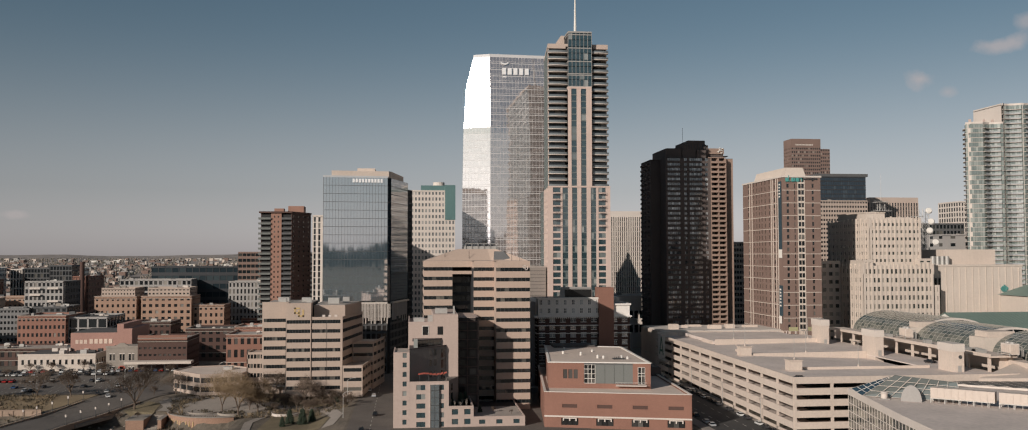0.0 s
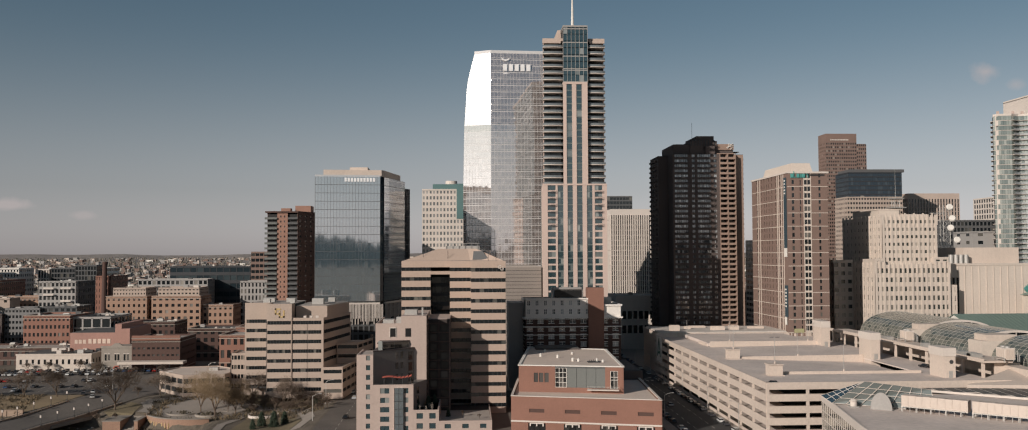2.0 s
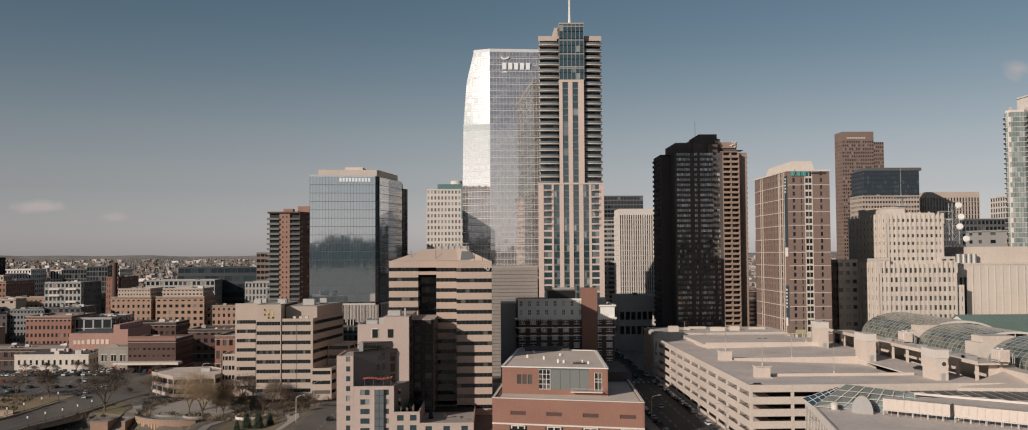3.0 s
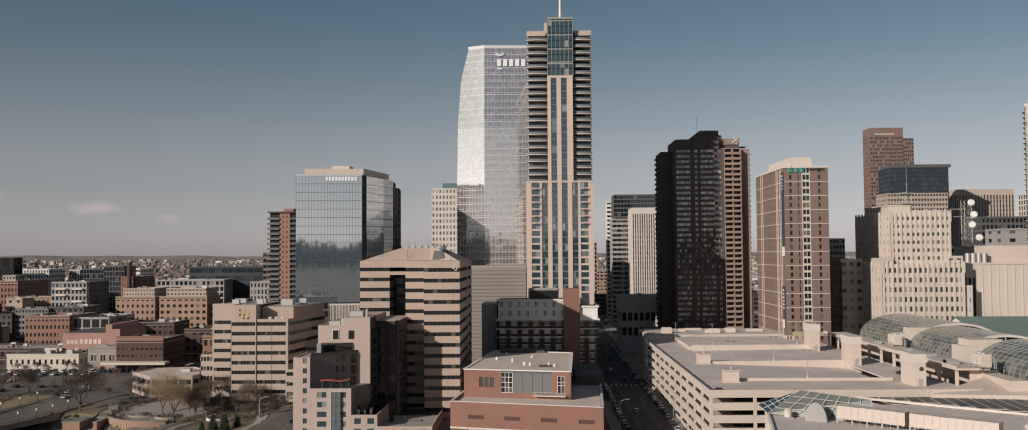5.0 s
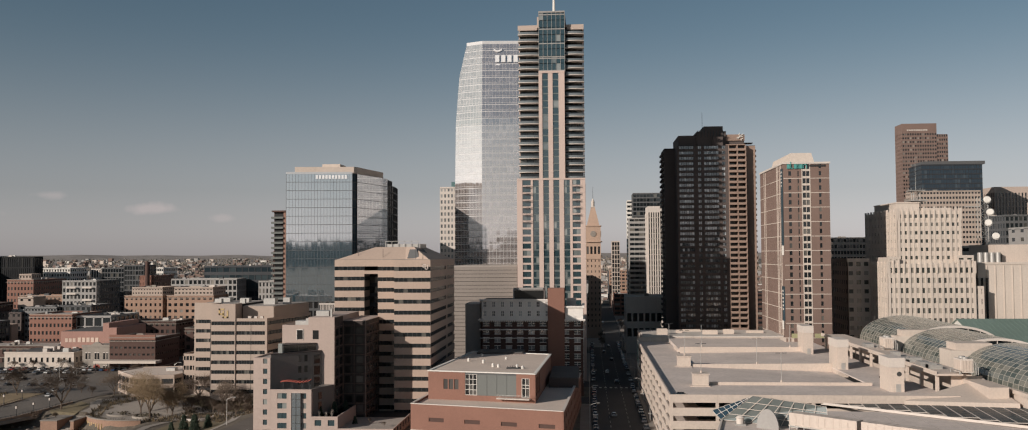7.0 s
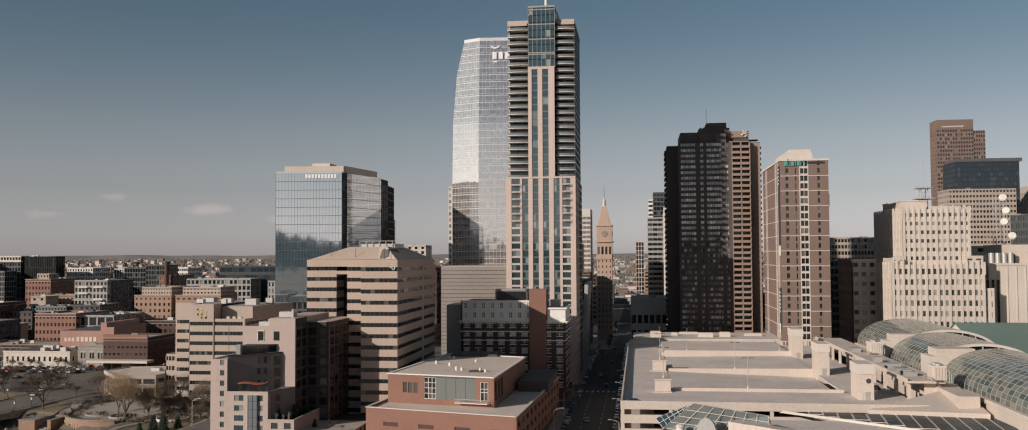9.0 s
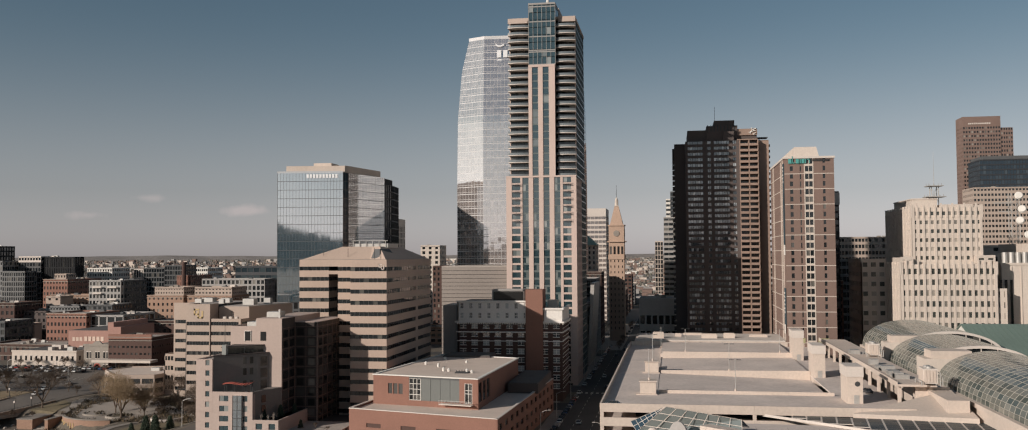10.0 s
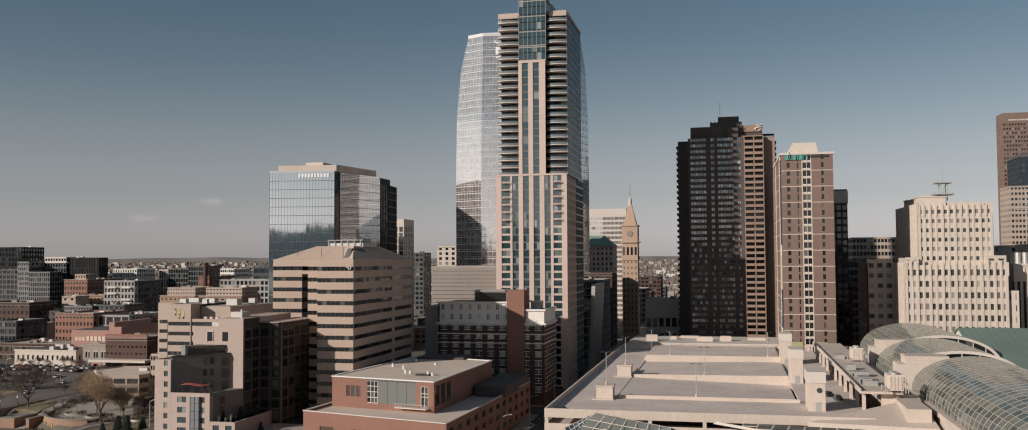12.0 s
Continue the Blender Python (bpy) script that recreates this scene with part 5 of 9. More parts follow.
# ---- dark brick hotel with pale cornices ----
def brick_hotel():
    t = thing("brick_hotel", "dark brick hotel with pale stone attic and cornices", "building", (79, 446, 0))
    x0, x1, y0, y1 = 57.5, 101.0, 432.0, 457.0
    part("core", Mesh().box(x0 + 0.6, x1 - 0.6, y0 + 0.6, y1 - 0.6, 0, 36), INNER, t)
    W, P, C, A = Mesh(), Panes(HOTELG), Mesh(), Mesh()
    F = faces_of(x0, x1, y0, y1)
    for s, cols in (("front", 9), ("right", 6), ("left", 6)):
        f = F[s]
        a, b = (0, f.w) if s == "front" else (0.5, f.w)
        grid(W, P, f, a, b, 4.0, 31.6, cols, 8, 2.2, 1.3, 0.4, depth=0.5)
        f.box(W, a, b, 0, 4.0, -0.5, 0)
        # attic
        if s != "right":
            grid(A, P, f, a, b if s != "front" else 34, 32.2, 40.0, cols, 2, 2.6, 1.3, 0.5, depth=0.5)
        for z0, z1, d in ((31.6, 32.2, 0.9), (27.6, 28.0, 0.5), (24.0, 24.3, 0.3)):
            f.box(C, -d if s == "front" else 0, f.w + (d if s == "front" else 0), z0, z1, -0.4, d)
        for k in range(int(f.w / 0.9)):
            f.box(C, k * 0.9, k * 0.9 + 0.4, 31.0, 31.6, 0.0, 0.6)
    part("wall", W, BRICK3, t)
    A.box(93.5, 101, 432.0, 432.5, 32.2, 37.0).box(100.5, 101, 432.5, 457, 32.2, 37.0)
    part("attic_wall", A, ATTIC, t, "pale grey stone attic storey")
    FM = Mesh()
    for g, u0, u1, z0, z1, d in P.list:
        g.box(FM, u0 - 0.1, u1 + 0.1, z0 - 0.25, z0, 0.0, 0.16)
        g.box(FM, u0 - 0.1, u1 + 0.1, z1, z1 + 0.28, 0.0, 0.12)
        g.box(FM, (u0 + u1) / 2 - 0.09, (u0 + u1) / 2 + 0.09, z0, z1, -0.26, -0.16)
        g.box(FM, u0, u1, (z0 + z1) / 2 - 0.06, (z0 + z1) / 2 + 0.06, -0.26, -0.16)
    tagged(part("window_trim", FM, ATTIC, t, "pale stone window trim"), kind="stuff")
    for z0, z1, d in ((40.0, 40.6, 0.5), ):
        F["front"].box(C, -d, 35.5, z0, z1, -0.4, d)
    C.box(93.2, 101.6, 431.4, 432.5, 37.0, 37.7).box(100.5, 101.6, 432.5, 457.5, 37.0, 37.7)
    part("cornice", C, ATTIC, t)
    part("roof", Mesh().box(x0 + 0.5, 91, y0 + 0.5, y1 - 0.5, 39.6, 40.1).box(91, x1 - 0.5, y0 + 0.5, y1 - 0.5, 36.4, 36.9), ROOFD, t)
    part("stair_tower", Mesh().box(86.2, 93.2, 430.6, 440, 0, 45.2), BRICK, t, "blank red brick stair tower")
    part("penthouse", Mesh().prism([(71, 438), (84.5, 438), (84.5, 452), (71, 452)], 40.1, 45.0, [(71, 438), (84.5, 438), (84.5, 447), (71, 447)]).box(72, 84, 437.4, 438, 44.4, 45.2), GREY, t)
    part("penthouse_glass", Mesh().box(71.6, 84, 437.7, 437.95, 40.6, 44.0), SHOPG, t)
    part("rooftop_tank", Mesh().box(94, 98, 440, 446, 36.9, 40.5), METAL, t)
    part("left_annex", Mesh().box(50.5, 57.2, 436, 456, 0, 38.5), GREY, t)
    P.link(t, 150)


brick_hotel()


# ---- dark brick apartment tower ----
def dark_tower():
    t = thing("dark_apartment_tower", "tall dark brown brick apartment tower with window bands and balconies", "tower", (172, 578, 0))
    x0, x1, yf, yb, z1 = 147.0, 196.0, 556.0, 594.0, 118.8
    part("core", Mesh().box(x0 + 0.6, 153.4, 570.6, yb - 0.6, 0, z1 - 0.4).box(153.4, 180.6, yf + 0.6, yb - 0.6, 0, z1 - 0.4).box(180.6, x1 - 0.6, 560.6, yb - 0.6, 0, z1 - 0.4), INNER, t)
    W, P = Mesh(), Panes(TOWERG)
    f = Face(x0, yf, x1, yf)
    rows = 40
    h = z1 / rows
    for a, b in ((5.8, 6.9), (14.8, 17.2), (19.0, 20.5), (28.5, 30.2), (32.0, 33.9)):
        f.box(W, a, b, 0, z1, -0.6, 0)
    Face(153.0, 570.0, 153.0, yf + 0.6).box(W, 0, 13.4, 0, z1, -0.2, 0.2)
    Face(x0, 570.0, 152.8, 570.0).box(W, 0, 5.8, 0, z1, -0.6, 0)
    for r in range(rows):
        z = r * h
        for a, b, cols, s in ((6.9, 14.8, 6, 1.35), (17.2, 19.0, 2, 1.3), (20.5, 28.5, 6, 1.35), (30.2, 32.0, 2, 1.3)):
            f.box(W, a, b, z, z + s, -0.6, -0.12)
            w = (b - a) / cols
            for k in range(cols):
                P.add(f, a + k * w + 0.09, a + (k + 1) * w - 0.09, z + s, z + h - 0.1, -0.35)
            f.box(W, a, b, z + h - 0.1, z + h, -0.6, -0.2)
        slab = Mesh()
        f.box(slab, 33.9, 43.3, z, z + 0.3, -4.2, 0.5)
        for u in (33.9, 38.9):
            f.box(slab, u, u + 4.4, z + 0.3, z + 1.25, 0.38, 0.5)
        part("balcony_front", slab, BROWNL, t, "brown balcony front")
    # darker brick here deepens the shadow lying over this front
    part("wall", W, BROWN2, t)
    for u0, u1 in ((33.7, 34.1), (38.35, 38.85), (43.0, 43.4)):
        M = Mesh()
        f.box(M, u0, u1, 0, z1, -4.2, 0.3)
        part("balcony_pier", M, BROWNL, t)
    M = Mesh()
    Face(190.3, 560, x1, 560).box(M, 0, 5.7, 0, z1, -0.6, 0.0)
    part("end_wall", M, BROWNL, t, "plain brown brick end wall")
    B = Panes(SHOPG)
    g = Face(x0, yf + 4.3, x1, yf + 4.3)
    for r in range(rows):
        for k in range(2):
            B.add(g, 34.3 + k * 4.6, 38.1 + k * 4.6, r * h + 0.4, r * h + h, 0.0)
    R, Lf = Face(x1, 560.6, x1, yb), Face(x0, yb, x0, 570.6)
    S = Mesh()
    for s in (R, Lf):
        s.box(S, 0.0, s.w, 0, z1, -0.6, 0)
    for r in range(rows):
        for u in (2, 9, 16):
            Lf.box(S, u, u + 4, r * h, r * h + 1.2, 0, 1.1)
            R.box(S, u, u + 4, r * h, r * h + 1.2, 0, 0.9)
    part("side_wall", S, BROWN2, t)
    T = Mesh().box(154.0, 164, yf + 4, yb - 2, z1, z1 + 6.2).box(164, 180, yf + 2.5, yb - 2, z1, z1 + 8.2).box(168, 178.5, yf + 4, yb - 6, z1 + 8.2, z1 + 11.2)
    T.box(172.5, 178, yf + 0.2, yf + 2.4, z1, z1 + 5.0).box(180, 190, yf + 4, yb - 4, z1, z1 + 5.4).box(153.2, x1, yf + 4.2, yb, z1 - 0.4, z1 + 0.3).box(x0, 153.2, 570, yb, z1 - 0.4, z1 + 0.3)
    part("crown", T, BROWN2, t)
    C = Mesh()
    for k in range(9):
        C.box(164.4 + k * 1.7, 164.9 + k * 1.7, yf + 2.2, yf + 2.5, z1 + 5.2, z1 + 8.6)
    part("crown_teeth", C, DARKM, t)
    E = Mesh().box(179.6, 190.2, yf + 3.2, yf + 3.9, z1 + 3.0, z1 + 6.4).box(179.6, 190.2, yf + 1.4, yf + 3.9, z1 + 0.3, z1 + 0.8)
    part("sign_board", E, BROWNL, t, "brown roof sign board in a sunlit tone")
    E = Mesh()
    for k in range(9):
        E.beam((187.2 + math.cos(k) * 1.4, yf + 2.9, z1 + 3 + 0.4 * k), (188 + math.sin(k * 2.0) * 1.5, yf + 2.7, z1 + 3.7 + 0.4 * k), 0.2)
    part("sign_mark", E, WHITE, t)
    part("roof_wing", Mesh().prism([(155, 566), (160, 566), (160, 571), (155, 571)], z1 + 6.6, z1 + 7.0, [(157, 566), (162, 566), (162, 571), (157, 571)]), DARKM, t)
    part("roof_wing", Mesh().box(189, 196.5, 570, 576, z1 + 2.6, z1 + 3.0).box(192, 192.4, 572, 572.4, z1, z1 + 2.6), DARKM, t)
    part("mast", Mesh().beam((169, 575, z1 + 11), (169, 575, z1 + 21), 0.09), DARKM, t)
    P.link(t, 170)
    B.link(t, 20)


# the tower's brick again, lightened for the parts the sun reaches
BROWNL = surface("sunlit_tone_brown_brick", (0.30, 0.21, 0.165), var=0.15, fine=3.0, streak=0.25)
TOWERG = glazing("part_curtained_glass", (0.03, 0.038, 0.045), (0.55, 0.57, 0.57), 0.5, 2.3, 0.06)
dark_tower()


SASHG = glazing("half_blind_sash_glass", (0.05, 0.055, 0.05), (0.45, 0.40, 0.34), 0.5, 1.7, 0.06)


# ---- brown brick hotel slab with pale string courses ----
def brown_slab():
    t = thing("brown_hotel_tower", "brown brick hotel tower with pale string courses", "tower", (205, 510, 0))
    x0, x1, yf, yb, z1 = 194.6, 215.6, 479.5, 539.0, 101.0
    part("core", Mesh().box(x0 + 0.5, x1 - 0.5, yf + 0.5, yb - 0.5, 0, z1 - 0.5), INNER, t)
    W, C, P = Mesh(), Mesh(), Panes(BLACKG)
    rows = 30
    h = z1 / rows
    f, l, r = Face(x0, yf, x1, yf), Face(x0, yb, x0, yf), Face(x1, yf, x1, yb)
    # front: solid brick with slots
    slots = ((2.3, 3.6, 0), (6.5, 7.1, 1), (8.7, 10.2, 2), (10.4, 11.9, 2), (16.2, 17.3, 0))
    x = 0.0
    for a, b, kind in slots:
        if a > x:
            f.box(W, x, a, 0, z1, -0.5, 0)
        x = b
    f.box(W, x, f.w, 0, z1, -0.5, 0)
    for i in range(rows):
        z = i * h
        for a, b, kind in slots:
            s = (1.3, 1.0, 1.0)[kind]
            f.box(C if kind == 2 else W, a, b, z, z + s, -0.5, 0.02 if kind == 2 else -0.08)
            P.add(f, a, b, z + s, z + h, -0.3)
    for u in (8.3, 10.2, 11.9):
        f.box(C, u, u + (0.4 if u != 10.2 else 0.2), 0, z1, 0.0, 0.12)
    for i in range(1, 15):
        z = i * 2 * h - 0.15
        f.box(C, 0, 8.3, z, z + 0.3, 0, 0.07)
        f.box(C, 12.3, f.w, z, z + 0.3, 0, 0.07)
    # long side
    x = 0.0
    side = ((8, 10), (16.5, 18), (21, 22.5), (25, 26.5), (29, 30.5), (34, 35.5), (40, 41.5), (47, 49))
    for a, b in side:
        l.box(W, x, a, 0, z1, -0.5, 0)
        x = b
    l.box(W, x, l.w - 0.5, 0, z1, -0.5, 0)
    for i in range(rows):
        for a, b in side:
            l.box(W, a, b, i * h, i * h + 1.2, -0.5, -0.05)
            P.add(l, a, b, i * h + 1.2, i * h + h, -0.3)
    for i in range(1, 15):
        l.box(C, 0, l.w - 6, i * 2 * h - 0.15, i * 2 * h + 0.15, 0, 0.07)
    for u in (10.6, 14.4, 43.5, 46.0, 50.0, 53.0):
        l.box(C, u, u + 0.8, 0, z1, 0, 0.12)
    r.box(W, 0.5, r.w, 0, z1, -0.5, 0)
    part("wall", W, BROWN, t)
    part("string_course_net", C, CREAM, t, "pale string courses and window surrounds")
    part("roof_slab", Mesh().box(x0 - 0.4, x1 + 0.4, yf - 0.4, yb + 0.4, z1, z1 + 0.9), WHITE2, t)
    part("penthouse", Mesh().prism([(199, 486), (210.5, 486), (210.5, 533), (199, 533)], z1 + 0.9, z1 + 6.0, [(200, 488), (209.5, 488), (209.5, 531), (200, 531)]), CREAM, t)
    q = Mesh()
    l.box(q, 54.6, 58.6, 63, z1 - 2, 0.15, 0.35)
    part("tall_banner", q, BANNER, t, "tall slate blue wall banner")
    q = Mesh()
    l.box(q, 54.6, 58.6, 58.5, 63, 0.15, 0.35)
    l.box(q, 55, 58, 24, 28, 0.5, 0.7)
    part("banner_foot", q, WHITE, t)
    q = Mesh()
    l.box(q, 54.8, 58.8, 28, 44, 0.15, 0.5)
    part("lower_banner", q, BANNER, t)
    q = Mesh()
    for k in range(6):
        l.box(q, 55.4 + 0.3 * (k % 2), 57.6, 41.5 - k * 1.7, 42.3 - k * 1.7, 0.5, 0.55)
    for k in range(5):
        l.box(q, 55.4, 57.4 - 0.3 * (k % 3), 97 - k * 1.6, 97.7 - k * 1.6, 0.35, 0.4)
    part("banner_bars", q, WHITE, t)
    # roof sign as plain shapes
    q = Mesh()
    for a, w, z, hh in ((1.6, 1.3, 0, 2.0), (3.2, 0.3, 0, 3.2), (2.9, 1.4, 0, 0.4), (4.8, 1.3, 0, 2.0), (6.5, 0.4, 0, 2.0), (7.3, 1.2, 0, 2.0), (8.8, 0.35, 0, 2.0), (9.6, 1.1, 1.6, 0.4), (10.4, 0.35, 0, 2.0)):
        f.box(q, a, a + w, z1 - 2.2 + z, z1 - 2.2 + z + hh, 0.3, 0.6)
    part("sign_letters", q, SIGNT, t, "teal roof sign shapes")
    q = Mesh()
    for k in range(13):
        f.box(q, 11.4 + k * 0.62, 11.8 + k * 0.62, z1 - 1.3, z1 - 0.4, 0.1, 0.3)
    part("sign_bars", q, DARKM, t)
    for u0, u1 in ((2.5, 7.6), (13.0, 17.6)):
        q = Mesh()
        f.box(q, u0, u1, 20.2, 22.2, 0.1, 0.25)
        part("mural_panel", q, LIMEG, t, "lime green mural panel")
    P.link(t, 240)


brown_slab()


# ---- cream setback tower ----
def cream_tower():
    t = thing("cream_setback_tower", "cream terracotta setback tower with upright piers and roof antenna", "tower", (262, 512, 0))
    W, P = Mesh(), Panes(SASHG)
    vols = [(245.0, 285.0, 492.0, 553.0, 0, 54.0, 8, 12, 11), (251.5, 281.0, 497.0, 550.0, 54.0, 79.4, 6, 10, 6)]
    part("core", Mesh().box(245.7, 284.3, 492.8, 552, 0, 53.4).box(252.2, 280.3, 497.8, 549, 53, 78.8), INNER, t)
    for x0, x1, y0, y1, z0, z1, cf, cs, n in vols:
        F = faces_of(x0, x1, y0, y1)
        for s in ("front", "left", "right"):
            f, cols = F[s], cf if s == "front" else cs
            a, b = (0, f.w) if s == "front" else (0.5, f.w - 0.5)
            w = (b - a) / cols
            grid(W, P, f, a, b, z0, z1 - 1.6, cols * 2, n, 1.2, 2.1, 0.2, depth=0.5)
            for k in range(cols + 1):
                u = min(max(a + k * w, a + 0.55), b - 0.55)
                f.box(W, u - 0.55, u + 0.55, z0, z1 + 1.1, -0.5, 0.3)
                if k < cols:
                    f.box(W, u + w / 2 - 0.2, u + w / 2 + 0.2, z0, z1 - 0.4, -0.3, 0.14)
            f.box(W, a, b, z1 - 1.6, z1, -0.5, 0.02)
        F["back"].box(W, 0.5, F["back"].w - 0.5, z0, z1, -0.5, 0)
    # lower rear wing, in line with the street behind
    F = faces_of(233.5, 244.9, 520.0, 553.0)
    W.box(234.1, 244.9, 520.6, 552.4, 0, 55.6)
    for s in ("front", "left"):
        f = F[s]
        grid(W, P, f, 0 if s == "front" else 0.5, f.w, 0, 55.0, 3 if s == "front" else 9, 12, 1.6, 2.3, 0.2, depth=0.5)
        f.box(W, 0, f.w, 55.0, 56.6, -0.5, 0.1)
    # raised piers and caps along the parapets
    for x0, x1, y, z in ((251.5, 281.0, 497.0, 79.4), (245.0, 285.0, 492.0, 54.0)):
        n = round((x1 - x0) / 2.5)
        for k in range(n + 1):
            x = x0 + (x1 - x0) * k / n
            W.box(x - 0.35, x + 0.35, y - 0.42, y + 0.3, z - 4.5, z + (1.9 if k % 2 else 1.2))
    # corner pavilions, low flank and penthouses
    for x0, x1, y0, y1, z0, z1 in ((245.3, 250.6, 492.3, 512, 54, 57.4), (277.0, 284.6, 492.3, 530, 54, 58.0), (285.0, 289.2, 493.0, 545, 0, 43.4)):
        f = Face(x0, y0, x1, y0)
        W.box(x0, x1, y0 + 0.5, y1, z0, z1 - 0.3)
        n = 1 if z0 else 9
        grid(W, P, f, 0, f.w, z0, z1 - 1.0, 2, n, 1.6, 1.9, 0.3, depth=0.5)
        f.box(W, 0, f.w, z1 - 1.0, z1, -0.5, 0.05)
    W.box(253.5, 264.5, 505, 540, 79.4, 84.0).box(265.5, 279, 503, 540, 79.4, 81.0).box(253.2, 264.8, 504.7, 540.3, 83.4, 83.8)
    part("wall", W, CREAM, t)
    part("roof", Mesh().box(245.5, 284.5, 492.5, 552.5, 53.6, 54.1).box(252, 280.5, 497.5, 549.5, 78.9, 79.4), ROOFL, t)
    # antenna platform
    A = Mesh()
    for z, s in ((84.5, 4.2), (89.5, 3.4)):
        A.box(264 - s, 264 + s, 508 - s, 508 + s, z, z + 0.35)
        for k in range(10):
            a = 2 * math.pi * k / 10
            A.beam((264 + s * math.cos(a), 508 + s * math.sin(a), z), (264 + s * math.cos(a), 508 + s * math.sin(a), z + 1.3), 0.08, None, 4)
    for dx, dy in ((-1.5, -1.5), (1.5, -1.5), (1.5, 1.5), (-1.5, 1.5)):
        A.beam((264 + dx, 508 + dy, 81), (264 + dx, 508 + dy, 90), 0.18, None, 5)
        A.beam((264 + dx, 508 + dy, 82), (264 - dx, 508 + dy, 89), 0.1, None, 4)
    A.beam((264, 508, 89.5), (264, 508, 106), 0.12, 0.04, 5)
    part("antenna", A, METAL, t, "steel antenna platform with a mast")
    P.link(t, 300)
    # blank pale annex with dish tower
    a = thing("telephone_annex", "blank pale concrete annex with ribbed panels", "building", (316, 520, 0))
    M = Mesh().box(289.5, 343, 500.5, 548, 0, 53.5)
    M.box(289.2, 343.3, 500.2, 548.2, 53.5, 54.5)
    part("wall", M, CREAM, a)
    for k in range(14):
        part("wall_rib", Mesh().box(289.5 + k * 3.95, 289.9 + k * 3.95, 500.22, 500.5, 0, 53.0), CREAM, a)
    S = Mesh()
    for k in range(3):
        S.box(289.9 + k * 2.2 - 1.4, 290.9 + k * 2.2 - 1.4, 499.9, 500.3, 6, 47)
    part("slot_windows", S, SHOPG, a)
    part("penthouse", Mesh().box(301, 332, 508, 540, 54.5, 63), PALE, a)
    for k in range(4):
        part("cooling_tower", Mesh().beam((292.5 + 2.8 * k, 505, 54.5), (292.5 + 2.8 * k, 505, 59.2), 1.25, None, 12), METAL, a)
    part("plant_screen", Mesh().box(290.5, 304, 508, 508.4, 54.5, 58.6), METAL, a)
    E = Mesh()
    for k in range(7):
        r = 2.3 * math.sin(math.pi * (k + 0.5) / 7)
        E.box(332 - r, 332 + r, 500.0, 500.2, 41 - 2.3 + k * 0.66, 41 - 2.3 + k * 0.66 + 0.45)
    part("round_emblem", E, SIGNT, a)
    d = thing("dish_tower", "steel lattice tower with white microwave dishes", "antenna", (292, 520, 54))
    L = Mesh()
    for dx in (-2, 2):
        for dy in (-2, 2):
            L.beam((292 + dx, 520 + dy, 54), (292 + dx, 520 + dy, 88), 0.16, None, 5)
    for k in range(8):
        z = 55 + 4 * k
        L.beam((290, 518, z), (294, 518, z + 4), 0.1, None, 4).beam((294, 518, z), (290, 518, z + 4), 0.1, None, 4).beam((290, 518, z), (294, 518, z), 0.1, None, 4)
        L.beam((290, 518, z), (290, 522, z + 4), 0.1, None, 4).beam((294, 518, z), (294, 522, z + 4), 0.1, None, 4)
    L.box(282, 290, 517.6, 518.2, 83, 83.4).box(284, 290, 517.6, 518.2, 79, 79.3)
    part("lattice", L, METAL, d)
    for x, z in ((293, 86.5), (294.5, 80), (293.5, 74.5), (297, 67.5)):
        D = Mesh()
        c = Vector((x, 516.5, z))
        n = Vector((rng.uniform(-0.4, 0.2), -0.9, 0.25)).normalized()
        D.beam(c, c + n * 0.5, 1.2, 2.0, 14).beam(c + n * 0.5, c + n * 1.3, 2.0, 1.5, 14)
        part("dish", D, WHITE, d)
    d.location = (310, 544, 54)


cream_tower()


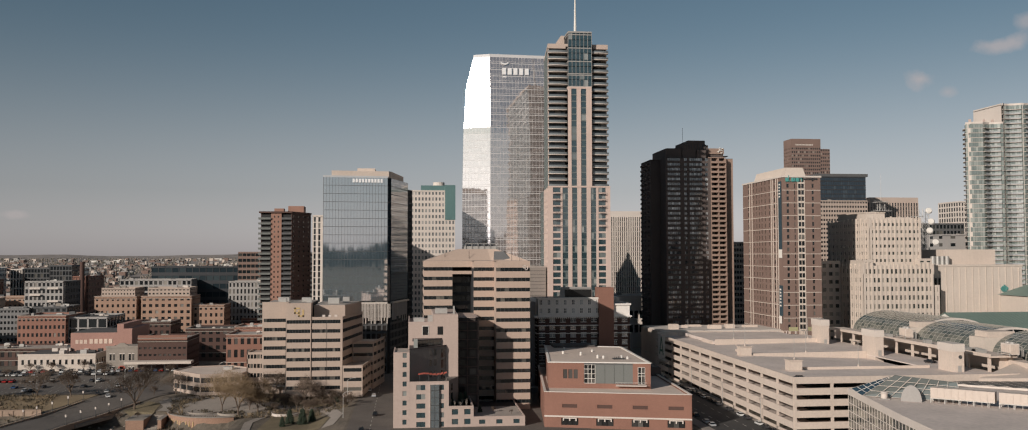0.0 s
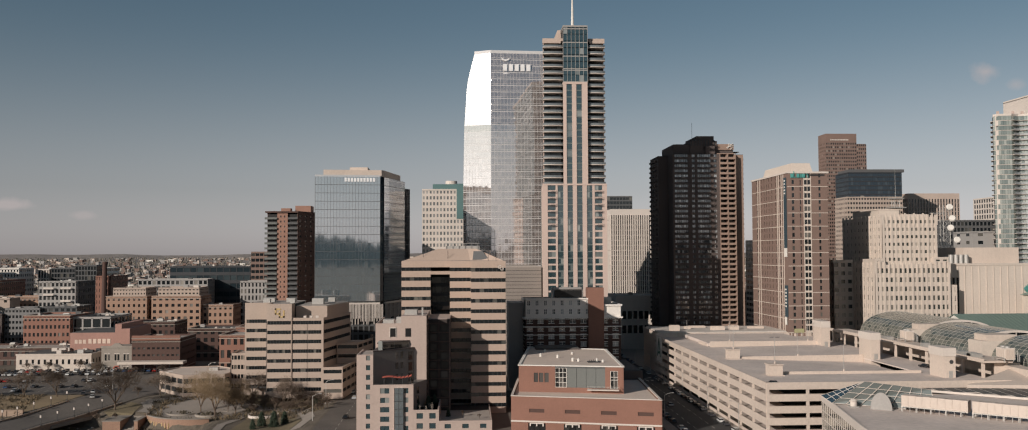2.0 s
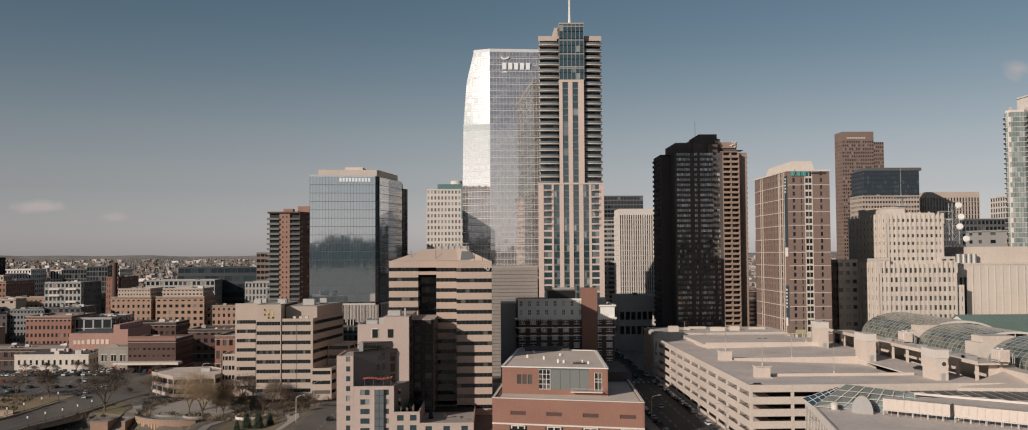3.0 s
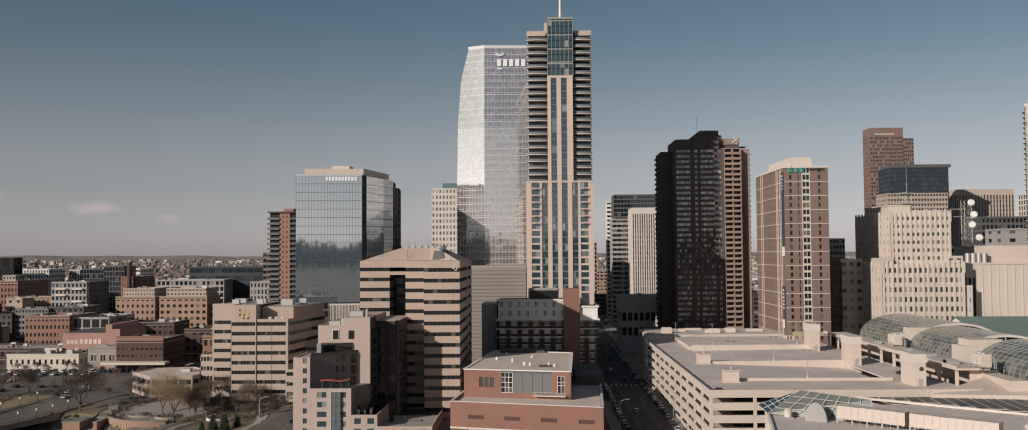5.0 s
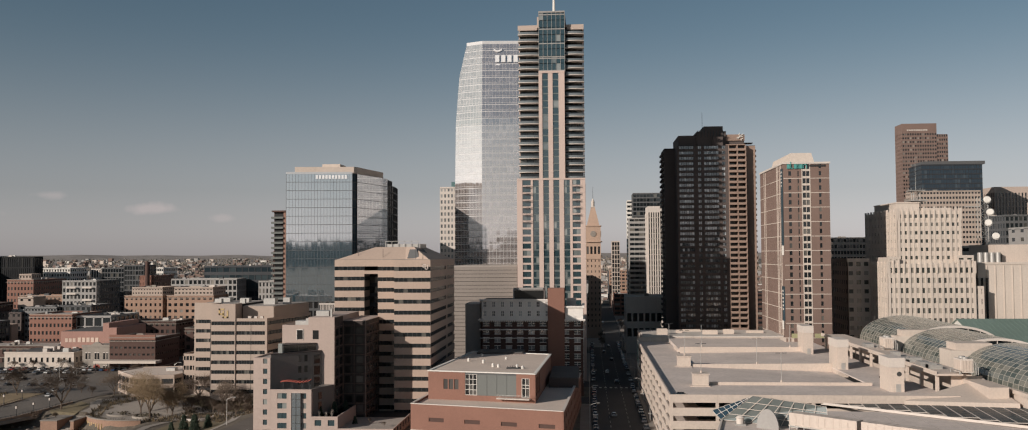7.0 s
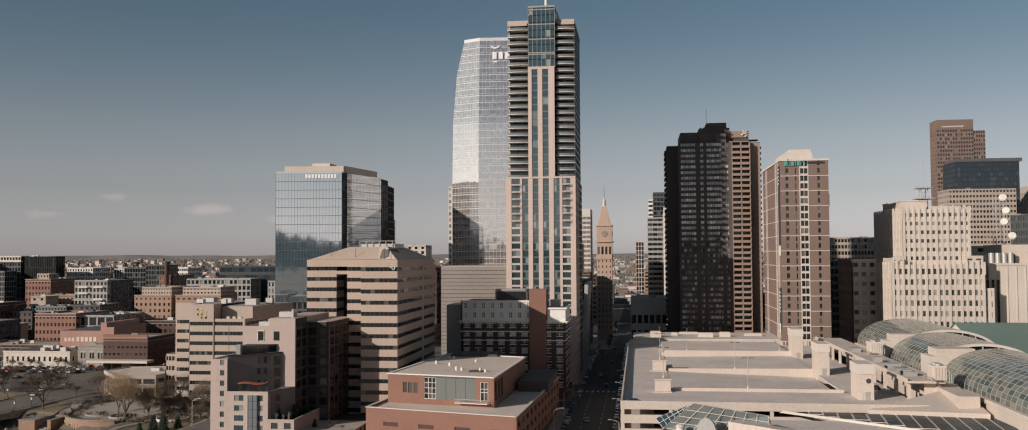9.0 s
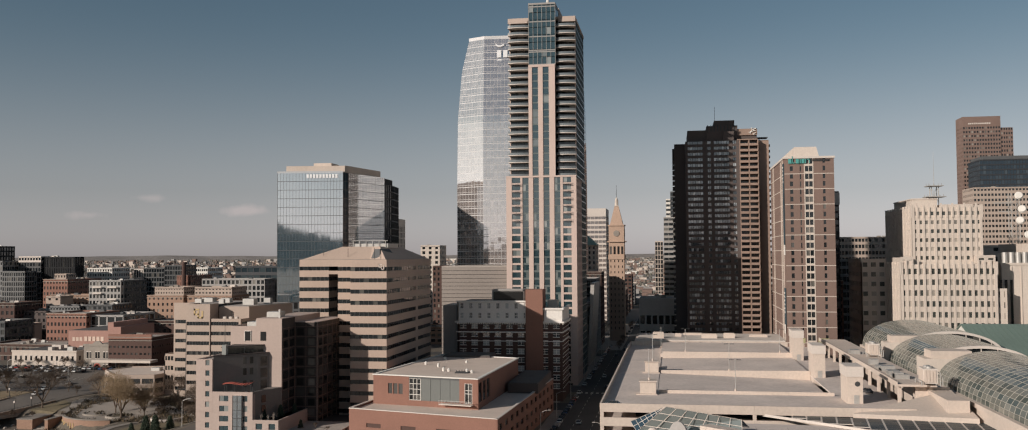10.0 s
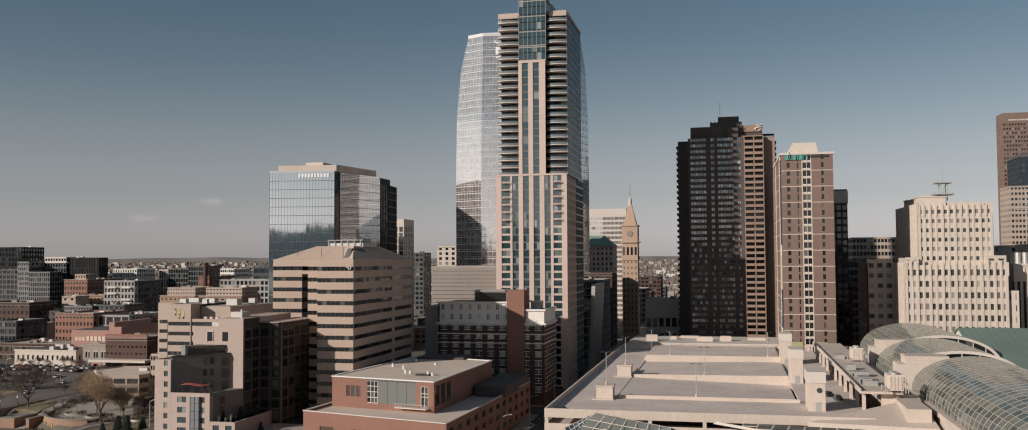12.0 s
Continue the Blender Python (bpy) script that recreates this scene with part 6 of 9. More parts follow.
# ---- parking garage ----
def parking_garage():
    t = thing("parking_garage", "pale concrete parking garage with open decks and roof ramps", "garage", (165, 395, 0))
    x0, x1, yf, yb, zt = 126.0, 206.0, 303.0, 480.0, 18.4
    lv = 3.72
    for k in range(1, 5):
        part("deck", Mesh().box(x0 + 0.5, x1, yf + 0.5, yb, k * lv - 0.35, k * lv), DECK, t)
    # solid dark fill in place of the shade deep between the decks
    part("dark_deck_fill", Mesh().box(x0 + 9, x1 - 1, yf + 9, yb - 2, 0, zt - 2.8), INNER, t)
    l, f = Face(x0, yb, x0, yf), Face(x0, yf, x1, yf)
    # spandrels as single panels, piers between
    for g, bay, n in ((l, 14.75, 12), (f, 13.3, 6)):
        for k in range(5):
            z = (k + 1) * lv
            for j in range(n):
                M = Mesh()
                g.box(M, j * bay + 0.02, (j + 1) * bay - 0.02, z - 1.15, z + 1.12, -0.35, 0.12)
                part("spandrel_panel", M, PALE, t)
        for j in range(n + 1):
            M = Mesh()
            u = min(max(j * bay, 0.45), g.w - 0.45)
            g.box(M, u - 0.45, u + 0.45, 0, 5 * lv, -0.6, 0.05)
            part("pier", M, PALE, t)
        M = Mesh()
        g.box(M, 0, g.w, 0, 1.2, -0.3, 0.05)
        part("plinth", M, PALE, t)
    # roof: flat edge lanes, ramps between
    for q in ((x0 + 0.3, x1, yf + 0.3, 333.0, zt - 0.4, zt), (x0 + 0.3, 140.5, 333, yb, zt - 0.4, zt), (190.5, x1, 333, yb, zt - 0.4, zt), (140.5, 190.5, 430.4, yb, zt + 0.1, zt + 1.6)):
        part("roof_deck", Mesh().box(*q), DECK, t)
    for ya, yb2, za, zb in ((333, 381, -0.1, -1.7), (381.4, 430, -0.2, 0.6)):
        R = Mesh()
        R.hexa([(140.5, ya, zt + za - 0.6), (190.5, ya, zt + min(za, zb) - 0.6), (190.5, yb2, zt + min(za, zb) - 0.6), (140.5, yb2, zt + za - 0.6), (140.5, ya, zt + za), (190.5, ya, zt + zb), (190.5, yb2, zt + zb), (140.5, yb2, zt + za)])
        part("ramp_deck", R, DECK, t)
    for q in ((141, 190.5, 332.4, 332.9, zt - 3.6, zt + 0.95), (141, 190.5, 430, 430.4, zt - 1, zt + 2.4), (x0 + 0.3, x1, yb - 0.4, yb, zt, zt + 1.8), (140.2, 140.6, 384, 400, zt, zt + 1.0), (140.2, 140.6, 432, 448, zt, zt + 1.2)):
        part("ramp_wall", Mesh().box(*q), PALE, t)
    P = Mesh()
    P.hexa([(141, 381, zt - 4), (190.5, 381, zt - 4), (190.5, 381.5, zt - 4), (141, 381.5, zt - 4), (141, 381, zt + 0.9), (190.5, 381, zt + 1.3), (190.5, 381.5, zt + 1.3), (141, 381.5, zt + 0.9)])
    part("ramp_wall", P, PALE, t)
    for j in range(16):
        B = Mesh().box(127 + j * 4.9, 127.35 + j * 4.9, yb - 0.9, yb - 0.4, zt, zt + 1.9)
        part("fence_post", B, WHITE2, t)
    # stair heads on the roof
    for y in (331.5, 382.5):
        S = Mesh().box(135.6, 140.2, y - 2.3, y + 2.3, zt, zt + 3.6).box(135.3, 140.5, y - 2.6, y + 2.6, zt + 3.6, zt + 3.9)
        S.box(134.6, 140.6, y - 3.4, y - 2.3, zt, zt + 0.25)
        part("stair_head", S, PALE, t)
    for x, y, w, d, z in ((191.6, 319, 4.2, 9.5, 28.4), (190.6, 374, 3.8, 11.0, 28.9), (190.2, 425, 4.0, 10.0, 29.8)):
        S = Mesh().box(x, x + w, y, y + d, 0, z - 2.8)
        S.box(x + 0.6, x + 1.3, y - 0.05, y, zt, zt + 2.2)
        S.box(x + 0.2, x + w - 0.2, y + 0.2, y + d - 0.2, z - 0.4, z - 0.2)
        tower = part("stair_tower", S, PALE, t)
        part("tower_head", Mesh().box(x - 0.2, x + w + 0.2, y - 0.2, y + d + 0.2, z - 2.8, z), WHITE2, tower)
        H = Mesh().box(x + w - 2.4, x + w - 1.0, y - 0.06, y, zt + 0.0, zt + 2.3)
        part("tower_door", H, METAL, tower)
        if y < 330:
            V = Mesh().beam((x + 2.8, y - 0.06, zt + 5.3), (x + 2.8, y, zt + 5.3), 0.7, None, 16)
            part("round_opening", V, DARKM, tower)
    # big wall sign panel at the far street corner
    M = Mesh()
    l.box(M, 6.0, 18.0, 7.5, 19.6, 0.13, 0.4)
    part("sign_panel", M, WHITE, t, "white wall sign panel with a green mark")
    M = Mesh()
    for s in (1, -1):
        for k in range(8):
            u = 12 + s * (0.3 + k * 0.42)
            l.box(M, u - 0.5, u + 0.5, 17.8 - k * 1.1, 18.9 - k * 1.1, 0.4, 0.5)
    l.box(M, 10.3, 13.7, 11.6, 12.7, 0.4, 0.5)
    part("sign_mark", M, SIGNG, t)
    # low pavilion roofs at the far side
    N = Mesh().prism([(128, 481), (196, 481), (206, 520), (128, 520)], 0, 20.4)
    q = thing("rear_pavilion", "low pale flat-roofed building beyond the garage", "building", (165, 500, 0))
    part("wall", N, PALE, q)
    part("roof", Mesh().prism([(129, 482), (194, 482), (204, 519), (129, 519)], 20.4, 20.8), ROOFL, q)
    for x, y, w, h in ((136, 490, 5, 2.6), (158, 492, 7, 1.8), (168, 494, 5, 2.0), (146, 500, 3, 1.2), (180, 500, 8, 1.0), (150, 508, 9, 0.8)):
        part("roof_unit", Mesh().box(x, x + w, y, y + 3, 20.8, 20.8 + h).box(x + 0.3, x + w - 0.3, y + 0.3, y + 2.7, 20.8 + h, 21.0 + h), PALE, q)
    return t


SIGNG = surface("green_mark", (0.05, 0.14, 0.08), rough=0.5, var=0.1, bump=0)
parking_garage()


# ---- lamp posts on the garage roof ----
def deck_lamp(at):
    t = thing("deck_lamp", "tall thin steel lamp post with twin heads on the garage roof", "lamp post", at, "garage roof lamps")
    x, y, z = at
    part("post", Mesh().beam((x, y, z), (x, y, z + 9.0), 0.11, 0.08, 6), METAL, t)
    part("foot", Mesh().beam((x, y, z), (x, y, z + 0.7), 0.3, 0.3, 8), PALE, t)
    for s in (-1, 1):
        part("lamp_head", Mesh().box(x + s * 1.0 - 0.7, x + s * 1.0 + 0.7, y - 0.2, y + 0.2, z + 9.0, z + 9.15), DARKM, t)
    return t


lamp = deck_lamp((138.2, 331.5, 22.3))
for x, y, z in ((138.2, 382.5, 22.3), (163, 332.6, 19.3), (164, 381.2, 19.4), (186, 430.2, 20.8), (140, 470, 18.4), (150, 430.2, 20.8)):
    copy_thing(lamp, Matrix.Translation((x, y, z)))


# ---- vaulted glass arcade beside the garage ----
def vault(name, label, y0, y1, cx, half, z0, rise):
    t = thing(name, label, "glass roof", (cx, (y0 + y1) / 2, z0), "arcade vaults")
    n, seg = 22, 3.2

    def arc(k):
        a = math.pi * k / n
        return cx - half * math.cos(a), z0 + rise * math.sin(a) ** 0.9

    cols = max(3, int((y1 - y0) / seg))
    rest, rib = Mesh(), Mesh()
    for j in range(cols + 1):
        y = y0 + (y1 - y0) * j / cols
        for k in range(n):
            (xa, za), (xb, zb) = arc(k), arc(k + 1)
            rib.beam((xa, y, za), (xb, y, zb), 0.1, None, 4)
    for k in range(0, n + 1, 1):
        xa, za = arc(k)
        rib.beam((xa, y0, za), (xa, y1, za), 0.07, None, 4)
    for j in range(cols):
        ya, yb = y0 + (y1 - y0) * j / cols, y0 + (y1 - y0) * (j + 1) / cols
        for k in range(n):
            (xa, za), (xb, zb) = arc(k), arc(k + 1)
            b = len(rest.v)
            e = 0.05
            rest.v.extend([(xa, ya + e, za), (xb, ya + e, zb), (xb, yb - e, zb), (xa, yb - e, za)])
            rest.f.append((b, b + 1, b + 2, b + 3))
    tagged(part("vault_panes", rest, VAULTG, t), kind="stuff")
    part("ribs", rib, RIBC, t, "pale steel ribs")
    # glazed end arch towards the near side
    A, Gl = Mesh(), Mesh()
    for k in range(n):
        (xa, za), (xb, zb) = arc(k), arc(k + 1)
        xi, zi, xj, zj = cx + (xa - cx) * 0.955, z0 + (za - z0) * 0.93, cx + (xb - cx) * 0.955, z0 + (zb - z0) * 0.93
        A.hexa([(xi, y0 - 1.4, zi), (xj, y0 - 1.4, zj), (xj, y0, zj), (xi, y0, zi), (xa, y0 - 1.4, za + 0.1), (xb, y0 - 1.4, zb + 0.1), (xb, y0, zb + 0.1), (xa, y0, za + 0.1)])
        b = len(Gl.v)
        Gl.v.extend([(xi, y0 - 0.7, z0 - 0.8), (xj, y0 - 0.7, z0 - 0.8), (xj, y0 - 0.7, zj), (xi, y0 - 0.7, zi)])
        Gl.f.append((b, b + 1, b + 2, b + 3))
        if k % 2:
            A.box(xi - 0.12, xi + 0.12, y0 - 1.0, y0 - 0.75, z0 - 0.8, zi)
    part("end_arch", A, WHITE2, t, "white arched end frame")
    part("end_glass", Gl, BLACKG, t)
    part("gutter", Mesh().box(cx - half - 1.2, cx - half + 0.2, y0, y1, z0 - 0.8, z0 + 0.3).box(cx + half - 0.2, cx + half + 1.2, y0, y1, z0 - 0.8, z0 + 0.3), PALE, t)
    part("side_wall", Mesh().box(cx - half - 0.6, cx - half, y0, y1, 0, z0 - 0.8).box(cx + half, cx + half + 0.6, y0, y1, 0, z0 - 0.8), PALE, t)
    return t


VAULTG = glazing("grey_green_roof_glass", (0.075, 0.09, 0.08), (0.21, 0.205, 0.175), 0.9, 1.5, 0.14)
RIBC = surface("grey_steel_ribs", (0.36, 0.335, 0.29), rough=0.6, var=0.12)
for y0, y1, cx, half, rise in ((222, 340, 235.6, 15.5, 9.4), (350, 392, 235.0, 17.0, 10.0), (399, 458, 240.0, 18.0, 10.4)):
    vault("arcade_vault", "barrel-vaulted glass arcade roof with grey ribs", y0, y1, cx, half, 21.5, rise)


def arcade_blocks():
    for y0, y1, z in ((340.2, 349.8, 28.5), (392.2, 398.8, 28.5)):
        t = thing("arcade_end_block", "cream rendered block between the glass vaults", "building", (226, (y0 + y1) / 2, 0))
        part("wall", Mesh().box(217, 244, y0, y1, 0, z), CREAM, t)
        part("louvre", Mesh().box(219, 230, y0 + 0.6, y1 - 0.6, z, z + 2.2), PALE, t)
    # canopy walk with plant beside the roof deck
    t = thing("canopy_walk", "concrete canopy frame beside the garage roof", "canopy", (210, 380, 18))
    C = Mesh()
    for y in range(318, 452, 13):
        C.box(204.6, 205.4, y, y + 1.0, 18.4, 23.6)
        C.box(212.5, 213.3, y, y + 1.0, 18.4, 23.6)
    C.box(203.8, 214, 316, 452, 23.6, 24.2)
    C.box(203.8, 204.1, 316, 452, 24.2, 24.9)
    part("canopy_frame", C, PALE, t)
    part("canopy_floor", Mesh().box(212.2, 217.4, 300, 458, 18.4, 22.5), PALE, t)
    for y in (317, 388):
        a = thing("rooftop_air_unit", "boxy white rooftop air unit with pipes", "air conditioner", (212, y, 24.2))
        B = Mesh().box(210.2, 213.8, y - 2.6, y + 2.6, 24.7, 28.6)
        part("casing", B, WHITE2, a)
        for k in range(4):
            part("access_panel", Mesh().box(210.1, 210.2, y - 2.4 + k * 1.25, y - 1.5 + k * 1.25, 25.0, 28.2), PALE, a)
            part("access_panel", Mesh().box(210.4 + k * 0.8, 211 + k * 0.8, y - 2.75, y - 2.6, 25.0, 28.2), PALE, a)
        part("fan_cowl", Mesh().beam((212, y - 1.2, 28.6), (212, y - 1.2, 29.1), 0.9, 0.9, 14), METAL, a)
        part("fan_cowl", Mesh().beam((212, y + 1.2, 28.6), (212, y + 1.2, 29.1), 0.9, 0.9, 14), METAL, a)
        for dx, z in ((214.2, 27.6), (214.8, 26.4), (209.6, 25.4)):
            part("pipe", Mesh().beam((dx, y - 3.4, 24.2), (dx, y - 3.4, z), 0.14).beam((dx, y - 3.4, z), (dx, y + 3.4, z), 0.14).beam((dx, y + 3.4, z), (dx, y + 3.4, 24.2), 0.14), METAL, a)
        for dx in (210.4, 213.4):
            for dy in (-2.3, 2.3):
                part("leg", Mesh().box(dx - 0.12, dx + 0.12, y + dy - 0.12, y + dy + 0.12, 24.2, 24.7), METAL, a)
    for k in range(9):
        y = 325 + rng.uniform(0, 110)
        a = thing("rooftop_plant", "grey ducts and pipes on the canopy roof", "duct", (209, y, 24.2))
        part("duct", Mesh().box(206, 206 + rng.uniform(1.5, 4), y, y + rng.uniform(2, 5), 24.2, 24.2 + rng.uniform(0.6, 1.8)), METAL, a)
    # sloped apron at the near end
    q = thing("sloped_apron", "sloped pale concrete apron below the vaults", "roof", (209, 305, 18))
    A = Mesh()
    A.hexa([(190, 301, 10), (218.2, 295, 10), (218.2, 319, 10), (209.5, 319, 10), (190, 301.4, 18.52), (218.2, 295.4, 18.9), (218.2, 319, 22.6), (209.5, 319, 18.9)])
    part("apron_roof", A, PALE, q)
    part("apron_curb", Mesh().box(209.2, 218, 318.9, 319.4, 18.4, 23.2), PALE, q)


arcade_blocks()


# ---- theatre with a green gabled roof ----
def green_theatre():
    t = thing("green_roof_theatre", "theatre hall with a broad green metal gable roof", "building", (310, 420, 0))
    x0, x1, ya, yr, yb, ze, zr = 250.0, 380.0, 384.0, 423.0, 452.0, 20.0, 32.5
    part("wall", Mesh().box(x0 + 0.8, x1, ya + 1, yb - 1, 0, ze), CREAM, t)
    G = Mesh()
    G.v = [(x0 + 0.6, ya, ze), (x0 + 0.6, yb, ze), (x0 + 0.6, yr, zr), (x0 + 1.2, ya, ze), (x0 + 1.2, yb, ze), (x0 + 1.2, yr, zr)]
    G.f = [(0, 2, 1), (3, 4, 5), (0, 1, 4, 3), (1, 2, 5, 4), (2, 0, 3, 5)]
    part("gable", G, WHITE, t, "white gable end")
    for k in range(6):
        y = 398 + k * 5
        top = ze + (zr - ze) * (y - ya) / (yr - ya) - 2.2
        part("gable_window", Mesh().box(x0 + 0.45, x0 + 0.62, y, y + 2.2, ze + 0.6, top), STONE, t)
    for a, b in ((ya - 1.2, yr), (yr, yb + 1.2)):
        R = Mesh()
        za, zb = (ze - 0.3, zr) if a < yr else (zr, ze - 0.3)
        R.hexa([(x0, a, za), (x1, a, za), (x1, b, zb), (x0, b, zb), (x0, a, za + 0.35), (x1, a, za + 0.35), (x1, b, zb + 0.35), (x0, b, zb + 0.35)])
        part("roof_slope", R, GREENROOF, t)
    S = Mesh()
    for k in range(64):
        x = x0 + 1 + k * 2
        S.hexa([(x, ya - 1.2, ze + 0.05), (x + 0.08, ya - 1.2, ze + 0.05), (x + 0.08, yr, zr + 0.35), (x, yr, zr + 0.35), (x, ya - 1.2, ze + 0.2), (x + 0.08, ya - 1.2, ze + 0.2), (x + 0.08, yr, zr + 0.47), (x, yr, zr + 0.47)])
    part("roof_seams", S, GREENROOF, t)
    q = thing("theatre_wing", "cream theatre wing with a low green hipped roof", "building", (360, 470, 0))
    part("wall", Mesh().box(324, 400, 456, 492, 0, 38), CREAM, q)
    part("roof", Mesh().prism([(323, 455), (401, 455), (401, 493), (323, 493)], 38, 44, [(334, 466), (392, 466), (392, 482), (334, 482)]), GREENROOF, q)


green_theatre()


PROWG = glazing("pale_prow_glass", (0.12, 0.145, 0.14), (0.22, 0.23, 0.22), 0.5, 1.7, 0.08)


# ---- near roof with glass prow, air handlers and skylight ----
def concert_hall_roof():
    t = thing("concert_hall_roof", "pale flat roof with a sloped glass prow and skylight", "building", (190, 260, 0))
    deck = [(139.5, 292), (137, 278), (130, 241), (124.5, 205), (124.5, 190), (240, 190), (240, 290), (150, 293)]
    part("roof", Mesh().prism(deck, 16.0, 17.0), DECK, t)
    inner = [(141, 290.5), (138.6, 278), (131.6, 241), (126.1, 205), (126.1, 191.5), (239, 191.5), (239, 289), (151, 291.5)]
    part("core", Mesh().prism(inner, 0, 15.9), INNER, t)
    W, P = Mesh(), Panes(FRONTG)
    for a, b in zip(deck[:5], deck[1:5]):
        f = Face(a[0], a[1], b[0], b[1])
        n = max(4, int(f.w / 2.6))
        grid(W, P, f, 0, f.w, 0, 15.4, n, 6, 0.16, 0.2, depth=0.25, glass=0.12)
        f.box(W, 0, f.w, 15.4, 17.5, -0.4, 0.1)
    part("glass_frame", W, WHITE2, t)
    P.link(t, 90)
    # panel seams of the roof membrane
    S = Mesh()
    for k in range(12):
        S.box(150 + k * 7.4, 150.08 + k * 7.4, 232 + max(0, 6 - k) * 4, 288, 17.0, 17.03)
    for k in range(8):
        S.box(160 - k * 0.5, 238, 236 + k * 7, 236.08 + k * 7, 17.0, 17.03)
    part("roof_seams", S, ROOF, t)
    # sloped glass prow: triangular facets with bars
    tip, peak, low, far, crest, back = Vector((134.9, 280.7, 18.9)), Vector((143.6, 270.1, 24.3)), Vector((136.6, 276.5, 17.3)), Vector((160, 262.5, 17.1)), Vector((160, 264.5, 22.6)), Vector((163, 284, 17.6))
    for name, quad, cols, rows, glass in (("prow_slope", (low, low, peak, tip), 7, 2, PLAING), ("prow_screen", (low, far, crest, peak), 7, 4, PROWG), ("prow_back", (tip, back, crest, peak), 8, 4, PLAING)):
        p, q, r, s = quad
        G, B = Mesh(), Mesh()

        def at(u, v):
            return (p.lerp(q, u)).lerp(s.lerp(r, u), v)

        G.v = [tuple(k) for k in quad] if name != "prow_slope" else [tuple(low), tuple(peak), tuple(tip)]
        G.f = [tuple(range(len(G.v)))]
        g = part(name, G, glass, t, "sloped glass prow panes")
        for k in range(cols + 1):
            if name == "prow_slope":
                B.beam(low.lerp(peak, k / cols * 0.98), tip.lerp(peak, k / cols * 0.98 + 0.01), 0.08, None, 4)
            else:
                B.beam(at(k / cols, 0), at(k / cols, 1), 0.08, None, 4)
        for k in range(rows + 1):
            if name == "prow_slope":
                B.beam(low.lerp(tip, k / rows), peak, 0.08, None, 4)
            else:
                B.beam(at(0, k / rows) if name != "prow_screen" else at(0, k / rows), at(1, k / rows), 0.08, None, 4)
        part("bars", B, WHITE2, g)
    # half-round screen wall, coloured grey to carry the shade on its face
    H = Mesh()
    n = 16
    for k in range(n):
        a, b = math.pi * k / n, math.pi * (k + 1) / n
        c = Vector((146.2, 265.4, 17.0))
        d = Vector((0.80, -0.6, 0))
        o = Vector((0.6, 0.8, 0)) * 0.5
        p0, p1 = c - d * 2.9 * math.cos(a), c - d * 2.9 * math.cos(b)
        za, zb = 17 + 4.8 * math.sin(a), 17 + 4.8 * math.sin(b)
        H.hexa([(p0.x, p0.y, 17), (p1.x, p1.y, 17), (p1.x + o.x, p1.y + o.y, 17), (p0.x + o.x, p0.y + o.y, 17), (p0.x, p0.y, za), (p1.x, p1.y, zb), (p1.x + o.x, p1.y + o.y, zb), (p0.x + o.x, p0.y + o.y, za)])
    part("half_round_screen", H, GREY, t)
    # wedge-shaped skylight between the roof and the garage
    o, d = Vector((168.0, 303.8, 17.45)), Vector((57, -7.6, 0.2)).normalized()
    n = Vector((d.y, -d.x, 0)).normalized()
    cw, rh = 3.6, 3.3
    B = Mesh()
    for k in range(22):
        for j in range(8):
            if j * rh > k * cw * 0.66 - 2.4:
                continue
            p = o + d * (k * cw) + n * (j * rh) + Vector((0, 0, 0.03 * j))
            a, b, c, e = p + d * 0.24 + n * 0.24, p + d * (cw - 0.24) + n * 0.24, p + d * (cw - 0.24) + n * (rh - 0.24), p + d * 0.24 + n * (rh - 0.24)
            up = Vector((0, 0, 0.08))
            M = Mesh()
            M.hexa([tuple(e), tuple(c), tuple(b), tuple(a), tuple(e + up), tuple(c + up), tuple(b + up), tuple(a + up)])
            part("skylight_pane", M, SKYLG, t)
            B.hexa([tuple(q - up * 1.5) for q in (p + n * rh, p + d * cw + n * rh, p + d * cw, p)] + [tuple(q + up * 0.4) for q in (p + n * rh, p + d * cw + n * rh, p + d * cw, p)])
    part("skylight_frame", B, WHITE2, t)
    C = Mesh()
    q = o + d * 74 + n * 50
    s = Vector((n.x, n.y, 0)) * 0.4
    C.hexa([tuple(o + s + Vector((0, 0, -0.4))), tuple(o + Vector((0, 0, -0.4))), tuple(q + Vector((0, 0, -0.4))), tuple(q + s * 2 + Vector((0, 0, -0.4))), tuple(o + s + Vector((0, 0, 0.25))), tuple(o + Vector((0, 0, 0.25))), tuple(q + Vector((0, 0, 0.25))), tuple(q + s * 2 + Vector((0, 0, 0.25)))])
    part("skylight_curb", C, WHITE2, t)


concert_hall_roof()


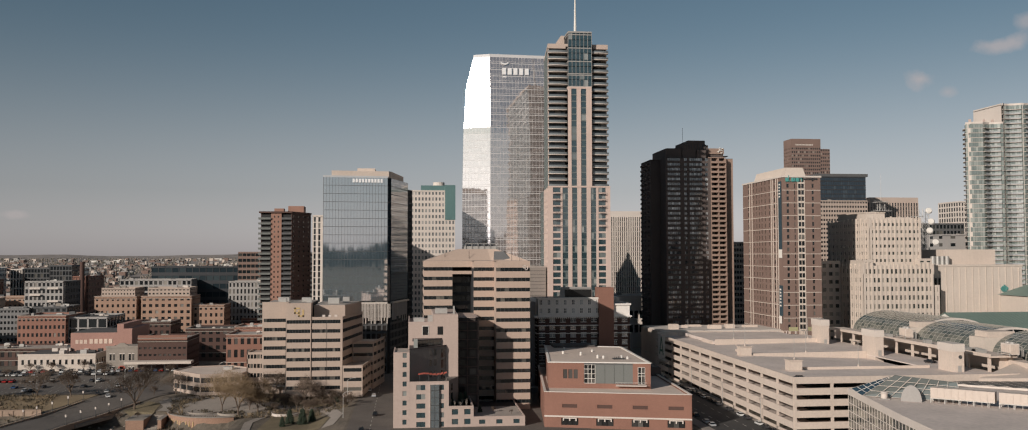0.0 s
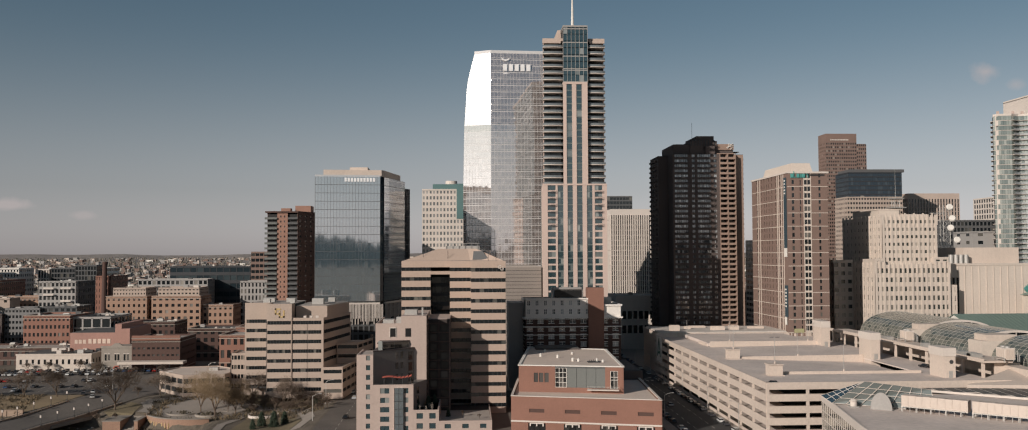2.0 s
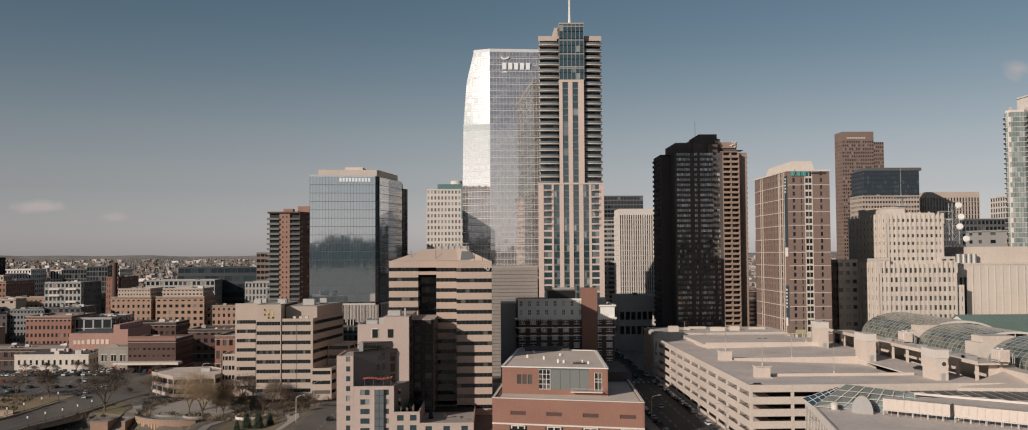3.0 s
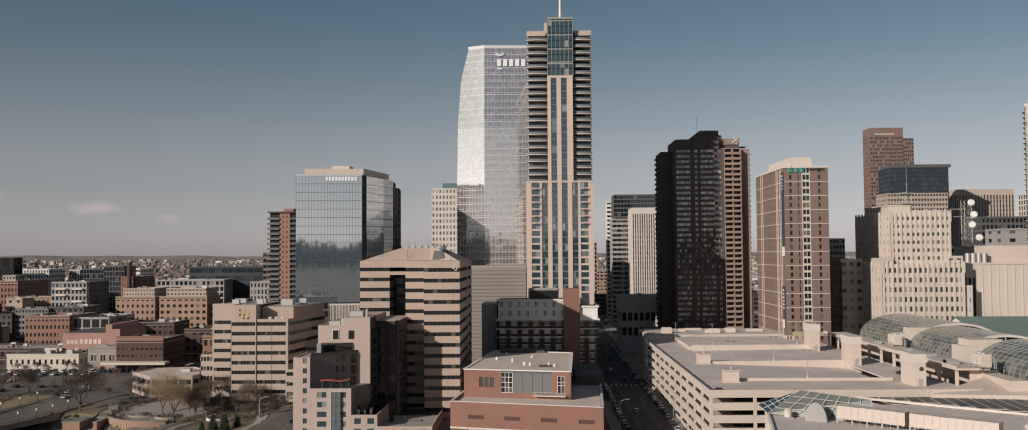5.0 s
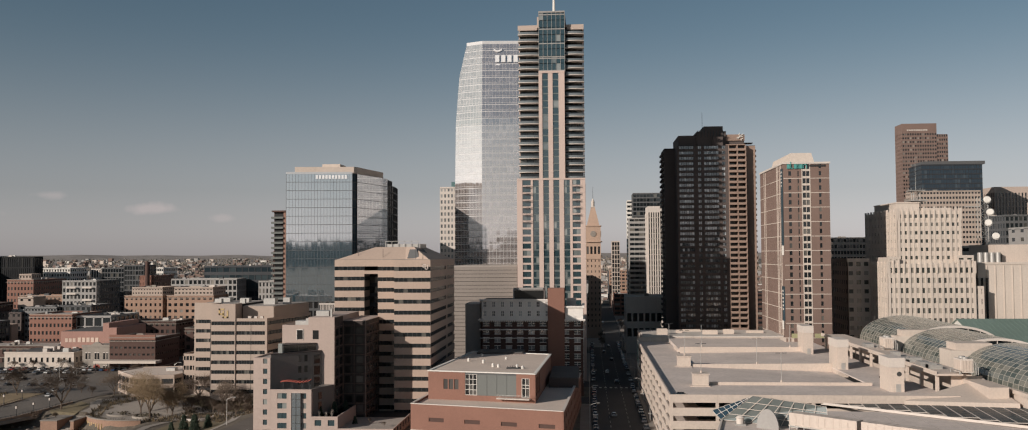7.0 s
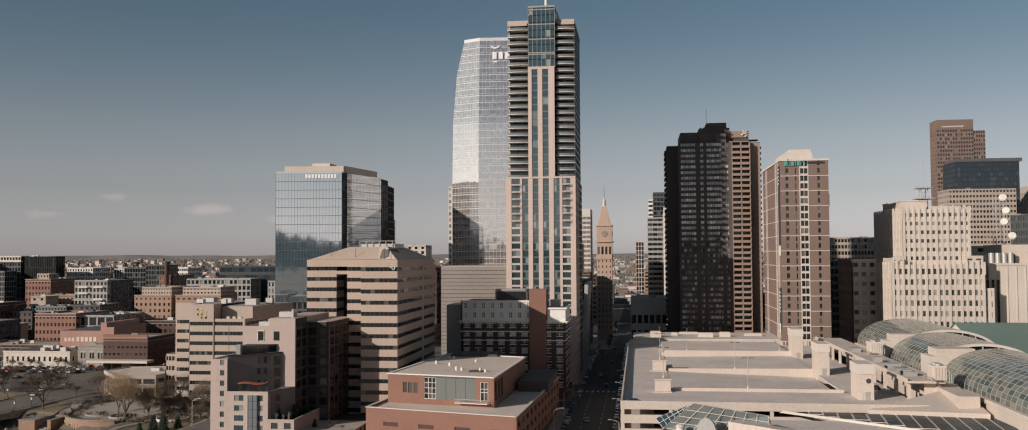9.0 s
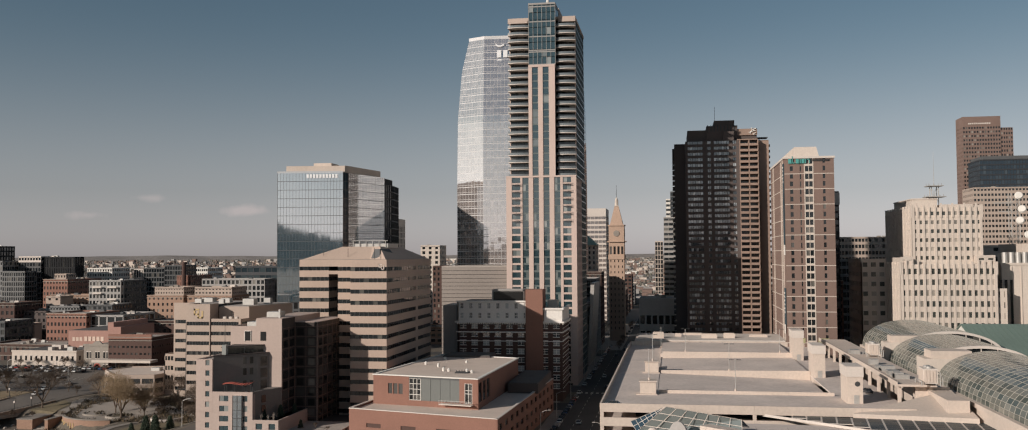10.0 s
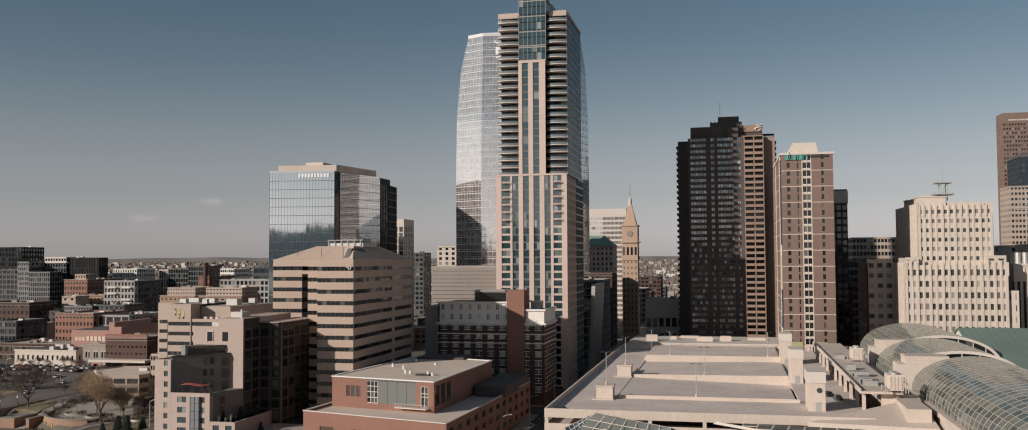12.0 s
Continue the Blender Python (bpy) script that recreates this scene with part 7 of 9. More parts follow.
def air_handler(x, y, ang, length, segs):
    t = thing("air_handler", "long pale roof air handler on steel legs", "air conditioner", (x, y, 17.0), "roof air handlers")
    d, n = Vector((math.cos(ang), math.sin(ang), 0)), Vector((-math.sin(ang), math.cos(ang), 0))
    o = Vector((x, y, 0))

    def q(a, b, z):
        p = o + d * a + n * b
        return (p.x, p.y, z)

    def bx(M, a0, a1, b0, b1, z0, z1):
        M.hexa([q(a0, b0, z0), q(a1, b0, z0), q(a1, b1, z0), q(a0, b1, z0), q(a0, b0, z1), q(a1, b0, z1), q(a1, b1, z1), q(a0, b1, z1)])

    w = length / segs
    for k in range(segs):
        M = Mesh()
        h = rng.uniform(0, 0.25)
        bx(M, k * w + 0.015, (k + 1) * w - 0.015, -1.6, 1.6, 18.5, 21.3 + h * 0.5)
        bx(M, k * w + 0.3, (k + 1) * w - 0.3, -1.66, -1.6, 18.9, 20.9)
        part("casing_section", M, UNITC, t)
    M = Mesh()
    bx(M, 0, length, -1.9, 1.9, 18.2, 18.55)
    part("base_rail", M, WHITE2, t)
    for k in range(segs // 2 + 1):
        L = Mesh()
        for b in (-1.6, 1.6):
            bx(L, min(k * 2 * w, length - 0.3), min(k * 2 * w, length - 0.3) + 0.22, b - 0.11, b + 0.11, 17.0, 18.2)
        part("leg", L, METAL, t)
    M = Mesh()
    bx(M, 0.5, length - 0.5, -2.3, -2.1, 18.3, 18.45)
    for k in range(segs):
        bx(M, k * w + 0.5, k * w + 0.6, -2.3, -2.2, 17.0, 18.3)
    part("pipe_run", M, METAL, t)
    return t


UNITC = surface("beige_unit_casing", (0.54, 0.455, 0.39), rough=0.6, var=0.1, streak=0.4)
air_handler(152.0, 264.5, radians(-42), 17.0, 9)
air_handler(165.4, 252.4, radians(-42), 20.0, 11)
for x, y, s in ((140.5, 270.5, 1.2), (188, 240, 2.2), (191, 236, 1.8)):
    t = thing("roof_fan", "squat white roof fan housing", "vent", (x, y, 17))
    part("housing", Mesh().beam((x, y, 17.4), (x, y, 17.4 + s * 1.2), s * 0.8, s * 0.8, 14).beam((x, y, 17.4 + s * 1.2), (x, y, 17.4 + s * 1.6), s, s * 0.5, 14), WHITE2, t)
    part("curb", Mesh().box(x - s, x + s, y - s, y + s, 17, 17.4), METAL, t)


# ---- further towers ----
PALEG = glazing("pale_grey_window_glass", (0.12, 0.125, 0.125), (0.36, 0.35, 0.33), 0.6, 1.7, 0.08)


def far_towers():
    b = block
    # brown brick flats and their pale neighbour
    t = thing("brick_apartment_tower", "tall red-brown brick apartment tower with glass balconies", "tower", (-82, 630, 0))
    part("core", Mesh().prism([(-95, 618.5), (-76.6, 618.5), (-67.2, 641), (-76, 656), (-95, 656)], 0, 86.6), INNER, t)
    W, P, R2 = Mesh(), Panes(HOMEG), Mesh()
    f, r, l = Face(-95.5, 618, -76.3, 618), Face(-76.3, 618, -66.5, 641.5), Face(-95.5, 656, -95.5, 618.4)
    # pier brick lightened as if in full sun; BRICK3 sides carry the shade
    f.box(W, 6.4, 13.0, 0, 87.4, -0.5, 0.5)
    part("brick_pier", W, REDLIT, t, "orange brick pier with sunlight in its colour")
    W = Mesh()
    for g, cols in ((r, 4), (l, 7)):
        grid(W, P, g, 0.1, g.w, 0, 86.4, cols, 27, 4.4, 1.6, 0.5)
        g.box(W, 0.1, g.w, 86.4, 87.4, -0.5, 0.1)
    part("side_wall", W, BRICK3, t)
    for k in range(27):
        z = k * 3.2
        for u0, u1 in ((-1.4, 6.3), (13.1, 19.4)):
            M = Mesh()
            f.box(M, u0, u1, z, z + 0.3, -1.2, 1.5)
            f.box(M, u0, u1, z + 0.3, z + 1.3, 1.38, 1.5)
            part("balcony", M, GREYGREEN if u0 < 0 else DGREY, t)
        for u in (0.2, 3.2, 13.3, 16.4):
            P.add(f, u, u + 2.7, z + 0.4, z + 3.0, -0.9)
        for u in (8.2, 10.6):
            f.box(R2, u, u + 0.8, z + 1.2, z + 2.4, 0.5, 0.53)
    tagged(part("pier_windows", R2, SHOPG, t), kind="stuff")
    part("roof", Mesh().prism([(-96.6, 616.6), (-76.0, 616.6), (-66.0, 641), (-75, 657), (-96.6, 657)], 87.4, 88.4), BRICK3, t)
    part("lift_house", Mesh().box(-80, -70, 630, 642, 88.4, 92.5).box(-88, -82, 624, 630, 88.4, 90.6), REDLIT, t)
    P.link(t, 30)
    b("pale_striped_tower", "white tower with dark upright window strips", -61.2, -50, 600, 614, 84.5, WHITE2, BLACKG, 22, 4, 5, pier=1.5, sill=0.5, most=10, units=1, category="tower")
    b("brown_office_block", "brown office block with dark bands", -124, -106, 700, 730, 62, BROWN, BLACKG, 15, 6, 6, pier=0.4, sill=1.9, most=10, units=1)
    # white gridded tower with a teal-tiled shoulder
    t = b("white_grid_tower", "white office tower with a square window grid", -0.3, 31.8, 690, 718, 106.6, WHITE2, PALEG, 25, 13, 9, pier=1.15, sill=1.9, most=40, units=0, category="tower")
    part("teal_shoulder", Mesh().box(24.5, 32.1, 689.6, 718.2, 86, 111.4).box(7.2, 32.1, 695, 718.2, 107.6, 111.4), TEAL, t, "teal tiled shoulder")
    part("roof_drum", Mesh().beam((20.5, 706, 111.4), (20.5, 706, 114.4), 4.5, 4.2, 16), WHITE2, t)
    # white ribbed tower across the street
    t = b("white_ribbed_tower", "white office tower with close upright ribs", 151.0, 199, 785, 817, 96.3, WHITE2, BLACKG, 22, 26, 16, pier=0.95, sill=0.4, proud=0.5, most=30, units=1, blank=4.0, category="tower")
    b("dark_glass_tower", "dark glass office tower", 144, 186, 880, 910, 113, DGREY, BLACKG, 28, 14, 8, pier=0.3, sill=1.2, most=10, units=1, category="tower")
    b("banded_white_tower", "white office tower with black bands", 140, 150, 912, 930, 108.5, WHITE, BLACKG, 27, 3, 4, pier=0.1, sill=2.0, most=10, units=0, category="tower")
    b("banded_grey_tower", "grey office tower with dark bands", 138.5, 170, 830, 860, 89, GREY, BLACKG, 22, 8, 8, pier=0.2, sill=1.9, most=10, units=1, category="tower")
    t = b("low_pale_podium", "low pale concrete podium with dark colonnade", 126, 190, 604, 640, 33, WHITE2, BLACKG, 2, 18, 8, pier=1.0, sill=4.0, base=6, blank=9, most=20, units=2)
    b("construction_frame_tower", "bare concrete frame of a tower under construction", 128, 136, 1010, 1030, 72, PALE, SHOPG, 16, 3, 4, pier=0.5, sill=0.6, most=0, units=0)
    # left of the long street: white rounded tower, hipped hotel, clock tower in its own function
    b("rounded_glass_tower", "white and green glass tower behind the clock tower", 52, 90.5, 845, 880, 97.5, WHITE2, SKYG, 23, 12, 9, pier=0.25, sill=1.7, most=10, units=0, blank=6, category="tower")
    t = b("hipped_hotel_tower", "tan hotel tower with a green copper hipped roof", 58, 87, 780, 806, 66, SAND, HOMEG, 17, 9, 8, pier=1.9, sill=1.6, most=16, units=0, category="tower")
    part("hipped_roof", Mesh().prism(rect(57.2, 87.8, 779.2, 806.8), 66.9, 75, rect(66, 79, 788, 798)), COPPER, t)
    t = b("glass_pavilion", "low glazed building with a leaning glass edge", 60, 99.5, 560, 600, 30, GREY, BLUEG, 7, 10, 10, pier=0.15, sill=0.4, most=16, units=2)
    part("leaning_edge", Mesh().prism([(99.6, 562), (101.0, 562), (101.0, 600), (99.6, 600)], 0, 44, [(101.5, 562), (103.5, 562), (103.5, 600), (101.5, 600)]), METAL, t)
    t = b("glass_pavilion", "grey glazed building above the street", 72, 99.4, 625, 660, 44, GREY, BLUEG, 10, 8, 9, pier=0.15, sill=0.4, most=12, units=2)
    # block added here to cast shade over the lower clock tower
    b("dark_street_block", "dark brick block added to shade the clock tower's foot", 66, 99, 672, 700, 47, BRICK3, SHOPG, 11, 9, 8, pier=1.5, sill=1.8, most=8, units=3)
    # between the tan office and the balcony tower
    b("red_brick_office", "red brick office block with small windows", -30, -6, 731, 760, 51, BRICK3, HOMEG, 13, 8, 8, pier=1.6, sill=1.7, most=10, units=2)
    b("cream_flat_block", "cream flat block far behind", -56, -40, 793, 815, 67, CREAM, HOMEG, 17, 3, 4, pier=3.0, sill=1.6, most=8, units=1)
    b("dark_flat_block", "dark flat block with small windows", -84, -70, 800, 820, 62, DGREY, HOMEG, 16, 4, 4, pier=1.2, sill=1.6, most=8, units=1)
    b("white_finned_tower", "white tower with dark upright strips beyond the glass block", -41.5, -30.5, 640, 660, 82.5, WHITE2, BLACKG, 20, 3, 6, pier=1.2, sill=0.6, blank=4, most=10, units=0, category="tower")
    # right-hand skyline
    t = b("brown_crown_tower", "very tall brown granite office tower with stepped crown", 421, 455, 1010, 1032, 188.5, BROWN, HOMEG, 46, 14, 10, pier=0.9, sill=2.0, most=20, units=0, blank=9, category="tower")
    part("stepped_shoulder", Mesh().box(455, 466, 1012, 1030, 0, 178.5), BROWN, t)
    f = Face(421, 1010, 455, 1010)
    q = Mesh()
    for k in range(12):
        f.box(q, 5 + k * 1.7, 6.2 + k * 1.7, 182.0, 183.4, 0.05, 0.3)
    part("sign_bars", q, WHITE2, t)
    g, P, W = Face(455.1, 1010.5, 466, 1010.5), Panes(HOMEG), Mesh()
    grid(W, P, g, 0, 10.9, 0, 178, 5, 43, 0.9, 2.0)
    part("shoulder_wall", W, BROWN, t)
    P.link(t, 0)
    t = b("dark_blue_glass_block", "dark blue glass office block with a flat dark roof", 409.0, 463, 922, 955, 139.0, DARKP, DEEPG, 32, 22, 14, pier=0.2, sill=1.1, most=16, units=0, category="tower")
    part("roof_slab", Mesh().box(411, 466, 923, 954, 139.9, 142.8), DGREY, t)
    t = b("beige_banded_office", "beige office block with rows of small windows", 392.5, 446.5, 886, 916, 112.5, TAN2, BLACKG, 26, 20, 10, pier=0.9, sill=2.3, most=20, units=3, category="tower")
    b("striped_office_tower", "tan office tower with upright stripes and a dark top floor", 500, 556, 987, 1020, 122, SAND, BLACKG, 26, 18, 8, pier=1.4, sill=0.4, proud=0.3, most=16, units=2, blank=5, category="tower")
    b("pale_office_tower", "pale office tower far behind", 446, 480, 730, 760, 103, WHITE2, BLACKG, 24, 14, 8, pier=1.2, sill=1.2, most=8, units=1, category="tower")
    t = b("dark_banded_office", "dark office block with pale bands", 360, 392, 635, 665, 81.5, DGREY, BLACKG, 18, 12, 8, pier=0.8, sill=1.6, most=16, units=3)
    b("grey_blank_block", "grey blank-walled block among the towers", 357, 378, 600, 624, 73, GREY, BLACKG, 14, 2, 2, pier=7, sill=3, most=4, units=1)
    b("pale_block", "pale concrete building with a blank penthouse", 300, 345, 560, 600, 62, PALE, BLACKG, 12, 3, 3, pier=10, sill=3, most=4, units=2)
    b("beige_hotel_slab", "long beige building with window bands far behind", 252, 300, 720, 745, 69.5, TAN2, BLACKG, 16, 22, 6, pier=0.5, sill=1.9, most=10, units=2)
    t = b("dark_slim_tower", "slim dark tower behind the brown hotel", 216, 229.5, 552, 575, 90, BROWN2, BLACKG, 26, 5, 8, pier=0.8, sill=1.2, most=10, units=0, category="tower")
    part("pale_cap", Mesh().box(215.6, 229.8, 551.6, 575.4, 84, 90.2), WHITE2, t)
    b("small_brick_block", "small red brick block with pale window frames", 221, 232, 560, 580, 44, BRICK, HOMEG, 12, 4, 4, pier=1.4, sill=1.5, most=10, units=1)
    b("dark_office_block", "dark office block between towers", 229, 243, 586, 610, 55, GREY, BLACKG, 13, 6, 6, pier=0.3, sill=1.5, most=6, units=1)


def wavy_tower():
    """Residential tower with a rippling glass front, slab edges and stacked balconies."""
    t = thing("balcony_glass_tower", "tall pale green glass residential tower with rows of balconies", "tower", (396, 600, 0))
    line = [(366.5, 590.0), (368, 586.6), (375.6, 584.8), (378.6, 586.4), (381.6, 587.4), (384.4, 586.4), (387.6, 584.2), (389.4, 584.0), (391.6, 586.0), (395, 586.4), (398, 585.0), (401.4, 582.4), (403, 582.2), (410, 584.4), (417, 582.0), (431, 583.0)]
    h, low, high = 3.12, 47, 51
    part("core", Mesh().prism([(x, y + 0.7) for x, y in line] + [(431, 618), (384, 618)], 0, low * h - 0.5).prism([(389.8, 588.4), (431, 588.4), (431, 617), (389.8, 617)], low * h - 0.5, high * h), INNER, t)
    W, S, P = Mesh(), Mesh(), Panes(GREENG)
    kinds = [0, 1, 2, 3, 2, 3, 1, 0, 2, 3, 2, 0, 3, 2, 3]
    for (a, b), kind in zip(zip(line, line[1:]), kinds):
        f = Face(*a, *b)
        n = low if b[0] < 390 else high
        cols = max(1, round(f.w / 1.6))
        w = f.w / cols
        for r in range(n):
            z = r * h
            f.box(S, 0, f.w, z, z + 0.3, -0.6, 0.08)
            if kind == 4:
                f.box(W, 0, f.w, z + 0.34, z + h, -0.5, 0)
                continue
            for k in range(cols):
                if kind == 0 and r % 2 and k % 2:
                    f.box(W, k * w, (k + 1) * w, z + 0.34, z + h, -0.5, -0.02)
                P.add(f, k * w + 0.06, (k + 1) * w - 0.06, z + 0.4, z + h - 0.04, -0.08 if kind != 0 or k % 2 == 0 else -0.3)
            if kind == 0:
                f.box(W, f.w * 0.42, f.w * 0.6, z + 0.34, z + h, -0.3, 0.02)
            if kind in (2, 3):
                f.box(S, 0.1, f.w - 0.1, z + 0.05, z + 0.3, 0.08, 1.5)
        f.box(W, 0, f.w, n * h, n * h + 1.3, -0.5, 0.05)
        if kind in (2, 3):
            for r in range(n - 1):
                M = Mesh()
                f.box(M, 0.1, f.w - 0.1, r * h + 0.36, r * h + 1.35, 1.42, 1.5)
                part("balcony_rail", M, RAILG, t)
    l = Face(383.0, 618, 366.5, 590.4)
    for r in range(low):
        l.box(S, 0, l.w, r * h, r * h + 0.34, -0.6, 0.0)
        P.add(l, 0.2, l.w * 0.3, r * h + 0.34, r * h + h, -0.1)
        P.add(l, l.w * 0.31, l.w * 0.59, r * h + 0.34, r * h + h, -0.1)
        l.box(S, l.w * 0.6, l.w - 1, r * h + 0.05, r * h + 0.3, 0.0, 1.4)
        P.add(l, l.w * 0.6, l.w, r * h + 0.4, r * h + h - 0.1, -0.3)
    W.box(389.4, 389.8, 586, 617, low * h, high * h + 1.3)
    W.box(389.4, 431, 586, 617, high * h, high * h + 0.4)
    part("piers", W, WHITE2, t)
    part("slab_edges", S, WHITE2, t)
    part("roof", Mesh().prism([(x, y + 0.6) for x, y in line] + [(431, 618), (384, 618)], low * h - 0.4, low * h), ROOFL, t)
    for x in (369, 379, 385):
        part("roof_stub", Mesh().box(x, x + 1.2, 589, 590.4, low * h, low * h + 3.4), ROSE, t)
    P.link(t, 120, 0.4)


GREENG = glazing("pale_green_glass", (0.17, 0.205, 0.19), (0.38, 0.40, 0.36), 0.7, 2.0, 0.08)
far_towers()
wavy_tower()


# ---- clock tower ----
TERRA = surface("warm_terracotta", (0.45, 0.315, 0.235), var=0.14, streak=0.4)


def clock_tower():
    t = thing("clock_tower", "tall tan brick clock tower with arcade and pyramid roof", "tower", (107.2, 712, 0))
    cx, cy, w = 107.2, 712.0, 5.3
    W, P = Mesh(), Panes(SHOPG)
    part("core", Mesh().box(cx - w + 0.5, cx + w - 0.5, cy - w + 0.5, cy + w - 0.5, 0, 79), INNER, t)
    for f in faces_of(cx - w, cx + w, cy - w, cy + w).values():
        a, b = (0, f.w) if f.u.x else (0.45, f.w - 0.45)
        grid(W, P, f, a, b, 6, 56, 4, 13, 2.0, 1.9, 0.3)
        f.box(W, a, b, 0, 6, -0.5, 0)
        f.box(W, a, b, 56, 59, -0.5, 0.5)
        grid(W, P, f, a, b, 59, 66, 4, 1, 1.1, 0.6, 1.0)
        f.box(W, a, b, 66, 79.2, -0.5, 0.0)
        f.box(W, a, b, 68.0, 68.8, 0, 1.2)
        f.box(W, a, b, 79.2, 80.0, -0.6, 0.6)
    part("shaft", W, TERRA, t)
    for f in (Face(cx - w, cy - w, cx + w, cy - w), Face(cx + w, cy - w, cx + w, cy + w)):
        c = Vector(f.p(w, 0.02, 74.0))
        part("clock_dial", Mesh().beam(c, c + f.n * 0.3, 2.1, 2.1, 24), STONE, t, "round clock dial")
    part("pyramid_roof", Mesh().prism(rect(cx - w + 0.8, cx + w - 0.8, cy - w + 0.8, cy + w - 0.8), 80.0, 93, rect(cx - 1.4, cx + 1.4, cy - 1.4, cy + 1.4)), TERRA, t)
    part("lantern", Mesh().box(cx - 1.6, cx + 1.6, cy - 1.6, cy + 1.6, 93, 93.5).beam((cx, cy, 93.5), (cx, cy, 97), 1.2, 1.2, 8).beam((cx, cy, 97), (cx, cy, 99.5), 1.3, 0.2, 8), CREAM, t)
    part("flagpole", Mesh().beam((cx, cy, 99), (cx, cy, 108), 0.15, 0.08, 5), DARKM, t)
    P.link(t, 40)


clock_tower()


# ---- old low-rise quarter ----
def arched_row(P, W, f, u0, u1, z, h, n, w):
    step = (u1 - u0) / n
    for k in range(n):
        c = u0 + (k + 0.5) * step
        P.add(f, c - w / 2, c + w / 2, z, z + h, 0.03)
        f.box(W, c - w / 2 - 0.15, c + w / 2 + 0.15, z + h, z + h + 0.35, 0.0, 0.14)
        f.box(W, c - w / 2 - 0.15, c + w / 2 + 0.15, z - 0.2, z, 0.0, 0.14)


def quarter():
    b = block
    # cream row house with arched windows
    t = thing("cream_market_house", "long cream two-storey house with arched windows and rooftop plant", "building", (-173, 503, 0))
    part("wall", Mesh().box(-192, -155.4, 491, 520, 0, 11.0).box(-192.2, -155.2, 490.8, 491.4, 11.0, 11.8).box(-155.8, -155.2, 491.4, 520, 11.0, 11.8), CREAM, t)
    W, P = Mesh(), Panes(SHOPG)
    f, r = Face(-192, 491, -155.4, 491), Face(-155.4, 491, -155.4, 520)
    arched_row(P, W, f, 0.8, 36, 6.6, 2.4, 12, 1.1)
    arched_row(P, W, f, 0.8, 36, 1.4, 3.0, 8, 2.2)
    arched_row(P, W, r, 1, 28, 6.6, 2.4, 7, 1.1)
    part("window_trim", W, WHITE2, t)
    P.link(t, 60)
    part("roof", Mesh().box(-191.6, -155.8, 491.4, 519.6, 10.9, 11.2), ROOFD, t)
    for k in range(16):
        x, y = rng.uniform(-188, -159), rng.uniform(494, 516)
        part("roof_unit", Mesh().box(x, x + rng.uniform(1.5, 4), y, y + 2.4, 11.2, 11.2 + rng.uniform(1, 2.4)), rng.choice((METAL, DARKM, WHITE2)), t)
    # grey stone firehouse with a red arched door
    t = thing("stone_firehouse", "small grey stone house with arched windows and a red door", "building", (-142, 496, 0))
    part("wall", Mesh().box(-149.6, -134.6, 488.6, 510, 0, 14.6).box(-149.9, -134.3, 488.3, 489, 14.6, 15.6).prism([(-145, 488.4), (-139, 488.4), (-139, 489.2), (-145, 489.2)], 15.6, 17.0, [(-143, 488.4), (-141, 488.4), (-141, 489.2), (-143, 489.2)]), STONE, t)
    W, P = Mesh(), Panes(SHOPG)
    f = Face(-149.6, 488.6, -134.6, 488.6)
    for u in (1.4, 3.0, 6.2, 7.6, 10.6, 12.2):
        arched_row(P, W, f, u, u + 1.4, 8.4, 3.2, 1, 0.9)
        if not 5 < u < 9:
            arched_row(P, W, f, u, u + 1.4, 1.8, 3.4, 1, 0.9)
    part("window_trim", W, WHITE2, t)
    P.link(t, 20)
    D = Mesh().box(-143.9, -140.3, 488.4, 488.58, 0, 4.2)
    for k in range(6):
        a = math.pi * k / 6
        D.box(-142.1 + 1.8 * math.cos(a + math.pi / 6) if k > 2 else -142.1 - 0.0, -142.1 + 1.8 * math.cos(a) if k <= 2 else -142.1, 488.4, 488.58, 4.2, 4.2 + 1.7 * math.sin(a + math.pi / 12))
    part("red_door", D, REDM, t, "red arched door")
    # dark brick warehouse with its awning
    t = b("dark_brick_warehouse", "dark red-brown brick warehouse with bands of small windows", -133.4, -110, 484.5, 512, 18.6, BRICK3, SHOPG, 4, 10, 12, pier=1.0, sill=2.4, base=5, most=40, units=5)
    f = Face(-133.4, 484.5, -110, 484.5)
    M = Mesh()
    f.box(M, 0, f.w, 18.6, 21.0, -0.6, 0.25)
    part("brick_parapet", M, BRICK, t, "bright red brick parapet")
    t = thing("shop_awning", "long pale flat shop awning on thin posts", "awning", (-122, 480, 0))
    part("awning_roof", Mesh().box(-138, -106.5, 477.5, 484.2, 7.6, 8.8), CREAM, t)
    for k in range(6):
        part("post", Mesh().beam((-137 + k * 6, 478, 0), (-137 + k * 6, 478, 7.6), 0.16), DARKM, t)
    # painted red wall building
    t = thing("painted_brick_store", "old store with a faded red painted sign wall", "building", (-160, 525, 0))
    part("wall", Mesh().box(-174.5, -151.5, 512, 545, 0, 20.4).box(-151.5, -148.2, 512, 545, 0, 24.8).box(-148.2, -144, 512, 545, 0, 22.4), PAINTED, t)
    part("roof", Mesh().box(-174, -152, 512.6, 544.5, 20.4, 20.6), ROOFD, t)
    f = Face(-174.5, 512, -144, 512)
    sign_bars(5, f, 9.4, 14.8, 1.7, 0.7, 2.4, 0.05, FADED, t, "faded pale painted bar")
    M = Mesh()
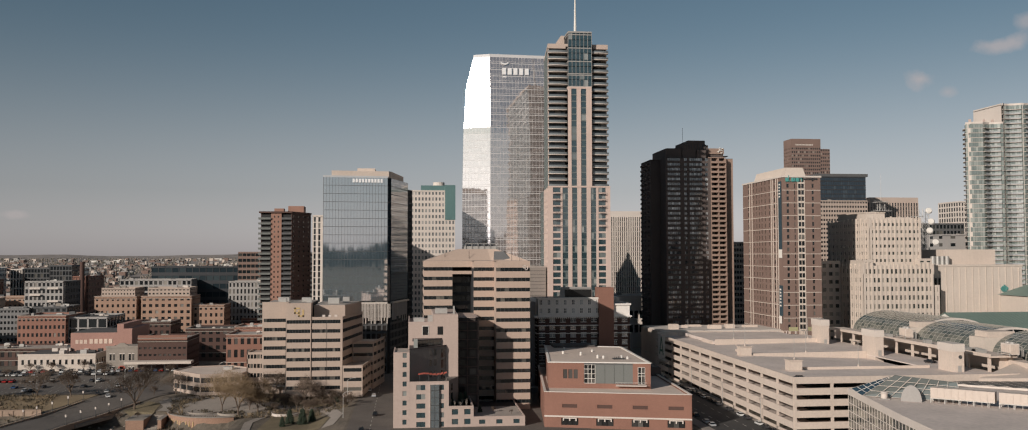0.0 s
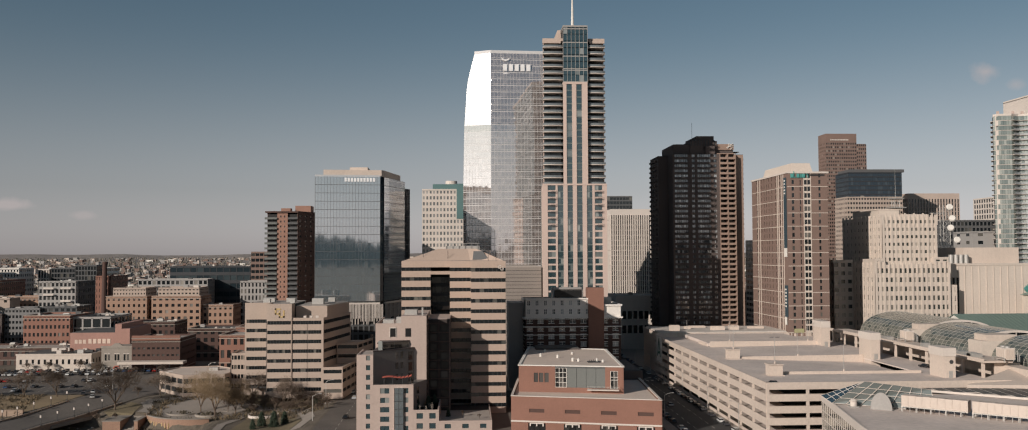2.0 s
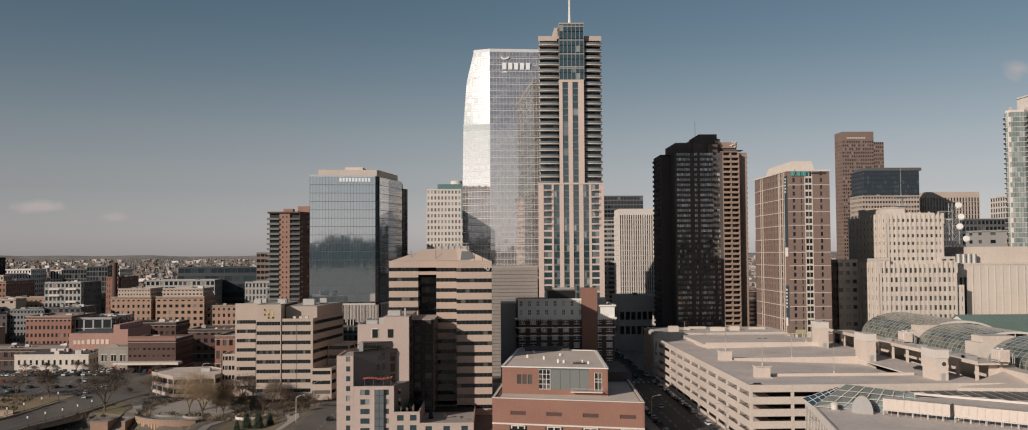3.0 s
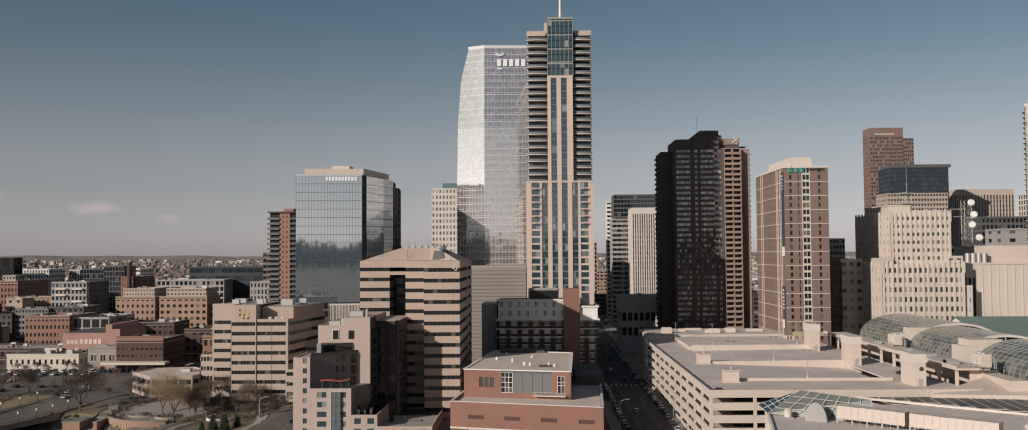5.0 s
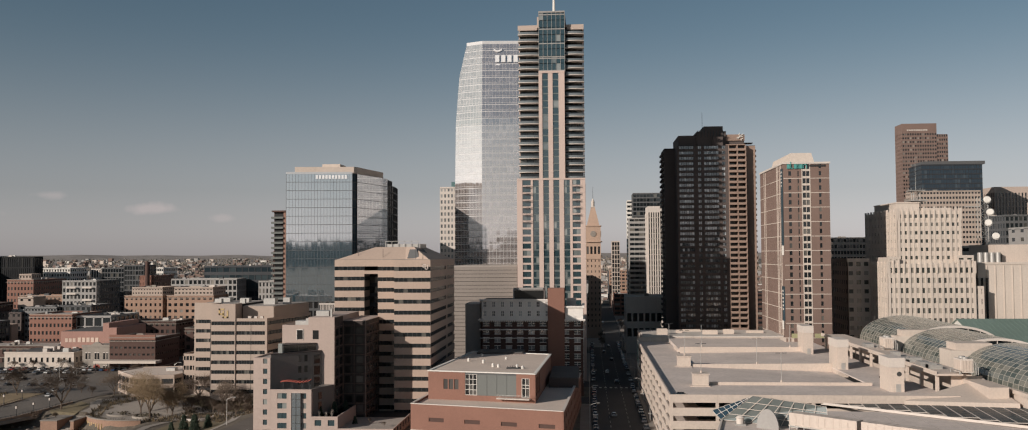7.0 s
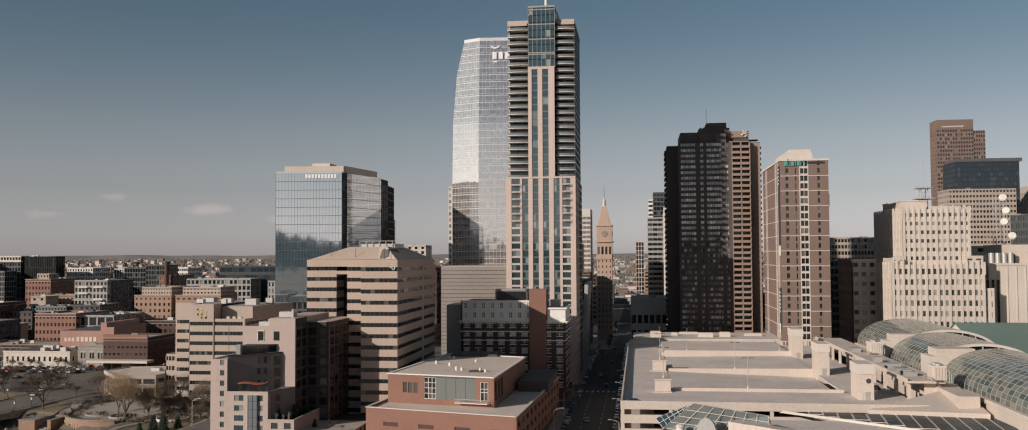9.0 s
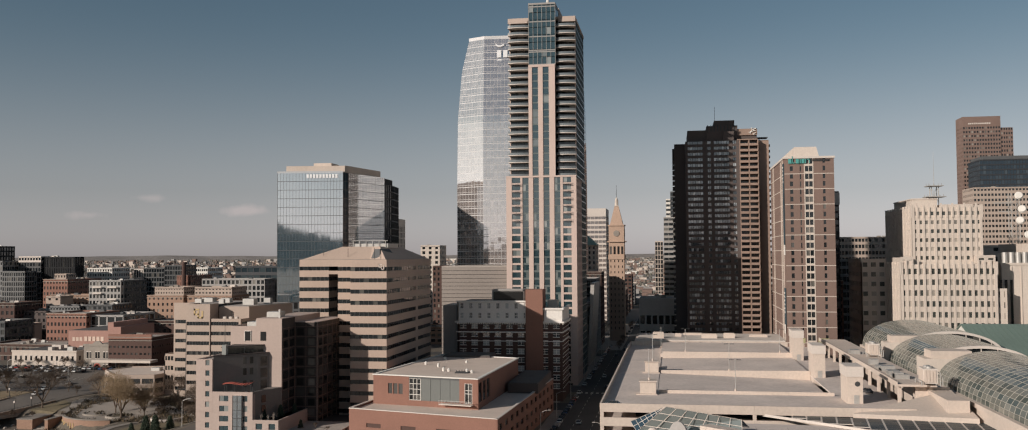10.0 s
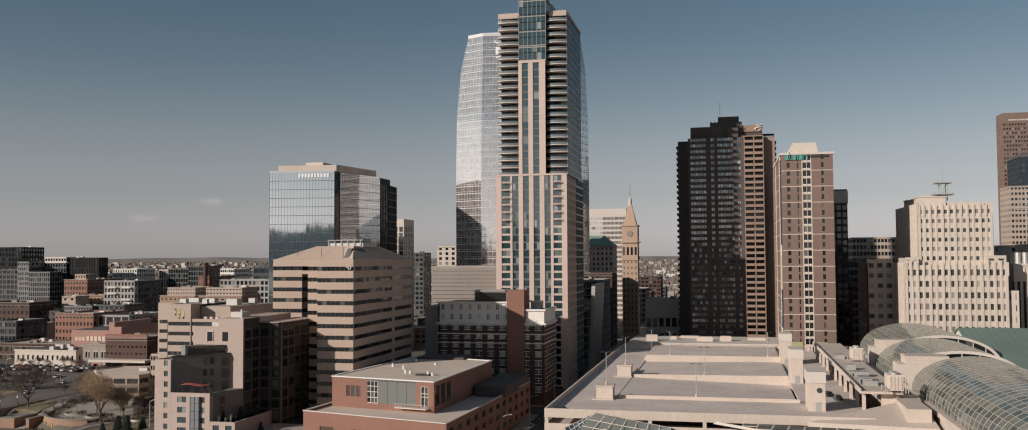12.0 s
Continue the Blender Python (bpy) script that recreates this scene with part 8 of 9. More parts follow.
    for k in range(3):
        f.box(M, 2.4 + k * 2.1, 3.9 + k * 2.1, 14.8, 16.8, 0.03, 0.06)
    part("painted_bars", M, FADED, t)
    # three-storey red brick office with a glass stair
    t = b("red_brick_office", "red brick office with rows of square windows", -216.5, -191, 552, 585, 26.0, BRICK, HOMEG, 6, 11, 10, pier=1.1, sill=2.3, most=60, units=4)
    t = b("glass_link_building", "dark glazed building with pale columns", -190.8, -170, 556, 590, 25.0, GREY, BLACKG, 3, 4, 6, pier=0.9, sill=0.6, base=8, most=20, units=5, roof=ROOFD)
    b("dark_brick_office", "dark brick building with small pale windows", -169.8, -140, 575, 600, 20.5, BRICK3, SHOPG, 5, 9, 6, pier=1.6, sill=2.0, most=20, units=3)
    # grey flats with stacked balconies
    t = b("grey_apartment_block", "grey apartment block with white stacked balconies", -245.5, -222, 636, 640, 43.2, GREY, HOMEG, 10, 9, 1, pier=1.0, sill=1.7, most=60, units=3)
    f = Face(-245.5, 636, -222, 636)
    for k in range(9):
        for u in (3.5, 14.5):
            if (k + int(u)) % 3:
                M = Mesh()
                z = 6 + k * 4.1
                f.box(M, u, u + 6.5, z, z + 0.3, 0, 1.6)
                f.box(M, u, u + 6.5, z + 0.3, z + 1.3, 1.5, 1.62)
                part("balcony", M, WHITE2, t)
    # rear split off in dark grey so the block's side looks shaded
    b("dark_apartment_wing", "rear of the grey apartment block, darkened for its shaded side", -245.2, -221.9, 640.2, 668, 43.0, DGREY, BLACKG, 10, 9, 9, pier=1.4, sill=1.7, most=20, units=3)
    # lower roofs packed in front of the lofts
    b("grey_roof_pavilion", "grey pavilion with a row of windows on a low block", -251, -230, 603, 624, 27.6, MGREY, BLACKG, 8, 10, 7, pier=0.8, sill=1.8, most=6, units=5, roof=ROOFD)
    b("black_roof_block", "dark block with a black roof and plant", -229.8, -209, 606, 630, 28.4, DGREY, BLACKG, 7, 6, 7, pier=1.4, sill=1.8, most=4, units=6, roof=ROOFD)
    b("dark_brick_store", "old dark brick store with tall windows", -305, -268, 592, 618, 30, BRICK3, SHOPG, 7, 11, 8, pier=1.6, sill=1.9, most=9, units=6, roof=ROOFD)
    b("tan_stair_block", "tan rendered block with a blank front", -267.5, -257, 622, 636, 33, TAN2, SHOPG, 6, 2, 4, pier=3.4, sill=3.6, most=0, units=2)
    b("brown_brick_store", "brown brick store behind the pale row", -267.5, -251.3, 600, 620, 24.5, BROWN2, SHOPG, 6, 5, 6, pier=1.6, sill=2.0, most=4, units=5, roof=ROOFD)
    b("pale_brick_row", "low pale brick row with a cluttered roof", -278, -247, 583, 590, 18, TAN2, SHOPG, 4, 9, 3, pier=2.0, sill=2.6, most=6, units=7)
    # orange brick offices with set-back tops
    for x0, x1 in ((-202.5, -176.5), (-173.5, -142.0)):
        t = b("orange_brick_office", "orange brick office with a set-back top storey", x0, x1, 636, 662, 33.0, BRICK2, HOMEG, 8, 8, 7, pier=1.9, sill=2.2, most=50, units=0)
        t = b("setback_storeys", "tan set-back storeys above the orange office", x0 + 3, x1 - 2, 640, 662, 38.5, TAN2, SHOPG, 2, 11, 7, pier=1.1, sill=1.5, most=20, units=4, z0=33.4)
    b("low_brick_row", "low brown brick row with a wide tan flat roof", -232, -176, 521, 549, 11.0, BRICK3, SHOPG, 2, 15, 6, pier=1.8, sill=1.9, most=12, units=9)
    b("orange_brick_wing", "low orange brick wing of the office", -141.8, -122, 640, 662, 27, BRICK2, SHOPG, 6, 6, 6, pier=1.8, sill=2.2, most=10, units=2)
    b("dark_low_store", "dark brick store with a patched roof and plant", -128, -100, 560, 590, 17.5, BRICK3, SHOPG, 4, 7, 7, pier=1.8, sill=2.0, most=10, units=6, roof=ROOFD)
    b("brick_side_store", "red brick store with a pale roof", -100, -70, 556, 584, 18.5, BRICK, SHOPG, 4, 8, 7, pier=1.8, sill=2.0, most=10, units=6, roof=ROOFL)
    b("red_corner_building", "red brick corner building with tall windows", -92, -73, 489, 520, 19.6, BRICK, SHOPG, 3, 6, 8, pier=1.4, sill=2.6, most=30, units=3)
    # further blocks
    b("black_loft_building", "long black loft building with tall narrow windows", -366, -337, 754, 766, 59.4, BLACKW, BLACKG, 7, 18, 5, pier=1.0, sill=0.9, most=12, units=4)
    b("dark_framed_lofts", "dark lofts below a pale top storey", -387, -366.5, 752, 776, 55.6, DGREY, BLACKG, 13, 8, 8, pier=0.7, sill=1.3, most=6, units=0, parapet=0.2)
    b("pale_top_storey", "pale framed top storey of the dark lofts", -387, -366.5, 752, 776, 60.0, WHITE2, BLACKG, 1, 8, 8, pier=0.7, sill=1.6, most=3, units=1, z0=56.0)
    b("grey_loft_tower", "grey loft tower with square windows", -401, -389.9, 737, 762, 56.4, MGREY, HOMEG, 14, 6, 9, pier=0.8, sill=1.6, most=12, units=1)
    b("pale_loft_wing", "grey loft wing with white window frames", -388.3, -368.4, 735, 750, 48, MGREY, BLACKG, 12, 10, 5, pier=0.6, sill=0.9, most=16, units=0)
    b("dark_edge_tower", "dark tower at the edge of the quarter", -460, -427, 772, 800, 69, BLACKW, BLACKG, 16, 10, 8, pier=1.0, sill=1.4, most=6, units=1)
    b("dark_edge_tower", "dark lower block at the edge of the quarter", -440, -402, 744, 764, 50, DGREY, BLACKG, 12, 10, 6, pier=1.0, sill=1.4, most=6, units=1)
    b("dark_glass_block", "low dark glass block at the edge of the quarter", -262, -246, 555, 580, 21, DGREY, BLACKG, 5, 6, 7, pier=0.4, sill=1.4, most=20, units=1)
    b("white_hotel_block", "white hotel block with rows of windows", -359, -335, 803, 830, 49.6, WHITE, HOMEG, 12, 10, 8, pier=1.2, sill=1.9, most=20, units=1)
    b("tan_brick_lofts", "tan and red brick lofts with pale attic", -314.7, -294.9, 684, 726, 42.6, BRICK, SHOPG, 10, 8, 14, pier=1.2, sill=2.0, most=30, units=4)
    b("loft_attic", "tan brick roof storey above the lofts", -307, -297.6, 686, 698, 46.8, TAN2, SHOPG, 1, 4, 4, pier=1.2, sill=1.6, most=0, units=0, z0=43.2)
    b("narrow_white_flats", "narrow white flats with tall windows", -333.5, -324, 834, 850, 48.4, WHITE2, HOMEG, 6, 4, 5, pier=1.0, sill=1.2, most=6, units=1)
    b("dark_glass_offices", "dark glass offices with pale mullions", -319, -299.3, 826, 850, 49.4, DGREY, BLACKG, 12, 8, 8, pier=0.5, sill=1.0, most=6, units=2)
    b("dark_glass_offices", "taller dark glass offices with pale mullions", -298.9, -281.5, 826, 850, 51.6, DGREY, BLACKG, 12, 7, 8, pier=0.5, sill=1.0, most=6, units=2)
    b("orange_brick_lofts", "long orange brick lofts", -278, -246, 641, 662, 33, BRICK2, SHOPG, 8, 11, 6, pier=1.4, sill=2.2, most=30, units=3)
    b("teal_glass_office", "dark teal glass office with flat roof", -200, -128, 760, 800, 51, DARKP, SKYLG, 8, 14, 10, pier=0.5, sill=2.6, most=20, units=4)
    b("pale_frame_flats", "pale flats with deep window frames", -217, -165, 738, 758, 41.6, GREY, HOMEG, 9, 15, 8, pier=1.1, sill=1.4, most=24, units=2)
    b("pale_frame_flats", "pale flats with balconies and deep frames", -126, -101, 676, 696, 41.5, GREY, HOMEG, 9, 10, 8, pier=1.3, sill=1.5, most=24, units=2)
    b("white_low_office", "white office with ribbon windows far behind", -341, -311, 928, 960, 48, WHITE, HOMEG, 10, 14, 8, pier=0.5, sill=2.2, most=10, units=3)
    t = thing("brick_chimney", "tall dark brick factory chimney", "chimney", (-262.4, 794, 0))
    part("shaft", Mesh().beam((-262.4, 793, 0), (-262.4, 793, 55), 2.6, 1.7, 12).beam((-262.4, 794, 53.5), (-262.4, 794, 55.4), 2.1, 2.1, 12), BRICK3, t)
    b("red_brick_works", "red brick works beside the chimney", -271, -258.5, 797, 835, 43, BRICK, SHOPG, 9, 6, 10, pier=1.6, sill=2.0, most=16, units=4)


BLACKW = surface("charcoal_cladding", (0.011, 0.011, 0.012), rough=0.85, var=0.25)
MGREY = surface("mid_grey_cladding", (0.19, 0.185, 0.18), var=0.15, streak=0.2)
PAINTED = surface("faded_red_paint", (0.36, 0.205, 0.165), var=0.16, streak=0.5)
FADED = surface("faded_pale_paint", (0.62, 0.48, 0.39), var=0.2, bump=0)
quarter()


def low_terraces():
    taken = [(-234, -174, 519, 551), (-143, -120, 638, 664), (-130, -68, 554, 592), (-194, -106, 476, 546), (-218, -138, 550, 602), (-246, -194, 634, 682), (-204, -140, 634, 664), (-94, -71, 486, 522), (-462, -335, 733, 802), (-307, -208, 582, 638), (-264, -244, 553, 582), (-316, -260, 643, 702),
             (-318, -293, 682, 728), (-219, -163, 736, 760), (-335, -279, 824, 852), (-202, -126, 758, 802), (-361, -333, 800, 832), (-274, -256, 790, 837), (-98, -48, 596, 662), (-126, -104, 698, 732), (-332, -283, 926, 962), (-48, 100, 430, 604), (-86, -68, 798, 822), (-58, -4, 728, 817), (-2, 34, 688, 720), (-26, -6, 616, 648)]
    walls = (BRICK, BRICK2, BRICK3, BROWN, DGREY, DGREY, BRICK3, BRICK3, BROWN2, GREY)
    kinds = {BRICK: "red brick", BRICK2: "orange brick", BRICK3: "dark red brick", TAN2: "tan", CREAM: "cream", BROWN: "brown brick", BROWN2: "dark brown brick", GREY: "grey", DGREY: "dark grey"}
    r = random.Random(21)
    for y in (520, 546, 572, 602, 632, 668, 706, 746, 790, 836, 884, 940, 1000, 1070):
        x = -y * 0.62 - 60
        while x < -40:
            w, d = r.uniform(18, 44), r.uniform(16, 26)
            h = r.uniform(6, 10.5) if y < 560 else r.uniform(8, 14) if y < 600 else (r.uniform(9, 18) if y < 700 else r.uniform(7, 17))
            q = (x, x + w, y, y + d)
            if r.random() < 0.86 and not any(q[0] < c[1] and q[1] > c[0] and q[2] < c[3] and q[3] > c[2] for c in taken):
                wall = r.choice(walls)
                fl = max(2, round(h / 4.2))
                roofm = r.choice((ROOF, ROOFD, ROOFL, ROOFD))
                block("low_terrace", "low %s building with a flat roof" % kinds[wall], *q, h, wall, SHOPG, fl, max(3, int(w / 4)), max(3, int(d / 4.5)), pier=r.uniform(1.3, 2.2), sill=r.uniform(1.6, 2.2), most=2 if y < 640 else 0,
                      units=r.randint(3, 7) if y < 760 else 2, roof=roofm, group="low-rise quarter")
            x += w + r.choice((0.8, 1.0, 4.0, 12.0))
    # towards the end of the long street
    for x0, x1, ys in ((60, 101, (905, 960, 1020, 1090, 1170)), (128, 190, (950, 1040, 1120, 1200)), (200, 300, (820, 900, 1000))):
        for y in ys:
            h = r.uniform(14, 40)
            wall = r.choice(walls)
            w = r.uniform(0.6, 1.0) * (x1 - x0)
            block("street_block", "%s block along the long street" % kinds[wall], x1 - w if x0 < 100 else x0, x1 if x0 < 100 else x0 + w, y, y + 36, h, wall, HOMEG, max(3, round(h / 4)), 9, 8, pier=1.4, sill=1.9, most=2, units=2, group="far street blocks")


low_terraces()


def far_quarter():
    """Far roofs and crowns towards the horizon, too many to count."""
    r = random.Random(5)
    def plain(d):
        return max(0.0, (d - 2100) * 0.0225 - 3.0)

    for mat, n, s in ((PALE, 700, 0.45), (BROWN, 1900, 0.5), (GREY, 1300, 0.45), (WHITE, 140, 0.8)):
        M = Mesh()
        for k in range(n):
            d = 1150 + 3100 * r.random() ** 1.3
            a = radians(r.uniform(-46, 24))
            x, y = 90 + d * math.sin(a), 30 + d * math.cos(a)
            w, h = r.uniform(10, 40) * s, r.uniform(2.5, 5.5) * (2.2 if r.random() < 0.06 else 1.0)
            M.box(x, x + w, y, y + r.uniform(12, 24), plain(d) - 6, plain(d) + h)
        solo("far_roofs", M, mat, "countless small far-off roofs across the plain", "far buildings", "stuff")
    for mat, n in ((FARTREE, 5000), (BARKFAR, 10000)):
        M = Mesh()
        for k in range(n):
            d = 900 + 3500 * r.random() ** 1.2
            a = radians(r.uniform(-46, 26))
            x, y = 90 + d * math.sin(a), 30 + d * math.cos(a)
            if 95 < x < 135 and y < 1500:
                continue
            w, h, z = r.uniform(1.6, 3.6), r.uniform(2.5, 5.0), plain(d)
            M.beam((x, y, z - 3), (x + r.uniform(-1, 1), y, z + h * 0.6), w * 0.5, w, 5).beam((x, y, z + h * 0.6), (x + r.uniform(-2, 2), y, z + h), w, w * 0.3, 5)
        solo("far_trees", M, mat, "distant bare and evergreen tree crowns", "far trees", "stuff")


# evergreen colour paled for haze as well
FARTREE = surface("haze_paled_evergreen", (0.13, 0.125, 0.10), var=0.4, bump=0)
far_quarter()


# ---- park, bridge and car park in the foreground ----
drape("road", [(-162, 330), (-138, 330), (-129, 376), (-124.5, 392.6), (-118.6, 405.5), (-108, 424), (-92, 440), (-66, 452), (-66, 459), (-128, 459), (-130, 434), (-135.5, 420), (-143, 405.5), (-149.5, 389.6), (-156, 360)], 0.24, LOT, "asphalt road over the creek bridge", "road", creek=False)
drape("car_park", rect(-226, -118, 431.6, 490), 0.14, LOT, "worn asphalt car park with painted bays", "car park")
for pts, w, lab in (([(-104, 417), (-92, 421), (-80, 424), (-66, 415), (-52, 405), (-36, 401), (-24, 402)], 5.0, "concrete park path past the plaza"),
                    ([(-66, 414), (-60, 402), (-58, 390), (-62, 376), (-60, 352)], 3.2, "concrete footpath through the lawn"),
                    ([(-36, 401), (-32, 388), (-28, 370), (-30, 350)], 4.6, "winding concrete footpath"),
                    ([(-104, 417), (-100, 409), (-101, 403)], 4.0, "concrete footpath down to the steps")):
    drape("footpath", ribbon(pts, w), 0.16, PAVE, lab, "path", creek=False)
drape("lawn", [(-57, 352), (-33, 352), (-31, 372), (-36, 386), (-46, 388), (-55, 386)], 0.12, GRASS, "sloping dry winter lawn", "lawn")
drape("lawn", [(-117, 404), (-110, 399), (-104, 402), (-104, 413), (-110, 417)], 0.12, GRASS, "dry grass bank beside the bridge", "lawn")
drape("lawn", [(-226, 406), (-150, 404), (-139, 416), (-134, 430), (-226, 431)], 0.12, OCHRE, "ochre dry grass strip above the creek wall", "lawn")
drape("lawn", [(-64, 404), (-40, 404), (-30, 408), (-30, 420), (-62, 421)], 0.1, GRASS, "brown lawn in front of the campus building", "lawn")
drape("pavement", [(-95, 400), (-84, 391), (-72, 388), (-62, 394), (-60, 408), (-70, 420), (-84, 421), (-94, 412)], 0.12, PAVE, "concrete floor of the round plaza", "pavement")


def road_marks():
    M = Mesh()
    for k in range(46):
        y = 252 + k * 9
        M.box(110.6, 110.75, y, y + 4, 0.04, 0.055).box(117.2, 117.35, y, y + 4, 0.04, 0.055)
    for k in range(40):
        M.box(-14.1, -13.95, 260 + k * 8, 263.5 + k * 8, 0.04, 0.055)
    for x in range(8):
        M.box(105.5 + x * 2.3, 106.6 + x * 2.3, 455.5, 458.5, 0.04, 0.055)
    tagged(solo("road_markings", M, LINE, "white painted lane lines and crossings", "road marking", "structure"))
    for y in (444, 456, 468):
        B = Mesh()
        for k in range(30):
            x = -222 + k * 3.0
            z = level(x, y - 2.5) + 0.2
            B.hexa([(x, y - 5, level(x, y - 5) + 0.16), (x + 0.13, y - 5, level(x, y - 5) + 0.16), (x + 0.13, y, level(x, y) + 0.16), (x, y, level(x, y) + 0.16),
                    (x, y - 5, level(x, y - 5) + 0.19), (x + 0.13, y - 5, level(x, y - 5) + 0.19), (x + 0.13, y, level(x, y) + 0.19), (x, y, level(x, y) + 0.19)])
        solo("bay_lines", B, LINE, "white painted parking bay lines", "road marking", "structure")


road_marks()


def bridge():
    t = thing("creek_bridge", "road bridge with pale parapets and square lanterns", "bridge", (-135, 390, -4))
    edges = [[(-131.5, 360), (-129, 376), (-124.5, 392.6), (-118.6, 405.5), (-113, 415)], [(-136.5, 418), (-143, 405.5), (-149.5, 389.6), (-156, 360)]]
    for pts in edges:
        for (xa, ya), (xb, yb) in zip(pts, pts[1:]):
            P, R = Mesh(), Mesh()
            f = Face(xa, ya, xb, yb)
            za, zb = level(xa, ya, False), level(xb, yb, False)

            def bar(M, u0, u1, z0, z1, d0, d1):
                ha, hb = za + (zb - za) * u0 / f.w, za + (zb - za) * u1 / f.w
                M.hexa([f.p(u0, d1, ha + z0), f.p(u1, d1, hb + z0), f.p(u1, d0, hb + z0), f.p(u0, d0, ha + z0), f.p(u0, d1, ha + z1), f.p(u1, d1, hb + z1), f.p(u1, d0, hb + z1), f.p(u0, d0, ha + z1)])

            bar(P, 0, f.w, -1.6, 0.7, -0.25, 0.25)
            part("parapet", P, PAINTED2, t)
            bar(R, 0, f.w, 1.25, 1.35, -0.06, 0.06)
            for k in range(int(f.w / 1.2)):
                bar(R, k * 1.2, k * 1.2 + 0.08, 0.7, 1.25, -0.04, 0.04)
            part("railing", R, DARKM, t)
    part("deck", Mesh().prism([(-152, 380), (-127, 380), (-118, 406), (-143, 406)], -5.6, -4.4), STONE, t)
    for x, y in ((-129.3, 375.8), (-127.2, 385.6), (-124.2, 393.6), (-121.2, 400.4), (-118.2, 406.8), (-150, 389.6), (-147.5, 396.5), (-144.2, 403.5), (-140.6, 411), (-137, 418)):
        z = level(x, y, False)
        l = thing("bridge_lantern", "square pale lantern on a bridge post", "lamp post", (x, y, z), "bridge lanterns")
        part("post", Mesh().beam((x, y, z - 0.5), (x, y, z + 3.6), 0.15, 0.11, 6).box(x - 0.3, x + 0.3, y - 0.3, y + 0.3, z - 0.5, z + 0.9), DARKM, l)
        part("lantern", Mesh().box(x - 0.27, x + 0.27, y - 0.27, y + 0.27, z + 3.6, z + 4.6), WHITE2, l)
        part("cap", Mesh().prism(rect(x - 0.38, x + 0.38, y - 0.38, y + 0.38), z + 4.6, z + 4.8, rect(x - 0.15, x + 0.15, y - 0.15, y + 0.15)), DARKM, l)
    w = thing("creek_wall", "long tan retaining wall above the creek", "wall", (-185, 402, -4))
    f = Face(-228, 404.5, -148, 402.5)
    M = Mesh()
    f.box(M, 0, f.w, -9, -2.0, -0.5, 0.3)
    f.box(M, 0, f.w, -2.0, -1.7, -0.6, 0.5)
    part("wall_face", M, PAINTED2, w)
    for k in range(18):
        M = Mesh()
        f.box(M, k * 4.3, k * 4.3 + 0.5, -9, -2.0, 0.3, 0.5)
        part("wall_rib", M, PAINTED2, w)


PAINTED2 = surface("tan_creek_wall", (0.33, 0.24, 0.18), var=0.2, streak=0.4)
bridge()


def ring_wall(M, cx, cy, r0, r1, a0, a1, z0, z1, n=20):
    k, full = len(M.v), abs(a1 - a0) >= 360
    m = n if full else n + 1
    for i in range(m):
        a = radians(a0 + (a1 - a0) * i / n)
        c, s = math.cos(a), math.sin(a)
        M.v.extend([(cx + r0 * c, cy + r0 * s, z0), (cx + r1 * c, cy + r1 * s, z0), (cx + r1 * c, cy + r1 * s, z1), (cx + r0 * c, cy + r0 * s, z1)])
    for i in range(n):
        p, q = k + 4 * i, k + 4 * ((i + 1) % m)
        for j in range(4):
            M.f.append((p + j, p + (j + 1) % 4, q + (j + 1) % 4, q + j))
    if not full:
        M.f.extend([(k, k + 1, k + 2, k + 3), tuple(k + 4 * n + j for j in (3, 2, 1, 0))])


